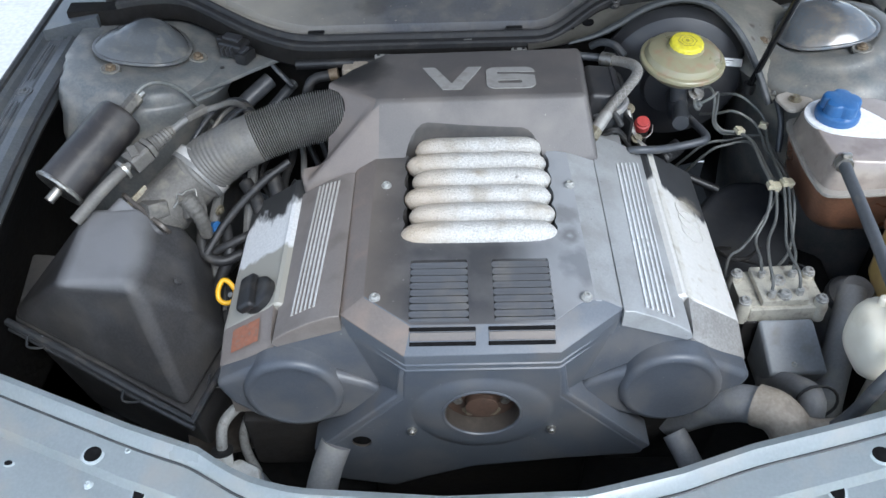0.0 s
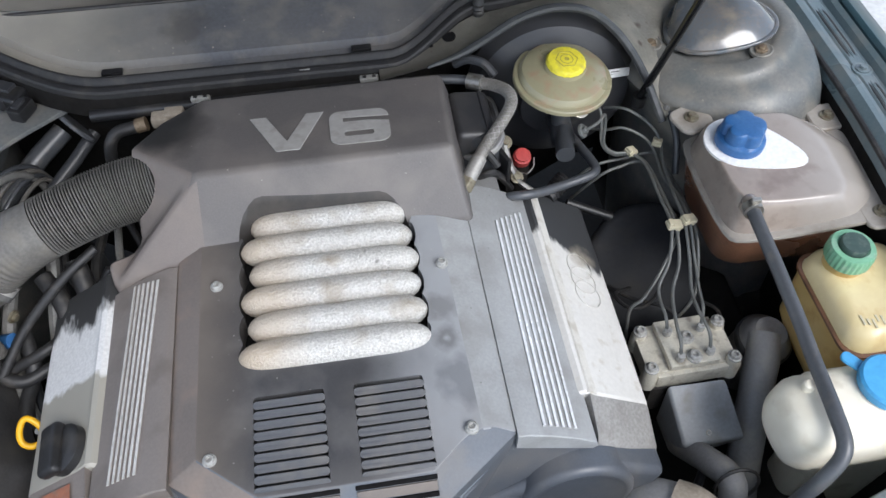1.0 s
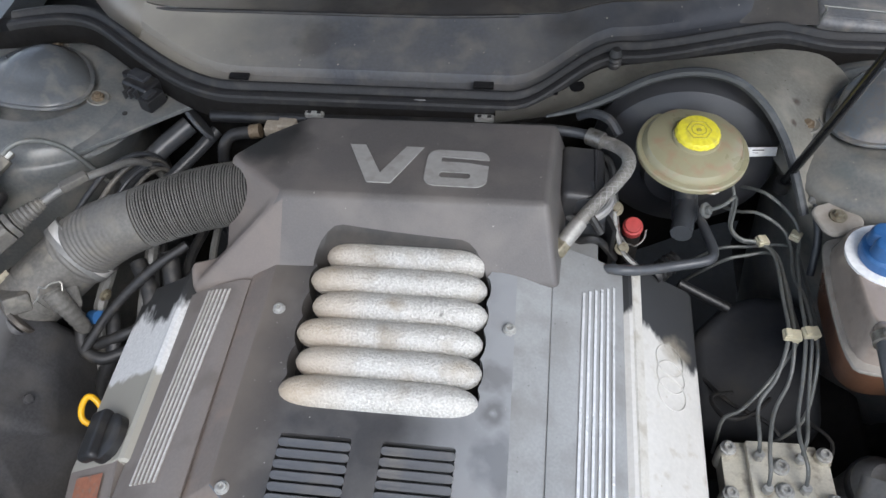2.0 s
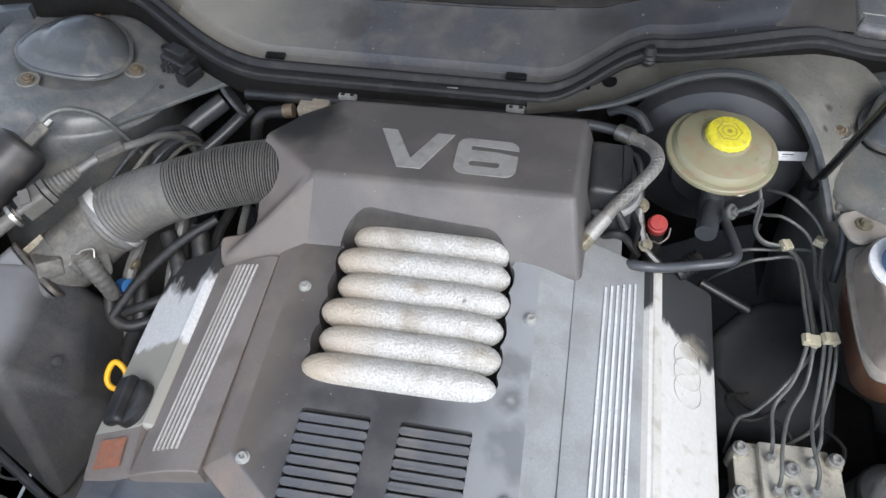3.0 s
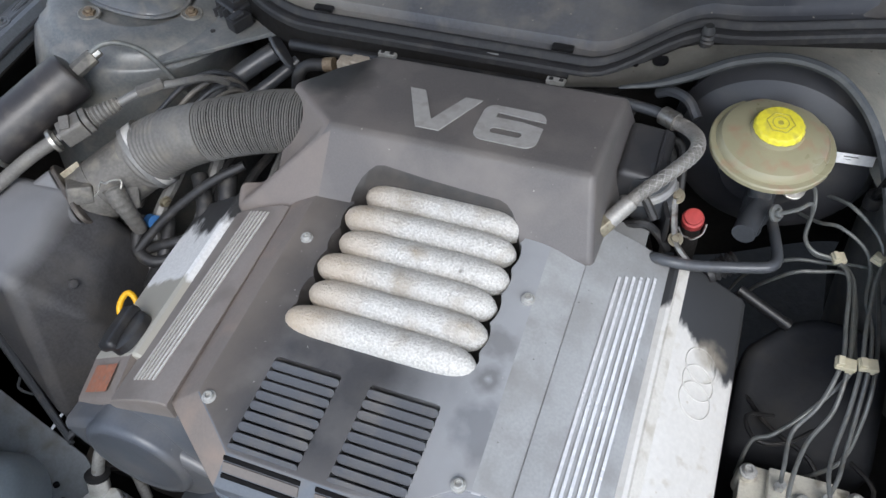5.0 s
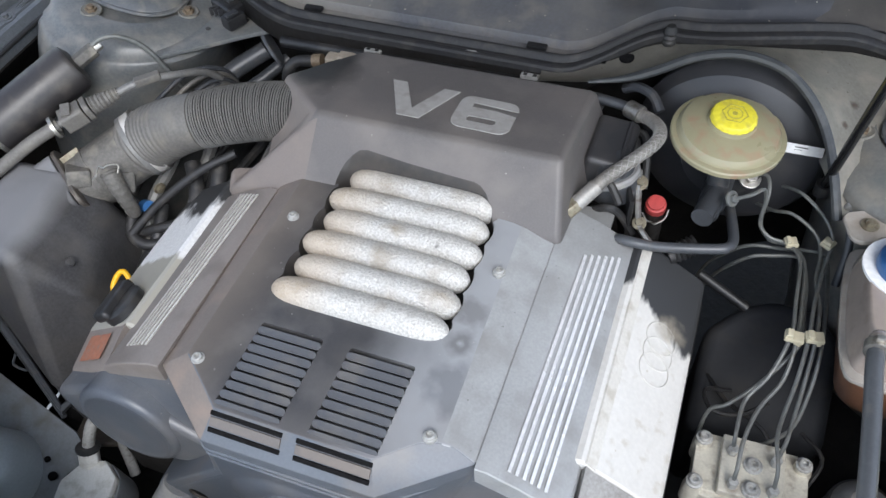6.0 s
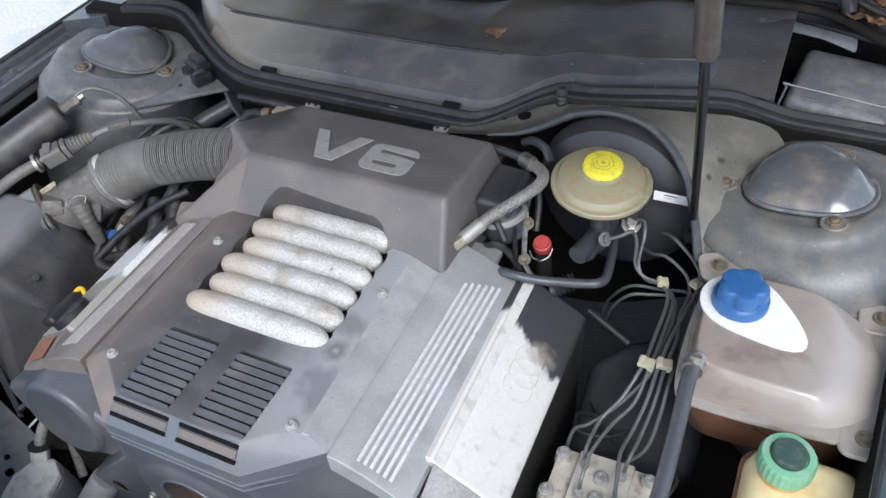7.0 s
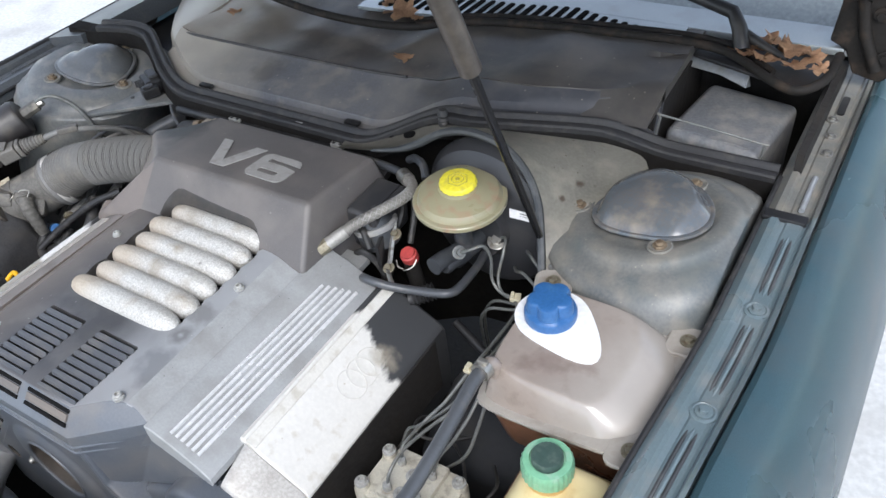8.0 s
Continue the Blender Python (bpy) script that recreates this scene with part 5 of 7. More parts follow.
# cam belt covers: a round drum that runs out to a point towards the middle
for s in (-1, 1):
    out = [(0.333, 0.722), (0.252, 0.766), (0.205, 0.748), (0.140, 0.720), (0.122, 0.706), (0.132, 0.682), (0.176, 0.650), (0.205, 0.640), (0.240, 0.636), (0.285, 0.650), (0.318, 0.684)]
    out = [(s * x, z) for x, z in out]
    bc = part("cam_belt_cover", prism(out, -0.06, 0.0, 0.010, 4, pose(XC, 0.4740, 0, 86, 0, 0)), M_front, engine, "blue-grey plastic cam belt cover", 30)
    part("drum_face", revolve([(0.064, -0.03), (0.0635, -0.002), (0.0615, 0.0035), (0.057, 0.0065), (0.0520, 0.0066), (0.0490, 0.0040), (0.02, 0.0044), (0.004, 0.0044)], 44, axis_to(U(s * 0.234, 0.523, 0.704), (0, -1, 0.07))), M_front, bc, "round raised face", 50)
    sh = mesh_of([U(s * 0.248, 0.549, 0.773), U(s * 0.165, 0.551, 0.812), U(s * 0.089, 0.497, 0.800), U(s * 0.099, 0.501, 0.728), U(s * 0.124, 0.527, 0.712), U(s * 0.250, 0.549, 0.766),
                  U(s * 0.246, 0.58, 0.70), U(s * 0.165, 0.58, 0.70), U(s * 0.10, 0.56, 0.70)],
                 [(0, 1, 5), (1, 4, 5), (1, 2, 3, 4), (0, 6, 7, 1), (1, 7, 8, 2), (2, 8, 3), (3, 8, 4), (4, 8, 7, 6, 5), (5, 6, 0)], 0.003)
    part("shoulder", sh, M_front, bc, "dark slanting shoulder")

# wheels below, hidden by the wings
for s in (-1, 1):
    wheel = part("wheel", revolve([(0.05, -0.02), (0.21, -0.03), (0.21, 0.03), (0.05, 0.05)], 32, axis_to((CC + s * (0.66 if s > 0 else 0.62), 1.06, 0.31), (s, 0, 0))), M_cast, car, "alloy wheel")
    part("tyre", revolve([(0.20, -0.09), (0.29, -0.095), (0.31, -0.07), (0.31, 0.07), (0.29, 0.095), (0.20, 0.09)], 48, axis_to((CC + s * (0.66 if s > 0 else 0.62), 1.06, 0.31), (s, 0, 0))), M_rubber, wheel, "black tyre")


# ---- driver's side ----
# coolant tank
tank = thing("coolant_tank", "aged brown translucent coolant tank with a blue cap", "tank")


def soft_rect(x0, x1, y0, y1, r, z, n=5, tilt=0.0):
    return [(x, y, z + tilt * (x - x0)) for x, y in round_rect(x1 - x0, y1 - y0, r, n, (x0 + x1) / 2, (y0 + y1) / 2)]


def corner_cut(pts, rounds=3, k=0.13):
    """A polygon with its corners cut off again and again."""
    for _ in range(rounds):
        pts = [q for a, b in zip(pts, pts[1:] + pts[:1]) for q in ((a[0] * (1 - k) + b[0] * k, a[1] * (1 - k) + b[1] * k), (a[0] * k + b[0] * (1 - k), a[1] * k + b[1] * (1 - k)))]
        k = 0.25
    return pts


def seam_z(x):
    """The tank's welded seam climbs towards the wing."""
    return 0.808 + 0.122 * (x - 0.402)


tank_base = corner_cut([(0.405, 0.751), (0.556, 0.749), (0.592, 0.776), (0.600, 0.850), (0.566, 0.916), (0.405, 0.918)])
tank_top = corner_cut([(0.414, 0.768), (0.533, 0.766), (0.541, 0.790), (0.543, 0.862), (0.522, 0.906), (0.414, 0.906)])
rings = []
for k, rise in ((0.0, 0.0), (0.06, 0.10), (0.30, 0.40), (0.58, 0.70), (0.78, 0.88), (0.90, 0.955), (1.0, 0.985), (1.10, 0.998), (1.25, 1.0)):
    rings.append([(a[0] + (b[0] - a[0]) * k, a[1] + (b[1] - a[1]) * k, seam_z(a[0]) + (0.8552 - seam_z(a[0])) * rise) for a, b in zip(tank_base, tank_top)])
part("upper_shell", loft(rings), M_tank, tank, "milky brown upper half with soft edges", 50)
lower = loft([soft_rect(0.44, 0.57, 0.79, 0.90, 0.03, 0.705), soft_rect(0.418, 0.582, 0.768, 0.914, 0.03, 0.735), soft_rect(0.408, 0.586, 0.756, 0.918, 0.026, 0.795, tilt=0.12), soft_rect(0.406, 0.588, 0.752, 0.918, 0.024, 0.806, tilt=0.12)])
part("lower_shell", lower, M_tanklow, tank, "reddish brown lower half", 50)
rim_out = corner_cut([(0.400, 0.743), (0.606, 0.737), (0.608, 0.860), (0.572, 0.924), (0.400, 0.923)], 3, 0.10)
seam = loft([[(x + (0.50 - x) * e, y + (0.83 - y) * e, seam_z(x) + dz) for x, y in rim_out] for e, dz in ((0.05, -0.003), (0.006, -0.0028), (0.0, -0.001), (0.0, 0.001), (0.006, 0.0028), (0.05, 0.003))])
part("seam", seam, M_tankrim, tank, "pale welded seam flange", 50)
for x, y, z, a in ((0.416, 0.929, 0.838, 20), (0.588, 0.906, 0.838, 0), (0.584, 0.750, 0.833, 0)):
    lug = part("lug", prism(round_rect(0.046, 0.044, 0.012, 4), -0.006, 0, 0.0015, 1, pose(x, y, z, 0, -4, a)), M_tankrim, tank, "mounting lug")
    hexbolt("screw", (x, y, z), (0, 0, 1), 0.0055, M_brass, lug, "rusty screw and washer")
collar = []
for i in range(40):
    a = 2 * math.pi * i / 40
    x, y = 0.0425 * math.cos(a), 0.041 * math.sin(a)
    d = math.cos(a - radians(-32))
    k = 0.039 * max(0.0, d) ** 3
    collar.append((0.4475 + x + k * math.cos(radians(-32)), 0.862 + y + k * math.sin(radians(-32))))
part("label", prism(collar, 0.8535, 0.8568, 0), M_white, tank, "white drop-shaped label round the neck")
capc = (0.446, 0.861)
rings = []
for r, z, lob in ((0.0285, 0.8560, 0), (0.0295, 0.8586, 0), (0.0295, 0.8660, 0.0), (0.0285, 0.8685, 0.1), (0.0254, 0.8705, 0.8), (0.0252, 0.8760, 1), (0.0247, 0.8830, 1), (0.0234, 0.8860, 1), (0.0210, 0.8874, 0.9), (0.014, 0.8878, 0.5), (0.003, 0.8880, 0)):
    rings.append([(capc[0] + r * (1 + 0.28 * lob * (abs(math.cos(2.5 * a)) ** 0.6 - 0.8)) * math.cos(a), capc[1] + r * (1 + 0.28 * lob * (abs(math.cos(2.5 * a)) ** 0.6 - 0.8)) * math.sin(a), z)
                  for a in [2 * math.pi * i / 48 for i in range(48)]])
part("cap", loft(rings), M_blue, tank, "blue lobed screw cap", 35)
part("hose_stub", tube([(0.424, 0.772, 0.842), (0.4235, 0.771, 0.852), (0.421, 0.766, 0.860), (0.418, 0.752, 0.861)], 0.009, 12), M_tank, tank)
part("speck", box((0.490, 0.800, 0.8535), (0.004, 0.002, 0.003), 0.0005), M_yring, tank)

ch = thing("coolant_hose", "thick grey rubber hose clamped to the coolant tank", "hose")
part("hose", tube([(0.419, 0.757, 0.861), (0.4175, 0.735, 0.860), (0.4195, 0.690, 0.852), (0.4205, 0.623, 0.8415), (0.4175, 0.577, 0.838), (0.4152, 0.543, 0.8370), (0.4132, 0.520, 0.8368), (0.4117, 0.492, 0.8324), (0.4056, 0.478, 0.8246), (0.3915, 0.468, 0.8100), (0.3777, 0.462, 0.7814), (0.3636, 0.457, 0.738), (0.345, 0.456, 0.712), (0.315, 0.463, 0.707)], 0.0078, 14, 6),
      M_pipe, ch)
part("clamp", tube([(0.4195, 0.7605, 0.8605), (0.4183, 0.750, 0.8612)], 0.0112, 16, smooth=False), M_steel, ch, "shiny spring clamp")
part("clamp_ear", box((0.4195, 0.757, 0.8735), (0.012, 0.006, 0.006), 0.0015), M_steel, ch)

# power steering reservoir
ps = thing("steering_fluid_reservoir", "amber yellowed fluid reservoir with a green cap", "reservoir")
part("bottle", loft([soft_rect(0.505, 0.585, 0.615, 0.715, 0.02, 0.665), soft_rect(0.490, 0.597, 0.600, 0.728, 0.022, 0.70), soft_rect(0.487, 0.600, 0.596, 0.732, 0.022, 0.784)]), M_amber, ps, "translucent amber bottle", 50)
part("bottle_top", loft([soft_rect(0.487, 0.600, 0.596, 0.732, 0.022, 0.785), soft_rect(0.490, 0.597, 0.600, 0.729, 0.024, 0.803), soft_rect(0.500, 0.588, 0.610, 0.722, 0.024, 0.812), soft_rect(0.510, 0.578, 0.620, 0.712, 0.02, 0.813)]), M_ivory, ps, "pale ivory upper half", 50)
part("seam", loft([soft_rect(0.486, 0.601, 0.595, 0.733, 0.022, 0.7825), soft_rect(0.4835, 0.6035, 0.5925, 0.7355, 0.023, 0.7832), soft_rect(0.4835, 0.6035, 0.5925, 0.7355, 0.023, 0.7868), soft_rect(0.486, 0.601, 0.595, 0.733, 0.022, 0.7875)]), M_tanklow, ps, "brown welded seam")
part("neck", revolve([(0.022, 0.81), (0.022, 0.826)], 28, pose(0.520, 0.700, 0)), M_amber, ps)
for i in range(7):
    part("marking", box((0.506 + i * 0.0055, 0.624 - 0.003 * (i % 3), 0.8134), (0.0022, 0.012 - 0.004 * (i % 2), 0.0006), 0), M_clip, ps, "faint printed bar")
rings = []
for r, z in ((0.0240, 0.822), (0.0252, 0.825), (0.0252, 0.840), (0.0238, 0.844), (0.0178, 0.8445), (0.0174, 0.8425)):
    rings.append([(0.520 + (r + 0.0009 * ((i // 2) % 2) * (r > 0.0245)) * math.cos(2 * math.pi * i / 112), 0.700 + (r + 0.0009 * ((i // 2) % 2) * (r > 0.0245)) * math.sin(2 * math.pi * i / 112), z) for i in range(112)])
psc = part("cap", loft(rings), M_green, ps, "green knurled cap", 50)
part("cap_knob", revolve([(0.0160, 0.842), (0.0160, 0.848), (0.0145, 0.8505), (0.005, 0.851)], 24, pose(0.520, 0.700, 0)), M_capcore, psc, "dark green centre of the cap")

# washer bottle
wash = thing("washer_bottle", "ivory plastic washer bottle with a light blue cap", "bottle")
rings = []
for x, hy, hz in ((0.381, 0.015, 0.018), (0.384, 0.028, 0.031), (0.390, 0.037, 0.040), (0.400, 0.0425, 0.0455), (0.409, 0.0440, 0.0470), (0.4135, 0.0435, 0.0465), (0.418, 0.0435, 0.0465), (0.424, 0.046, 0.0485), (0.50, 0.046, 0.0480), (0.612, 0.045, 0.0470), (0.620, 0.038, 0.040)):
    rings.append([(x, 0.536 + hy * math.copysign(abs(math.cos(a)) ** 0.7, math.cos(a)), 0.777 + hz * math.copysign(abs(math.sin(a)) ** 0.7, math.sin(a))) for a in [2 * math.pi * (i + 0.5) / 36 for i in range(36)]])
part("bottle", loft(rings), M_bottle, wash, "ivory bottle with a rounded end", 40)
part("lower_tank", loft([soft_rect(0.46, 0.60, 0.525, 0.575, 0.015, 0.50), soft_rect(0.45, 0.61, 0.520, 0.578, 0.015, 0.735)]), M_bottle, wash, "narrower lower half")
part("neck", revolve([(0.026, 0.815), (0.026, 0.832)], 24, pose(0.485, 0.542, 0)), M_bottle, wash)
wc = part("cap", revolve([(0.030, 0.826), (0.0308, 0.830), (0.0305, 0.8355), (0.028, 0.838), (0.010, 0.8388), (0.003, 0.8388)], 32, pose(0.485, 0.542, 0)), M_sky, wash, "light blue snap cap")
part("cap_tab", prism(round_rect(0.028, 0.014, 0.006, 4), 0, 0.004, 0.001, 1, pose(0.4625, 0.5705, 0.826, 0, 0, 128)), M_sky, wc, "thumb tab")
part("nipple", revolve([(0.006, 0), (0.006, 0.010), (0.004, 0.012)], 12, pose(0.406, 0.553, 0.821)), M_bottle, wash)

# brake servo, master cylinder and fluid reservoir
servo = thing("brake_servo", "black drum brake servo with a white sticker", "brake servo")
ms = axis_to((0.265, 1.066, 0.805), (-0.10, -1, 0.06))
part("drum", revolve([(0.060, -0.07), (0.085, -0.035), (0.100, -0.004), (0.109, 0.002), (0.114, 0.006), (0.114, 0.013), (0.110, 0.018), (0.104, 0.030), (0.085, 0.042), (0.05, 0.048), (0.045, 0.06)], 56, ms), M_servo, servo, "black pressed steel drum", 30)
part("label", mesh_of([(0.3185, 1.0030, 0.8650), (0.3645, 1.0285, 0.8440), (0.3650, 1.0265, 0.8310), (0.3190, 1.0010, 0.8520)], [(0, 1, 2, 3)]), M_white, servo, "white printed sticker")
for k in range(2):
    a, b = Vector((0.330, 1.0085, 0.8560 - 0.004 * k)), Vector((0.352, 1.0205, 0.8460 - 0.004 * k))
    part("print_line", tube([a, a.lerp(b, 0.7 - 0.3 * k)], 0.0006, 4, smooth=False), M_black, servo)
mc = thing("master_cylinder", "dark cast brake master cylinder", "cylinder")
part("barrel", revolve([(0.014, 0), (0.0155, 0.01), (0.0155, 0.07), (0.012, 0.075), (0.0115, 0.090), (0.009, 0.093), (0.003, 0.093)], 20, axis_to((0.266, 1.02, 0.795), (-0.10, -1, 0.06))), M_hose, mc)
part("stem", tube([(0.262, 0.975, 0.80), (0.257, 0.980, 0.835)], 0.0125, 16, smooth=False), M_hose, mc)
part("pressure_switch", tube([(0.262, 0.965, 0.803), (0.254, 0.930, 0.810), (0.251, 0.914, 0.811)], 0.0122, 16, smooth=False), M_hose, mc, "round black switch")
hexbolt("plug", (0.295, 1.004, 0.800), (0.2, -0.5, 1), 0.0078, M_steel, mc, "zinc bolt")
hexbolt("union", (0.277, 0.938, 0.826), (0.6, -0.3, 0.5), 0.0055, M_line, mc, "zinc pipe union")

resv = thing("brake_fluid_reservoir", "round yellowed brake fluid reservoir with a yellow cap", "reservoir")
mr = pose(0.256, 0.985, 0.873, 4, 2, 0) @ Matrix.Diagonal((0.92, 0.92, 0.92, 1))
part("bowl", revolve([(0.016, -0.038), (0.030, -0.033), (0.047, -0.021), (0.056, -0.010), (0.0600, -0.0025), (0.0665, -0.0020), (0.0678, -0.0005), (0.0678, 0.0050), (0.0664, 0.0065), (0.0612, 0.0073), (0.0602, 0.0110), (0.0565, 0.0165), (0.047, 0.0208), (0.036, 0.0238), (0.029, 0.025), (0.028, 0.03)], 48, mr), M_resv, resv, "flattened round bowl with a welded rim", 30)
rings = []
for r, z in ((0.0262, 0.020), (0.0268, 0.023), (0.0262, 0.034), (0.0243, 0.037), (0.010, 0.038), (0.002, 0.038)):
    rings.append([mr @ Vector(((r + 0.0006 * ((i // 2) % 2) * (r > 0.026)) * math.cos(2 * math.pi * i / 72), (r + 0.0006 * ((i // 2) % 2) * (r > 0.026)) * math.sin(2 * math.pi * i / 72), z)) for i in range(72)])
yc = part("cap", loft(rings), M_yellow, resv, "yellow knurled cap", 50)
for r, n in ((0.0150, 6), (0.0085, 24)):
    bm = tube([mr @ Vector((r * math.cos(a), r * math.sin(a), 0.0381)) for a in span(0, 2 * math.pi, n)], 0.0006, 6, smooth=False)
    part("cap_mark", bm, M_capmark, yc, "embossed ring symbol")
part("cap_dot", revolve([(0.0035, 0.0375), (0.003, 0.0386)], 12, mr), M_capmark, yc)

# anti-lock unit with its pipes
abs_unit = thing("brake_pressure_unit", "cast alloy anti-lock brake block with pipes", "brake unit")
ma = pose(0.355, 0.681, 0.688, -3, -1, 1)
part("block", box((0, 0, 0), (0.112, 0.062, 0.028), 0.002, ma), M_abs, abs_unit, "pale cast alloy block")
part("block_step", box((0, 0, 0), (0.092, 0.074, 0.026), 0.002, ma @ pose(0, 0, -0.001)), M_abs, abs_unit)
part("top_plate", box((0, 0, 0), (0.062, 0.066, 0.010), 0.002, ma @ pose(0.0, 0, 0.020)), M_abs, abs_unit)
for x, y in ((-0.049, 0.024), (0.049, 0.022), (-0.053, -0.028), (0.049, -0.030)):
    boss = part("boss", revolve([(0.0105, -0.013), (0.0105, 0.010), (0.0090, 0.012), (0.0088, 0.019), (0.008, 0.021)], 18, ma @ pose(x, y, 0)), M_abs, abs_unit)
    screw("screw", ma @ Vector((x, y, 0.021)), (0, 0, 1), 0.0068, M_bolt, boss)
for x, y in ((0.000, 0.003), (0.000, -0.024)):
    screw("plug", ma @ Vector((x, y, 0.026)), (0, 0, 1), 0.0075, M_bolt, abs_unit, "zinc plug")
part("motor_cover", mesh_of([(0.320, 0.638, 0.690), (0.392, 0.635, 0.695), (0.405, 0.573, 0.655), (0.330, 0.575, 0.648), (0.325, 0.638, 0.60), (0.392, 0.635, 0.60), (0.402, 0.595, 0.58), (0.335, 0.597, 0.58)],
                            [(0, 1, 2, 3), (0, 4, 5, 1), (1, 5, 6, 2), (2, 6, 7, 3), (3, 7, 4, 0), (4, 7, 6, 5)], 0.005), M_bracket, abs_unit, "grey plastic motor cover")
screw("screw", (0.362, 0.587, 0.656), (0, -0.5, 0.8), 0.004, M_steel, abs_unit)
part("motor", revolve([(0.035, 0), (0.035, 0.13)], 24, pose(0.362, 0.69, 0.54)), M_dark, abs_unit)
part("mount", box((0.315, 0.655, 0.65), (0.022, 0.03, 0.06), 0.004), M_dark, abs_unit)
part("cable", tube([(0.366, 0.592, 0.64), (0.372, 0.575, 0.60), (0.365, 0.55, 0.52)], 0.006, 8), M_hose, abs_unit)

def brake_pipe(points, nut=True):
    """A thin pipe, with its union nut at the block."""
    p = solid("brake_pipe", tube(points, 0.0022, 8, 5), M_line, "thin coated brake pipe bent towards the alloy block", "pipe", "brake pipes")
    if nut:
        part("union_nut", prism(circle(0.0055, 6), -0.004, 0.006, 0.0006, 1, pose(*points[-1])), M_bolt, p)


brake_pipe([(0.281, 0.936, 0.829), (0.296, 0.938, 0.838), (0.308, 0.950, 0.838), (0.314, 0.955, 0.815), (0.316, 0.950, 0.785), (0.330, 0.944, 0.772), (0.352, 0.941, 0.770), (0.366, 0.920, 0.770), (0.366, 0.86, 0.772), (0.364, 0.810, 0.775), (0.352, 0.77, 0.755), (0.335, 0.745, 0.735), (0.331, 0.705, 0.735), (0.333, 0.694, 0.718)])
brake_pipe([(0.297, 1.006, 0.806), (0.312, 0.998, 0.815), (0.318, 0.980, 0.805), (0.318, 0.962, 0.775), (0.332, 0.950, 0.762), (0.354, 0.946, 0.763), (0.372, 0.925, 0.764), (0.373, 0.86, 0.768), (0.371, 0.810, 0.771), (0.366, 0.77, 0.752), (0.348, 0.735, 0.742), (0.338, 0.695, 0.742), (0.337, 0.668, 0.735), (0.337, 0.658, 0.718)])
brake_pipe([(0.325, 1.03, 0.775), (0.345, 1.00, 0.80), (0.360, 0.985, 0.805), (0.385, 0.972, 0.79), (0.397, 0.955, 0.775), (0.392, 0.92, 0.768), (0.384, 0.86, 0.775), (0.381, 0.812, 0.778), (0.378, 0.77, 0.757), (0.372, 0.735, 0.742), (0.368, 0.705, 0.745), (0.373, 0.675, 0.740), (0.375, 0.661, 0.718)])
brake_pipe([(0.305, 1.03, 0.74), (0.33, 0.99, 0.77), (0.350, 0.975, 0.785), (0.378, 0.962, 0.775), (0.388, 0.94, 0.765), (0.385, 0.90, 0.765), (0.390, 0.86, 0.772), (0.388, 0.812, 0.776), (0.386, 0.77, 0.752), (0.382, 0.735, 0.740), (0.378, 0.708, 0.738), (0.375, 0.694, 0.718)])
brake_pipe([(0.270, 0.99, 0.56), (0.285, 0.96, 0.66), (0.300, 0.94, 0.715), (0.318, 0.934, 0.744), (0.338, 0.938, 0.748), (0.370, 0.940, 0.752), (0.378, 0.90, 0.756), (0.377, 0.85, 0.764), (0.375, 0.808, 0.766), (0.350, 0.775, 0.735), (0.322, 0.748, 0.715), (0.305, 0.742, 0.70), (0.300, 0.72, 0.66)], False)
brake_pipe([(0.262, 1.01, 0.55), (0.275, 0.985, 0.65), (0.293, 0.965, 0.705), (0.315, 0.957, 0.737), (0.350, 0.958, 0.742), (0.392, 0.95, 0.755), (0.399, 0.90, 0.76), (0.396, 0.81, 0.768), (0.395, 0.77, 0.735), (0.388, 0.745, 0.70), (0.36, 0.73, 0.67)], False)
for (x, y, z, w, a) in ((0.354, 0.943, 0.768, 0.014, 20), (0.393, 0.952, 0.770, 0.014, 60), (0.367, 0.809, 0.773, 0.019, 0), (0.386, 0.812, 0.776, 0.018, 10)):
    cl = joined(box((0, 0, 0.004), (w, 0.013, 0.006), 0.0012), box((-w * 0.25, 0, 0.0085), (w * 0.35, 0.010, 0.005), 0.0012), box((w * 0.25, 0, -0.001), (w * 0.35, 0.011, 0.007), 0.0012))
    cl.transform(pose(x, y, z, 0, 0, a))
    solid("pipe_clip", cl, M_clip, "yellowed plastic clip holding brake pipes", "clip", "pipe clips")
for k, p in enumerate(([(0.33, 0.80, 0.66), (0.30, 0.78, 0.68), (0.31, 0.75, 0.69), (0.34, 0.76, 0.68), (0.37, 0.79, 0.67)], [(0.30, 0.83, 0.64), (0.33, 0.79, 0.65), (0.37, 0.76, 0.66), (0.39, 0.73, 0.64)], [(0.41, 0.77, 0.66), (0.43, 0.74, 0.67), (0.42, 0.71, 0.66), (0.41, 0.70, 0.62)])):
    solid("cable", tube(p, 0.0025, 6, 4), M_rubber, "thin black looped cable", "cable", "loose cables")

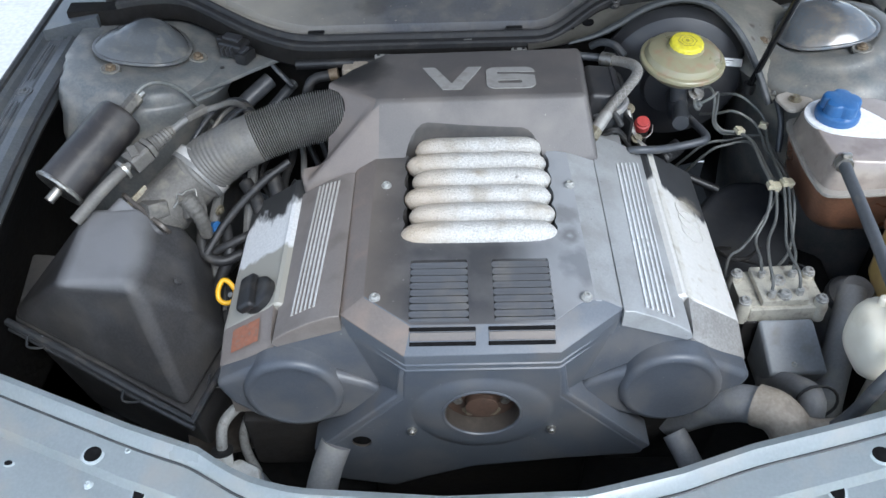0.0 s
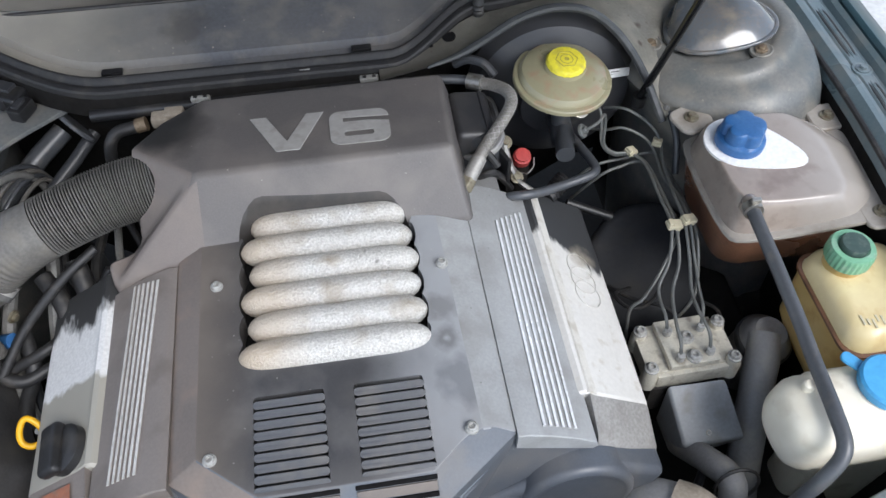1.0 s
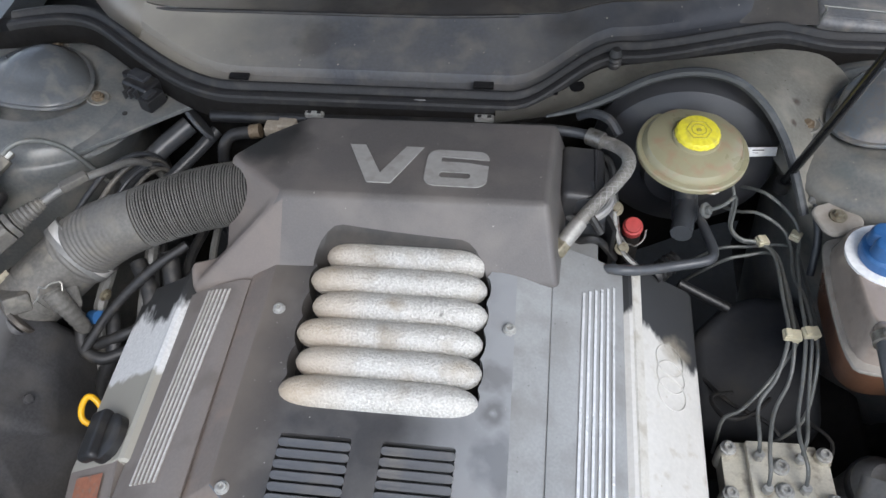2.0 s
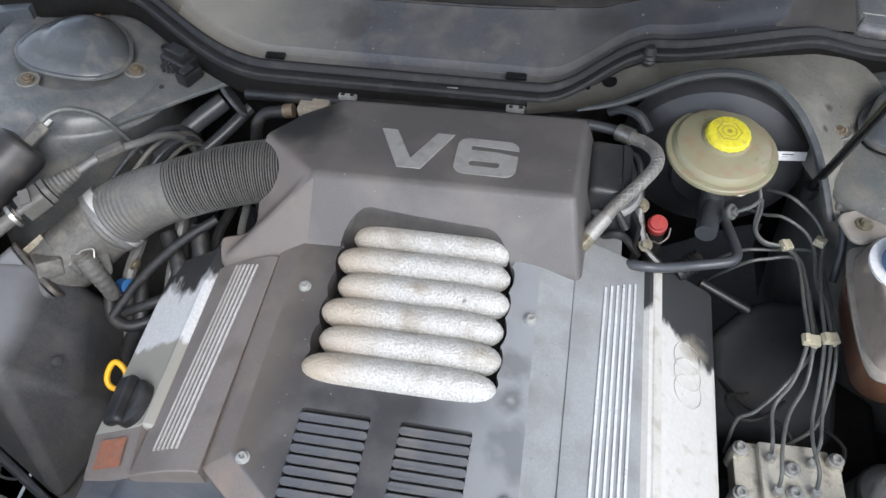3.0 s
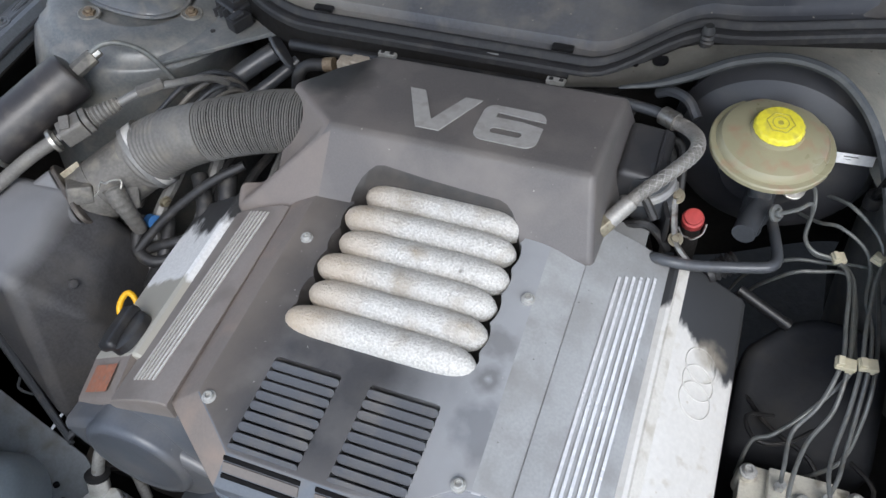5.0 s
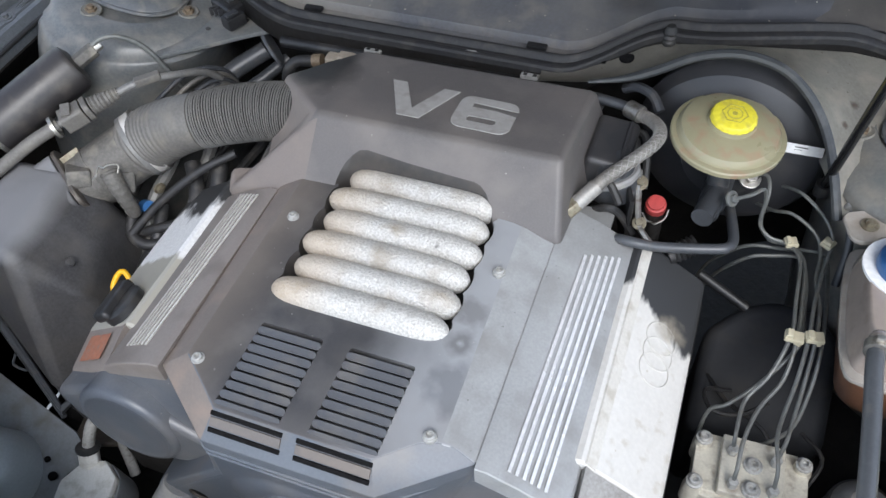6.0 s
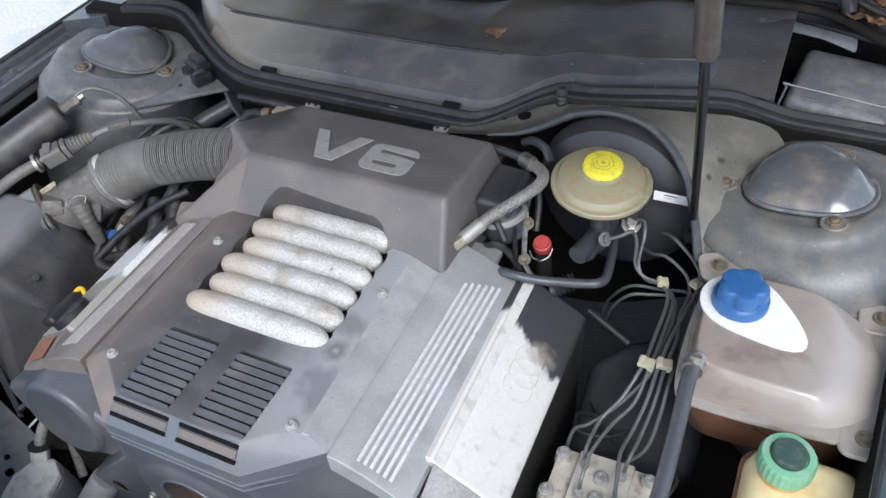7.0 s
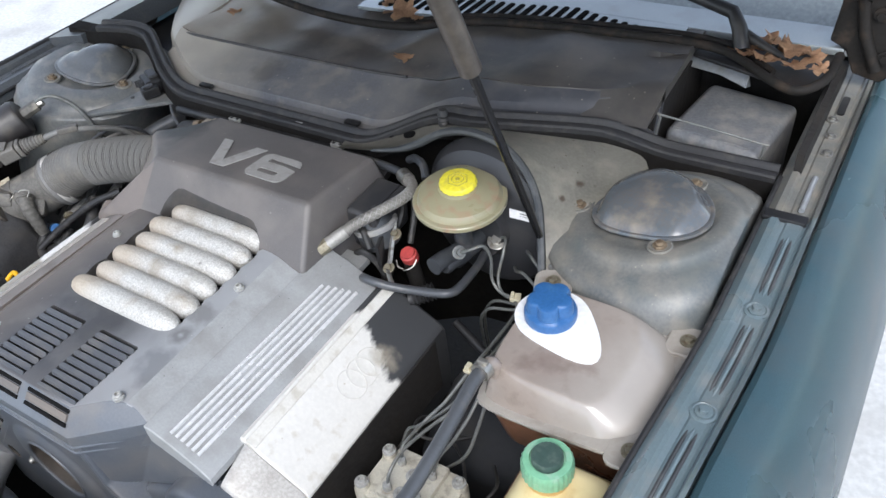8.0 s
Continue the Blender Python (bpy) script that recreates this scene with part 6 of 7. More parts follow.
# pipes and hoses behind the engine on the driver's side
fh = thing("fuel_hose", "braided grey fuel hose with crimped ends", "hose")
part("hose", tube([(0.128, 0.882, 0.846), (0.142, 0.900, 0.856), (0.168, 0.928, 0.868), (0.184, 0.952, 0.874), (0.184, 0.975, 0.872), (0.172, 0.995, 0.866), (0.155, 1.008, 0.861)], 0.0074, 16, 6), M_braid, fh, "braided hose")
for turn in (1, -1):
    # crossing strands of the braid
    for k in range(5):
        core = smooth_path([(0.134, 0.890, 0.850), (0.142, 0.900, 0.856), (0.168, 0.928, 0.868), (0.184, 0.952, 0.874), (0.184, 0.975, 0.872), (0.172, 0.995, 0.866), (0.155, 1.008, 0.861)], 14)
        strand = []
        for i, q in enumerate(core):
            d = (core[min(i + 1, len(core) - 1)] - core[max(i - 1, 0)]).normalized()
            side = d.cross(Vector((0, 0, 1))).normalized()
            a = turn * i * 0.42 + k * 2 * math.pi / 5
            strand.append(q + 0.0074 * (math.cos(a) * side + math.sin(a) * side.cross(d)))
        part("strand", tube(strand, 0.0005, 4, smooth=False), M_cast, fh)
part("rear_hose", tube([(0.157, 1.007, 0.861), (0.138, 1.018, 0.860), (0.10, 1.022, 0.862), (0.06, 1.021, 0.863)], 0.0062, 14, 6), M_hose, fh, "plain dark rubber hose")
part("crimp", tube([(0.117, 0.868, 0.838), (0.134, 0.890, 0.850)], 0.0092, 14, smooth=False), M_cast, fh, "bright crimped sleeve")
part("union", prism(circle(0.0105, 6), -0.008, 0.008, 0.001, 1, axis_to((0.113, 0.863, 0.8355), (0.5, 0.65, 0.35))), M_brass, fh, "brass union nut")
part("crimp", tube([(0.158, 1.006, 0.862), (0.142, 1.016, 0.860)], 0.0105, 14, smooth=False), M_steel, fh)
solid("pipe", tube([(0.178, 1.02, 0.86), (0.165, 1.035, 0.87), (0.145, 1.045, 0.87), (0.13, 1.05, 0.86)], 0.006, 8), M_hose, "short grey pipe against the bulkhead", "pipe")
solid("heater_hose", tube([(0.160, 0.872, 0.790), (0.172, 0.864, 0.802), (0.190, 0.862, 0.804), (0.212, 0.868, 0.799), (0.240, 0.878, 0.795), (0.272, 0.886, 0.796), (0.285, 0.892, 0.796), (0.290, 0.905, 0.793), (0.288, 0.930, 0.787), (0.281, 0.975, 0.776), (0.275, 1.0, 0.772)], 0.0060, 14, 6), M_pipe, "bent grey rubber vacuum hose", "hose")
solid("rubber_bellows", tube([(0.225, 0.885, 0.767), (0.252, 0.905, 0.775)], 0.011, 14, 12, radii=lambda t: 1 + 0.18 * math.sin(t * 40)), M_rubber, "small ribbed black rubber boot", "boot")
cb_ = thing("coil_cover", "black moulded cover behind the engine hump", "cover")
part("shell", box((0.134, 0.958, 0.828), (0.050, 0.082, 0.066), 0.008, pose(0, 0, 0, 0, 6, 0), 3), M_servo, cb_, "black plastic shell", 30)
part("rib", box((0.150, 0.958, 0.850), (0.004, 0.070, 0.024), 0.001, pose(0, 0, 0, 0, 6, 0)), M_servo, cb_)
pot = thing("vacuum_pot", "dull black round vacuum pot", "vacuum pot")
part("drum", revolve([(0.026, 0), (0.029, 0.004), (0.029, 0.028), (0.026, 0.034), (0.024, 0.056), (0.010, 0.060)], 30, axis_to((0.152, 0.935, 0.80), (-0.3, 0.1, 1))), M_hose, pot)
part("flange", revolve([(0.031, 0.026), (0.032, 0.028), (0.032, 0.032), (0.030, 0.034)], 30, axis_to((0.152, 0.935, 0.80), (-0.3, 0.1, 1))), M_dusthose, pot)
part("bracket", box((0.166, 0.92, 0.79), (0.006, 0.05, 0.08), 0.002, pose(0, 0, 0, 0, 0, 20)), M_black, pot)
rc = thing("test_port", "bright red capped test port with a wire spring", "cap")
part("cap", revolve([(0.0118, -0.008), (0.0122, 0.002), (0.0115, 0.005), (0.0098, 0.0062), (0.0094, 0.0095), (0.003, 0.010)], 28, axis_to((0.199, 0.931, 0.797), (0, -0.35, 1))), M_red, rc, "red rubber cap")
part("stem", tube([(0.199, 0.932, 0.79), (0.200, 0.94, 0.72)], 0.011, 12, smooth=False), M_dark, rc)
part("spring", tube([(0.186, 0.918, 0.795), (0.192, 0.912, 0.790), (0.198, 0.914, 0.786), (0.203, 0.911, 0.788), (0.212, 0.918, 0.792), (0.214, 0.927, 0.799)], 0.0011, 6), M_steel, rc)
br = thing("pipe_bracket", "bent zinc bracket with bolts", "bracket")
part("strap", tube([(0.172, 0.945, 0.835), (0.176, 0.930, 0.820), (0.182, 0.910, 0.800), (0.190, 0.893, 0.792), (0.205, 0.880, 0.786)], 0.0038, 6), M_steel, br)
hexbolt("bolt", (0.176, 0.936, 0.823), (0.1, -0.4, 1), 0.0055, M_brass, br)
hexbolt("bolt", (0.186, 0.900, 0.795), (0, -0.4, 1), 0.0048, M_brass, br)
for k, p in enumerate(([(0.13, 0.90, 0.80), (0.15, 0.895, 0.815), (0.165, 0.90, 0.80), (0.18, 0.90, 0.775)], [(0.135, 0.97, 0.84), (0.155, 0.985, 0.845), (0.165, 0.97, 0.83), (0.16, 0.945, 0.80)], [(0.14, 1.0, 0.83), (0.165, 1.0, 0.84), (0.175, 0.985, 0.82), (0.18, 0.96, 0.79)], [(0.13, 0.92, 0.83), (0.145, 0.91, 0.838), (0.16, 0.90, 0.82)])):
    solid("vacuum_line", tube(p, 0.0048, 8, 5), M_rubber, "black rubber vacuum line", "hose", "vacuum lines")

# gas strut of the bonnet
gs = thing("gas_strut", "black gas strut holding up the bonnet", "strut")
a, b, c = Vector((0.373, 0.997, 0.815)), Vector((0.3665, 0.868, 1.142)), Vector((0.359, 0.742, 1.46))
part("rod", tube([a, b], 0.005, 12, smooth=False), M_rod, gs, "thin black rod")
part("sleeve", tube([b.lerp(a, 0.0), b.lerp(c, 0.999)], 0.0115, 20, smooth=False), M_sleeve, gs, "dusty dark cylinder")
part("end", tube([a + Vector((0, 0, 0.006)), a - Vector((0, 0, 0.010))], 0.0095, 12, smooth=False), M_black, gs)

lc = thing("release_cable", "dark sheathed cable clipped beside the strut tower", "cable")
part("sheath", tube([(0.386, 0.998, 0.838), (0.396, 0.978, 0.828), (0.405, 0.952, 0.812), (0.409, 0.930, 0.79), (0.408, 0.91, 0.755)], 0.0048, 10, 5), M_hose, lc)
part("clip", box((0.405, 0.965, 0.822), (0.026, 0.007, 0.008), 0.002, pose(0, 0, 0, 0, 30, 20)), M_bracket, lc, "pale metal clip")

# control unit in the plenum well
ecu = thing("control_unit_box", "dusty grey control unit box held by a wire bail", "box")
part("case", box((0.508, 1.316, 0.800), (0.134, 0.162, 0.130), 0.012, pose(0, 0, 0, -3, 2, -6), 3), M_unit, ecu, "dusty grey plastic case")
part("case_rib", box((0.500, 1.250, 0.868), (0.110, 0.006, 0.004), 0.001, pose(0, 0, 0, -3, 2, -6)), M_unit, ecu)
part("bail", tube([(0.429, 1.222, 0.859), (0.436, 1.224, 0.900), (0.441, 1.225, 0.9035), (0.568, 1.229, 0.8885), (0.573, 1.230, 0.884), (0.571, 1.230, 0.845)], 0.0016, 8, 3), M_line, ecu, "bent wire bail")

# ---- nearside ----
air = thing("air_filter_box", "large dull black air filter housing", "air box")
av = [(-0.598, 0.770, 0.800), (-0.522, 0.768, 0.803), (-0.497, 0.628, 0.797), (-0.592, 0.626, 0.797), (-0.640, 0.790, 0.725), (-0.460, 0.800, 0.655), (-0.418, 0.670, 0.622), (-0.452, 0.548, 0.622), (-0.735, 0.690, 0.664), (-0.470, 0.770, 0.757), (-0.436, 0.640, 0.720)]
bm = mesh_of(av, [(0, 1, 2, 3), (0, 3, 8, 4), (3, 2, 7, 8), (1, 0, 4, 5), (1, 5, 9), (5, 6, 10, 9), (2, 1, 9, 10), (2, 10, 6, 7), (4, 8, 7, 6, 5)], 0.014, 4)
part("lid", bm, M_air, air, "dusty black sloping lid, paler towards the top")
lowbox = mesh_of([(-0.735, 0.80, 0.68), (-0.455, 0.81, 0.635), (-0.412, 0.67, 0.610), (-0.448, 0.550, 0.607), (-0.735, 0.692, 0.652),
                  (-0.70, 0.77, 0.42), (-0.46, 0.78, 0.42), (-0.43, 0.67, 0.42), (-0.45, 0.57, 0.42), (-0.70, 0.70, 0.42)],
                 [(0, 1, 2, 3, 4), (5, 9, 8, 7, 6), (0, 5, 6, 1), (1, 6, 7, 2), (2, 7, 8, 3), (3, 8, 9, 4), (4, 9, 5, 0)], 0.006)
part("lower_case", lowbox, M_air, air)
rim_line = [(-0.738, 0.684, 0.657), (-0.640, 0.638, 0.640), (-0.540, 0.587, 0.622), (-0.447, 0.541, 0.612), (-0.409, 0.668, 0.617), (-0.450, 0.805, 0.642)]
part("rim", tube(rim_line, 0.006, 8, smooth=False), M_hose, air, "dusty parting flange")
part("rim", tube([(x, y - 0.004, z - 0.012) for x, y, z in rim_line[:4]], 0.0035, 8, smooth=False), M_hose, air, "second bead of the flange")
for x, y, z in ((-0.690, 0.660, 0.646), (-0.540, 0.585, 0.618), (-0.425, 0.61, 0.615)):
    part("spring_clip", tube([(x - 0.010, y, z + 0.008), (x - 0.012, y - 0.010, z - 0.006), (x + 0.012, y - 0.010, z - 0.006), (x + 0.010, y, z + 0.008)], 0.0018, 6), M_hose, air, "wire spring clip")
part("dimple", revolve([(0.006, 0), (0.005, 0.003), (0.002, 0.0035)], 12, axis_to((-0.458, 0.668, 0.756), (0.7, 0, 0.6))), M_air, air)

maf = thing("air_flow_meter", "dusty cast air flow meter with a worm-drive clamp", "sensor")
m_axis = [(-0.548, 0.748, 0.745), (-0.519, 0.781, 0.760), (-0.490, 0.814, 0.775), (-0.462, 0.846, 0.789)]
m_dir = Vector((0.625, 0.710, 0.320))
part("barrel", tube(m_axis, 0.040, 28, 4), M_neck, maf, "dusty cast barrel", 50)
part("flange", prism(round_rect(0.090, 0.090, 0.014, 4), -0.003, 0.003, 0.001, 1, axis_to((-0.519, 0.781, 0.760), m_dir, 20)), M_sleeve, maf, "square joint flange")
part("connector", box((-0.462, 0.792, 0.772), (0.034, 0.030, 0.030), 0.006, pose(0, 0, 0, -40, 20, 40)), M_neck, maf)
part("plug", tube([(-0.461, 0.783, 0.800), (-0.452, 0.776, 0.790), (-0.446, 0.774, 0.768), (-0.446, 0.776, 0.735)], 0.013, 14, 10, radii=lambda t: 1.0 - 0.3 * t + 0.05 * math.sin(t * 50)), M_neck, maf, "rubber boot of the plug")
part("snout", prism(round_rect(0.088, 0.088, 0.014, 4), -0.085, -0.005, 0.003, 2, axis_to((-0.519, 0.781, 0.760), m_dir, 20)), M_air, air, "square outlet of the box")
o = Vector((-0.462, 0.846, 0.789))
part("lip", tube([o - m_dir * 0.004, o + m_dir * 0.003], 0.0452, 32, smooth=False), M_ductdark, maf, "rubber lip of the joint")
clamp = part("clamp", tube([o + m_dir * 0.003, o + m_dir * 0.0160], 0.0452, 36, smooth=False), M_stripeL, maf, "worm-drive hose clamp")
part("clamp_edge", tube([o + m_dir * 0.0155, o + m_dir * 0.0172], 0.0460, 36, smooth=False), M_steel, clamp, "rolled edge of the clamp")
part("bracket", mesh_of([(-0.545, 0.770, 0.800), (-0.520, 0.800, 0.812), (-0.512, 0.794, 0.790), (-0.530, 0.762, 0.772), (-0.548, 0.772, 0.798), (-0.523, 0.802, 0.810), (-0.515, 0.796, 0.788), (-0.533, 0.764, 0.770)],
                        [(0, 1, 2, 3), (7, 6, 5, 4), (0, 4, 5, 1), (1, 5, 6, 2), (2, 6, 7, 3), (3, 7, 4, 0)], 0.0008), M_brass, maf, "bent tin bracket")
part("plug_block", box((-0.505, 0.772, 0.792), (0.030, 0.034, 0.024), 0.004, pose(0, 0, 0, -20, 15, 40)), M_neck, maf)
part("wire_clip", tube([(-0.474, 0.764, 0.800), (-0.468, 0.769, 0.807), (-0.470, 0.779, 0.811), (-0.462, 0.778, 0.812), (-0.457, 0.783, 0.814), (-0.447, 0.788, 0.812), (-0.444, 0.780, 0.806)], 0.0011, 8), M_steel, maf, "bent wire spring clip")
part("band", tube([(-0.506, 0.796, 0.7665), (-0.501, 0.8017, 0.769)], 0.0412, 28, smooth=False), M_neck, maf, "raised cast band")
hexbolt("clamp_screw", (-0.436, 0.822, 0.740), (0.7, -0.4, -0.1), 0.0048, M_brass, maf)
part("blue_plug", tube([(-0.447, 0.796, 0.728), (-0.434, 0.792, 0.734)], 0.009, 12, smooth=False), M_blue, maf, "blue plug")

duct = thing("intake_duct", "dusty grey ribbed rubber intake duct", "duct")
dp = [(-0.462, 0.846, 0.789), (-0.436, 0.857, 0.806), (-0.408, 0.863, 0.821), (-0.378, 0.870, 0.832), (-0.335, 0.886, 0.840), (-0.290, 0.902, 0.844), (-0.245, 0.912, 0.845)]
full = smooth_path(dp, 160)
k0 = int(len(full) * 0.53)
part("smooth_end", tube(full[:k0 + 1:4], 0.0425, 32, smooth=False, radii=lambda t: 1.0 - 0.15 * t + 0.012 * math.sin(t * 30 * math.pi) * (1 if t < 0.6 else 0.25)), M_duct, duct, "paler finely ribbed end", 60)
bellows = part("bellows", tube(full[k0:], 0.0425, 36, smooth=False, radii=lambda t: 0.86 + 0.04 * t - 0.065 * (1 + math.cos(t * 84 * math.pi))), M_bellows, duct, "ribbed bellows, shade between the ribs painted black", 80)
# shade between the ribs is put in as black faces
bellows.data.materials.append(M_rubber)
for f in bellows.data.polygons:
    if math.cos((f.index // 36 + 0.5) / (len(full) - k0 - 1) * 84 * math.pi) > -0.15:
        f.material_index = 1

can = thing("filter_canister", "dark dusty cylindrical canister with pipe fittings", "canister")
ca, cb = Vector((-0.559, 0.887, 0.869)), Vector((-0.628, 0.775, 0.828))
axis = (cb - ca)
part("shell", revolve([(0.020, -0.004), (0.030, 0.0), (0.033, 0.006), (0.033, axis.length - 0.004), (0.031, axis.length)], 32, axis_to(ca, axis)), M_can, can, "dull dark shell")
part("ring", revolve([(0.0345, axis.length - 0.006), (0.036, axis.length - 0.003), (0.0345, axis.length)], 32, axis_to(ca, axis)), M_steel, can, "bright rim")
part("union", prism(circle(0.0105, 6), -0.012, 0.020, 0.001, 1, axis_to(ca - axis.normalized() * 0.003 + Vector((0.010, 0.004, 0.008)), -axis)), M_neck, can, "dull tan union")
part("union_nut", prism(circle(0.007, 6), 0.018, 0.030, 0.001, 1, axis_to(ca - axis.normalized() * 0.003 + Vector((0.010, 0.004, 0.008)), -axis)), M_steel, can, "bright pipe nut")
part("stud", tube([cb, cb + axis.normalized() * 0.02], 0.007, 10, smooth=False), M_steel, can)
part("pipe", tube([ca + Vector((0.014, 0.012, 0.014)), ca + Vector((0.030, 0.030, 0.026)), (-0.509, 0.931, 0.893), (-0.488, 0.945, 0.870), (-0.468, 0.950, 0.830), (-0.455, 0.952, 0.800)], 0.0034, 10, 5), M_line, can, "thin bent pipe")

wire = thing("wiring_harness", "dusty wiring harness with a large plug", "cable")
hp = [(-0.600, 0.735, 0.805), (-0.565, 0.775, 0.828), (-0.540, 0.808, 0.838), (-0.515, 0.838, 0.845), (-0.490, 0.865, 0.853), (-0.462, 0.893, 0.860), (-0.435, 0.925, 0.852), (-0.420, 0.962, 0.832), (-0.412, 0.985, 0.80), (-0.405, 1.0, 0.74)]
part("loom", tube(hp, 0.0050, 12, 6), M_ductdark, wire)
part("sleeve", tube(hp[:3], 0.0085, 12, 6), M_duct, wire)
plug = part("plug", prism(round_rect(0.028, 0.026, 0.005, 3), 0, 0.030, 0.002, 2, axis_to((-0.536, 0.812, 0.839), (0.030, 0.036, 0.010))), M_duct, wire, "dusty square plug")
part("latch", box((0, 0, 0), (0.012, 0.018, 0.005), 0.001, axis_to((-0.528, 0.818, 0.857), (0.2, -0.3, 1))), M_duct, plug)
part("collar", prism(round_rect(0.030, 0.028, 0.009, 3), 0, 0.008, 0.002, 2, axis_to((-0.517, 0.836, 0.845), (0.030, 0.036, 0.010))), M_duct, wire)
part("lock_ring", tube([(-0.545, 0.802, 0.836), (-0.542, 0.8055, 0.837)], 0.0150, 20, smooth=False), M_steel, wire, "bright lock ring")
part("boot", tube([(-0.511, 0.843, 0.847), (-0.486, 0.870, 0.854)], 0.0120, 16, 24, radii=lambda t: 1.05 - 0.42 * t + 0.07 * math.sin(t * 44)), M_duct, wire)
part("joint", box((-0.457, 0.898, 0.861), (0.034, 0.012, 0.012), 0.003, pose(0, 0, 0, 0, 0, 46)), M_duct, wire)
for k in range(4):
    d = Vector((0.010 * k, -0.006 * k, -0.011 * k))
    p = [Vector(q) + d * s_ for q, s_ in (((-0.530, 0.850, 0.730), 1), ((-0.500, 0.885, 0.778), 1), ((-0.468, 0.928, 0.812), 1), ((-0.445, 0.958, 0.827), 0.8), ((-0.425, 0.985, 0.822), 0.6), ((-0.412, 1.005, 0.795), 0.5), ((-0.405, 1.015, 0.74), 1))]
    solid("vacuum_line", tube(p, 0.0038 - 0.0003 * k, 10, 6), M_duct if k % 2 else M_hose, "dusty rubber vacuum line by the bulkhead", "hose", "nearside lines")
solid("grey_pipe", tube([(-0.475, 0.968, 0.757), (-0.445, 1.000, 0.775), (-0.415, 1.032, 0.792), (-0.385, 1.062, 0.805)], 0.0135, 14, smooth=False), M_pipe, "thick blue-grey pipe towards the bulkhead", "pipe")
solid("grey_pipe", tube([(-0.40, 0.985, 0.775), (-0.37, 1.02, 0.79), (-0.345, 1.055, 0.803)], 0.0085, 12, smooth=False), M_hose, "thinner grey pipe beside it", "pipe")
solid("pipe_bracket", prism([(0.030 * math.cos(a) * (1.0 if k else 0.62), 0.014 * math.sin(a)) for k, a in [(1, radians(20 * i)) for i in range(18)]], 0, 0.006, 0.0015, 1, pose(-0.363, 1.043, 0.826, -50, 35, -35)), M_pipe, "curved grey pressed bracket", "bracket")
elbow = thing("breather_elbow", "black rubber elbow with a rusty end", "hose")
part("hose", tube([(-0.318, 0.996, 0.80), (-0.312, 1.002, 0.828), (-0.300, 1.010, 0.840), (-0.274, 1.014, 0.843)], 0.0078, 12, 5), M_rubber, elbow)
part("ferrule", tube([(-0.277, 1.014, 0.843), (-0.264, 1.015, 0.845)], 0.0092, 14, smooth=False), M_nut, elbow, "rusty brown ferrule")
part("valve", joined(box((-0.246, 1.016, 0.849), (0.022, 0.020, 0.016), 0.004), box((-0.228, 1.018, 0.854), (0.024, 0.017, 0.012), 0.003)), M_tan, elbow, "crumpled tan valve")
relay = thing("sensor_block", "small black plug block on the shelf", "sensor")
mb = pose(-0.430, 1.064, 0.866, 0, 0, -25)
part("base", box((0, 0, 0), (0.046, 0.030, 0.024), 0.005, mb, 3), M_black, relay)
part("plug", box((0.020, -0.022, -0.002), (0.020, 0.030, 0.018), 0.003, mb), M_black, relay, "black plug")
part("latch", box((0.020, -0.024, 0.009), (0.009, 0.018, 0.004), 0.001, mb), M_servo, relay)
part("ear", prism(round_rect(0.018, 0.012, 0.005, 3, -0.027, 0.004), 0.004, 0.010, 0.001, 1, mb), M_black, relay)
part("lid", box((-0.002, 0.006, 0.014), (0.030, 0.016, 0.006), 0.002, mb), M_servo, relay)
for k in range(3):
    part("fin", box((-0.014 + 0.007 * k, -0.017, 0.004), (0.0025, 0.012, 0.012), 0.0006, mb), M_servo, relay)

# hoses below the duct
for p, r in (([(-0.40, 0.86, 0.76), (-0.375, 0.82, 0.74), (-0.37, 0.76, 0.70), (-0.375, 0.70, 0.62)], 0.011), ([(-0.36, 0.87, 0.77), (-0.345, 0.82, 0.74), (-0.35, 0.76, 0.69), (-0.36, 0.70, 0.60)], 0.012), ([(-0.33, 0.87, 0.79), (-0.37, 0.84, 0.775), (-0.42, 0.80, 0.74), (-0.45, 0.76, 0.71)], 0.006),
             ([(-0.45, 0.77, 0.70), (-0.41, 0.78, 0.715), (-0.38, 0.80, 0.72), (-0.34, 0.84, 0.74), (-0.32, 0.86, 0.76)], 0.007), ([(-0.43, 0.81, 0.72), (-0.42, 0.77, 0.70), (-0.44, 0.74, 0.66), (-0.45, 0.70, 0.60)], 0.009), ([(-0.46, 0.80, 0.73), (-0.455, 0.765, 0.71), (-0.43, 0.755, 0.70), (-0.40, 0.77, 0.70)], 0.008)):
    solid("coolant_hose", tube(p, r, 10, 5), M_rubber, "black rubber hose beside the engine", "hose", "nearside hoses")
random.seed(12)
for k in range(9):
    x, r = -0.47 + 0.022 * k, random.choice((0.004, 0.005, 0.0065, 0.008))
    p = [(x + random.uniform(-0.02, 0.02), 1.03 + random.uniform(-0.02, 0.01), 0.74 + random.uniform(-0.02, 0.02)), (x + random.uniform(-0.01, 0.03), 0.955, 0.765 + random.uniform(-0.03, 0.015)),
         (x + random.uniform(0.0, 0.05), 0.88, 0.745 + random.uniform(-0.02, 0.01)), (x + random.uniform(0.0, 0.05), 0.80, 0.70 + random.uniform(-0.03, 0.02)), (x + 0.03, 0.73, 0.62)]
    solid("coolant_hose", tube(p, r, 8, 5), M_rubber if k % 3 else M_ductdark, "black rubber line behind the intake duct", "hose", "nearside hoses")
dip = thing("dipstick", "yellow dipstick with a ring handle", "dipstick")
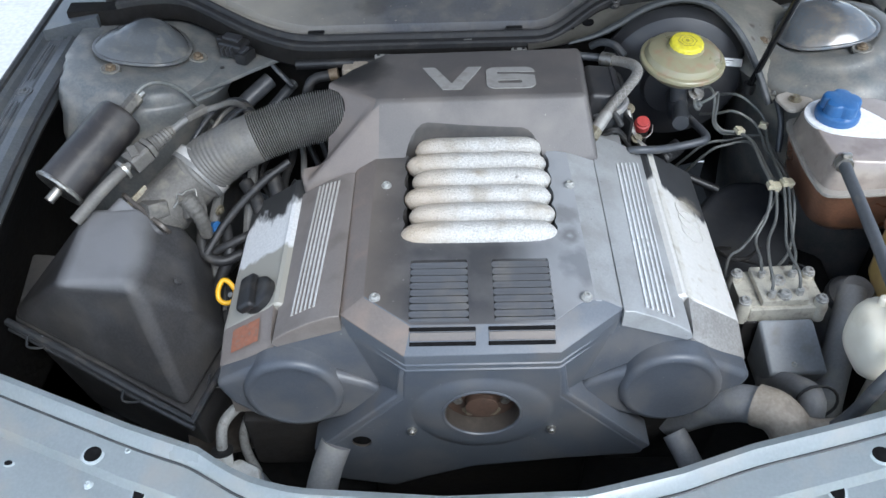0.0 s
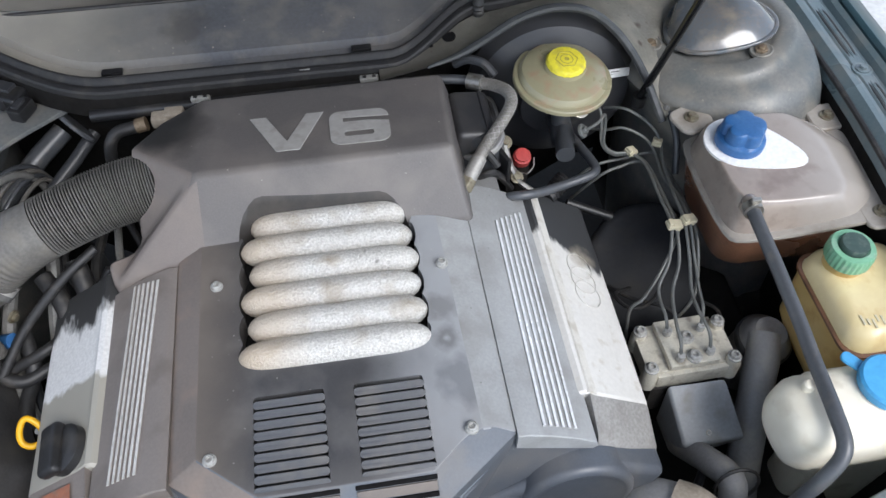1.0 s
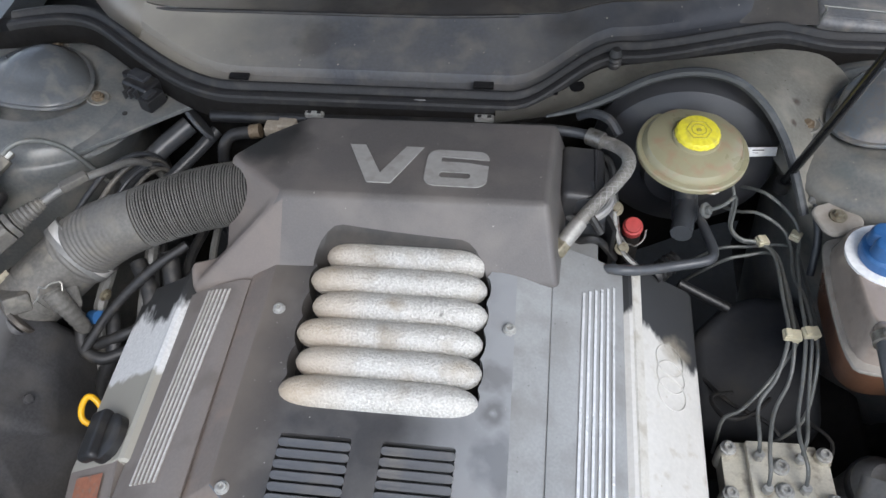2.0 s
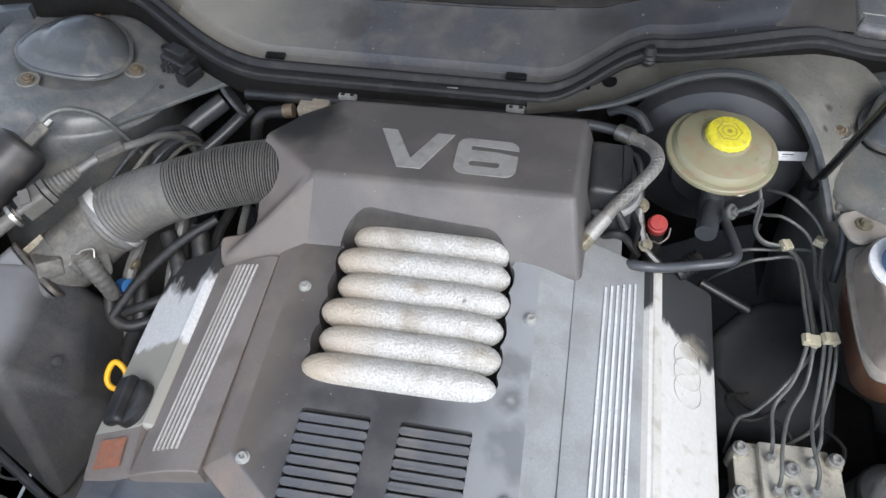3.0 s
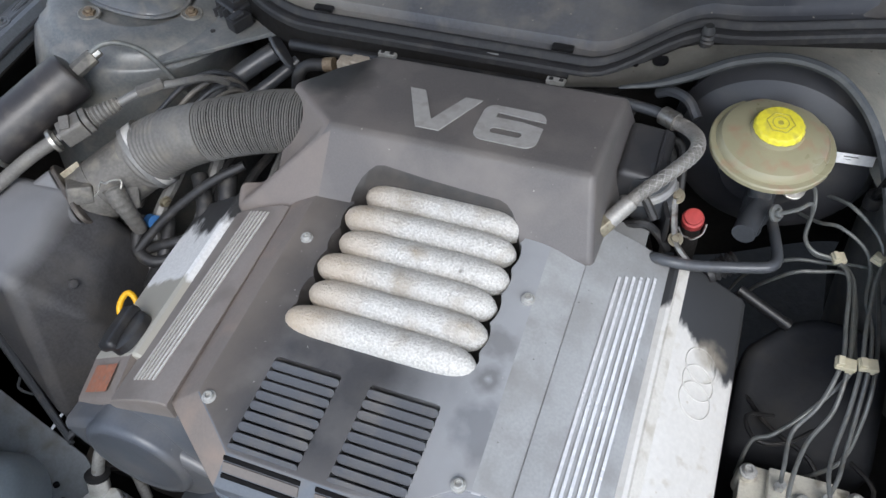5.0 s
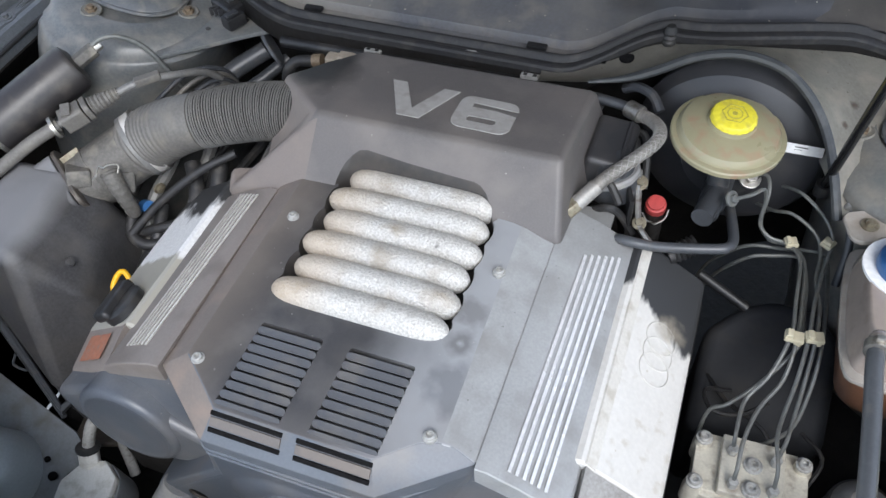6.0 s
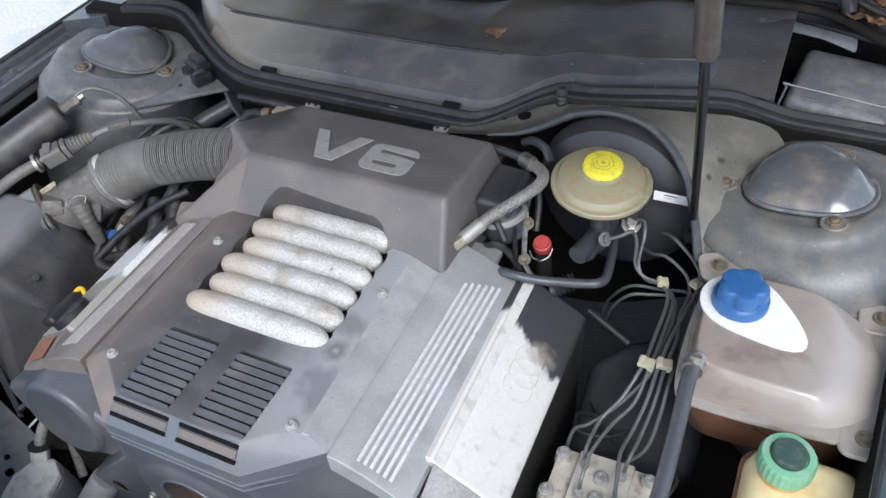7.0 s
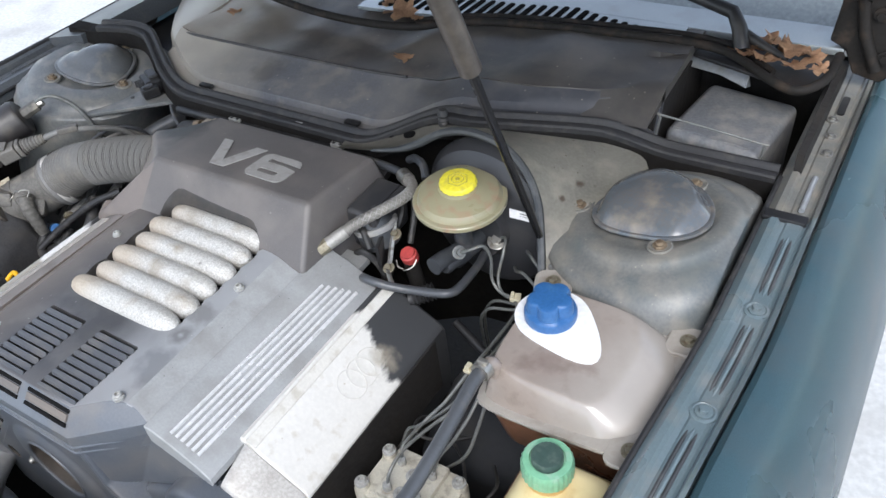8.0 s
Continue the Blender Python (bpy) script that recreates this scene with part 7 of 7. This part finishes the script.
loop = [Vector((0.0115 * math.cos(a) * (1 - 0.3 * math.sin(a)), 0.0, 0.0160 * math.sin(a))) for a in span(0, 2 * math.pi, 24)]
bm = tube(loop, 0.0036, 10, smooth=False)
bm.transform(pose(-0.402, 0.677, 0.722, -48, 0, 15))
part("ring", bm, M_yring, dip, "yellow ring handle")
part("rod", tube([(-0.402, 0.686, 0.705), (-0.395, 0.70, 0.66), (-0.37, 0.72, 0.55)], 0.004, 8), M_steel, dip)

# rail with two clips on the bulkhead behind the engine
rail = thing("bulkhead_rail", "black rail on the bulkhead with two bright clips", "rail")
part("bar", tube([(-0.33, 1.030, 0.853), (-0.194, 1.030, 0.855), (0.017, 1.028, 0.859), (0.075, 1.026, 0.856), (0.11, 1.02, 0.846)], 0.008, 10, smooth=False), M_black, rail)
part("strip", box((-0.13, 1.040, 0.880), (0.150, 0.003, 0.004), 0.001, pose(0, 0, 0, 0, -2, 0)), M_bolt, rail, "bright edge strip")
for x, z in ((-0.194, 0.860), (0.017, 0.865)):
    c = part("clip", box((x, 1.031, z + 0.003), (0.024, 0.012, 0.009), 0.002), M_bolt, rail, "bright spring clip")
    for dx in (-0.006, 0.006):
        part("hole", box((x + dx, 1.0285, z + 0.0076), (0.005, 0.004, 0.0016), 0.0005), M_black, c)

# front: alternator side, pipes and the thermostat neck
al = thing("oil_filter", "dull silver octagonal filter housing", "filter")
ao = Vector((-0.3962, 0.4726, 0.5488))
ad = Vector((-0.20, -0.06, 0.98)).normalized()
part("housing", prism(circle(0.0455, 8), -0.012, 0.0, 0.004, 2, axis_to(ao, ad, 22)), M_filter, al, "stamped octagonal end", 30)
part("canister", revolve([(0.036, -0.064), (0.0445, -0.056), (0.0455, -0.014), (0.044, -0.011)], 32, axis_to(ao, ad)), M_bracket, al, "dusty grey canister")
part("neck", prism(circle(0.014, 6), -0.012, 0.012, 0.002, 1, axis_to((-0.412, 0.513, 0.556), (0.0, 0.45, 1))), M_filter, al, "hexagonal fitting")
part("gasket", revolve([(0.0115, 0.012), (0.0155, 0.014), (0.0155, 0.017), (0.0115, 0.019)], 16, axis_to((-0.412, 0.513, 0.556), (0.0, 0.45, 1))), M_rubber, al, "black gasket")
part("pipe", tube([(-0.412, 0.519, 0.567), (-0.412, 0.528, 0.580), (-0.411, 0.541, 0.593), (-0.404, 0.552, 0.602), (-0.390, 0.562, 0.612), (-0.370, 0.570, 0.625)], 0.0078, 12, 5), M_bolt, al, "bright bent metal pipe")
for p in ([(-0.380, 0.566, 0.585), (-0.390, 0.556, 0.560), (-0.393, 0.549, 0.535), (-0.390, 0.542, 0.512), (-0.380, 0.530, 0.49)],):
    solid("cooling_pipe", tube(p, 0.007, 10, 5), M_bolt, "bright bent metal pipe", "pipe", "front pipes")
solid("radiator_hose", tube([(-0.248, 0.505, 0.612), (-0.262, 0.480, 0.585), (-0.272, 0.45, 0.55), (-0.275, 0.40, 0.48), (-0.275, 0.36, 0.40)], 0.021, 16, 5), M_dusthose, "thick grey radiator hose", "hose")
fp = thing("front_pipe", "pale grey bent pipe with a black rubber end", "pipe")
part("bend", tube([(-0.458, 0.388, 0.455), (-0.431, 0.415, 0.460), (-0.398, 0.448, 0.460), (-0.355, 0.466, 0.460), (-0.290, 0.460, 0.455), (-0.220, 0.440, 0.440), (-0.15, 0.41, 0.42)], 0.0165, 16, 6), M_bracket, fp, "pale grey bent tube", 60)
part("sleeve", tube([(-0.470, 0.376, 0.452), (-0.440, 0.406, 0.458)], 0.0205, 16, 10, radii=lambda t: 1 + 0.06 * math.sin(t * 30)), M_rubber, fp, "black ribbed rubber end")
neck = thing("thermostat_neck", "dusty tan cast water neck", "pipe elbow")
part("hose", tube([(0.205, 0.555, 0.575), (0.235, 0.535, 0.635), (0.262, 0.512, 0.682), (0.285, 0.494, 0.700)], 0.0235, 20, 6), M_dusthose, neck, "dusty rubber hose on the neck", 60)
part("elbow", tube([(0.278, 0.499, 0.698), (0.297, 0.484, 0.703), (0.312, 0.462, 0.692), (0.318, 0.440, 0.660), (0.318, 0.42, 0.62)], 0.0265, 22, 6), M_tan, neck, "tan elbow", 60)
part("branch", tube([(0.312, 0.466, 0.703), (0.338, 0.458, 0.706), (0.362, 0.455, 0.712)], 0.0135, 16, smooth=False), M_tan, neck)
for p, r in (([(0.345, 0.60, 0.60), (0.350, 0.55, 0.66), (0.357, 0.515, 0.68), (0.345, 0.48, 0.64), (0.33, 0.44, 0.56)], 0.016), ([(0.466, 0.690, 0.685), (0.455, 0.660, 0.672), (0.4466, 0.639, 0.652), (0.4266, 0.592, 0.62), (0.4117, 0.549, 0.58), (0.4032, 0.520, 0.555), (0.395, 0.49, 0.50)], 0.021),
             ([(0.20, 0.52, 0.60), (0.215, 0.49, 0.585), (0.235, 0.46, 0.55), (0.245, 0.42, 0.48)], 0.016)):
    solid("coolant_hose", tube(p, r, 14, 5), M_dusthose, "dusty grey rubber hose at the front of the bay", "hose", "front hoses")
solid("cable_tie", tube([(0.36 + 0.026 * math.cos(a), 0.512 + 0.022 * math.sin(a) * 0.4, 0.682 + 0.022 * math.sin(a)) for a in span(0, 2 * math.pi, 16)], 0.002, 6, smooth=False), M_black, "black cable tie round two hoses", "cable tie")
pump = solid("steering_pump", revolve([(0.030, 0), (0.034, 0.02), (0.034, 0.10), (0.020, 0.12)], 28, axis_to((0.466, 0.700, 0.575), (0.05, -0.1, 1))), M_dusthose, "rounded grey housing below the reservoirs", "pump")
part("rim", revolve([(0.0335, 0.088), (0.0360, 0.090), (0.0360, 0.098), (0.0335, 0.101)], 28, axis_to((0.466, 0.700, 0.575), (0.05, -0.1, 1))), M_hose, pump, "dark crimped rim")

hb_ = thing("lamp_bracket", "grey pressed bracket behind the headlamp", "bracket")
part("plate", mesh_of([(-0.70, 0.60, 0.555), (-0.47, 0.545, 0.53), (-0.425, 0.515, 0.515), (-0.44, 0.40, 0.475), (-0.58, 0.33, 0.470), (-0.72, 0.34, 0.48),
                       (-0.70, 0.60, 0.545), (-0.47, 0.545, 0.52), (-0.425, 0.515, 0.505), (-0.44, 0.40, 0.465), (-0.58, 0.33, 0.460), (-0.72, 0.34, 0.47)],
                      [(0, 1, 2, 3, 4, 5), (11, 10, 9, 8, 7, 6)] + [(i, 6 + i, 6 + (i + 1) % 6, (i + 1) % 6) for i in range(6)], 0.003), M_bracket, hb_, "dusty blue-grey plate")
for x, y, z, r in ((-0.488, 0.500, 0.5195, 0.004), (-0.470, 0.484, 0.5135, 0.006), (-0.447, 0.492, 0.5135, 0.0045)):
    part("hole", revolve([(r, 0), (r, 0.004)], 12, pose(x, y, z, -10, 4, 0)), M_void, hb_)
lp = thing("headlamp_housing", "rounded grey back of the headlamp", "headlamp")
part("shell", revolve([(0.060, -0.16), (0.058, -0.06), (0.052, -0.02), (0.040, -0.004), (0.02, 0.0)], 32, pose(-0.545, 0.452, 0.575, 12, 0, 0)), M_slam, lp, "", 60)
ms_ = thing("engine_mount_shield", "dull brown shield below the air box", "shield")
part("plate", box((-0.43, 0.605, 0.50), (0.13, 0.12, 0.01), 0.004, pose(0, 0, 0, -14, 6, 20)), M_sleeve, ms_)

# subframe and unseen masses below, black with oil
for nm, c, s in (("chassis_leg", (0.47, 0.75, 0.50), (0.10, 0.95, 0.14)), ("chassis_leg", (-0.52, 0.88, 0.38), (0.10, 0.60, 0.14))):
    part("chassis_leg", box(c, s, 0.015), M_dark, car, "dark chassis leg")
sc = thing("starter_cover", "smooth black cover deep beside the engine", "cover")
bm = prism([(0.289, 0.880), (0.325, 0.915), (0.360, 0.932), (0.410, 0.932), (0.445, 0.900), (0.445, 0.775), (0.290, 0.765)], 0.46, 0.685, 0.018, 4)
for v in bm.verts:
    v.co.z -= 0.55 * max(0.0, 0.93 - v.co.y) ** 1.15 * (v.co.z > 0.6)
part("shell", bm, M_shield, sc, "blue-black moulded shell", 50)
part("outlet", joined(tube([(0.268, 0.922, 0.706), (0.330, 0.901, 0.688)], 0.0062, 14, smooth=False), tube([(0.322, 0.904, 0.690), (0.328, 0.902, 0.6885)], 0.0070, 14, smooth=False)), M_black, sc, "black rubber drain outlet")

# dead leaves
def leaf(p, size, seed, a):
    random.seed(seed)
    out = []
    n = 22
    for i in range(n):
        t = 2 * math.pi * i / n
        lobes = (0.58 + 0.36 * abs(math.cos(2.5 * t)) ** 1.5 - 0.10 * (i % 2)) * random.uniform(0.75, 1.15)
        out.append((size * lobes * math.cos(t), size * 0.72 * lobes * math.sin(t)))
    bm = bmesh.new()
    c = bm.verts.new((0, 0, size * 0.12))
    vs = [bm.verts.new((x, y, size * (random.uniform(-0.05, 0.22) + 0.45 * (x / size) ** 2))) for x, y in out]
    for i in range(n):
        bm.faces.new((c, vs[i], vs[(i + 1) % n]))
    bmesh.ops.solidify(bm, geom=bm.faces[:], thickness=0.0006)
    bm.transform(pose(*p, random.uniform(-15, 15), random.uniform(-15, 15), a))
    return solid("dead_leaf", bm, M_leaf, "curled brown dead leaf on the plenum cover", "leaf", "dead leaves", angle=180)


for p, size, seed, a in (((0.028, 1.206, 0.925), 0.022, 1, 20), ((-0.048, 1.318, 0.940), 0.044, 2, 70), ((-0.39, 1.26, 0.915), 0.020, 3, 10), ((-0.095, 1.345, 0.938), 0.022, 4, 140), ((-0.02, 1.312, 0.936), 0.02, 8, 0),
                         ((0.505, 1.405, 0.922), 0.036, 5, 0), ((0.540, 1.395, 0.922), 0.034, 6, 80), ((0.568, 1.380, 0.922), 0.03, 7, 30), ((0.525, 1.380, 0.926), 0.026, 9, 200), ((0.590, 1.395, 0.926), 0.026, 10, 250), ((0.555, 1.408, 0.932), 0.028, 11, 120), ((0.480, 1.398, 0.922), 0.02, 12, 300),
                         ((0.515, 1.415, 0.930), 0.030, 13, 40), ((0.578, 1.400, 0.930), 0.028, 14, 100), ((0.535, 1.412, 0.936), 0.024, 15, 170), ((0.498, 1.386, 0.925), 0.022, 16, 220), ((0.560, 1.395, 0.934), 0.030, 17, 330), ((0.600, 1.375, 0.924), 0.022, 18, 60)):
    leaf(p, size, seed, a)
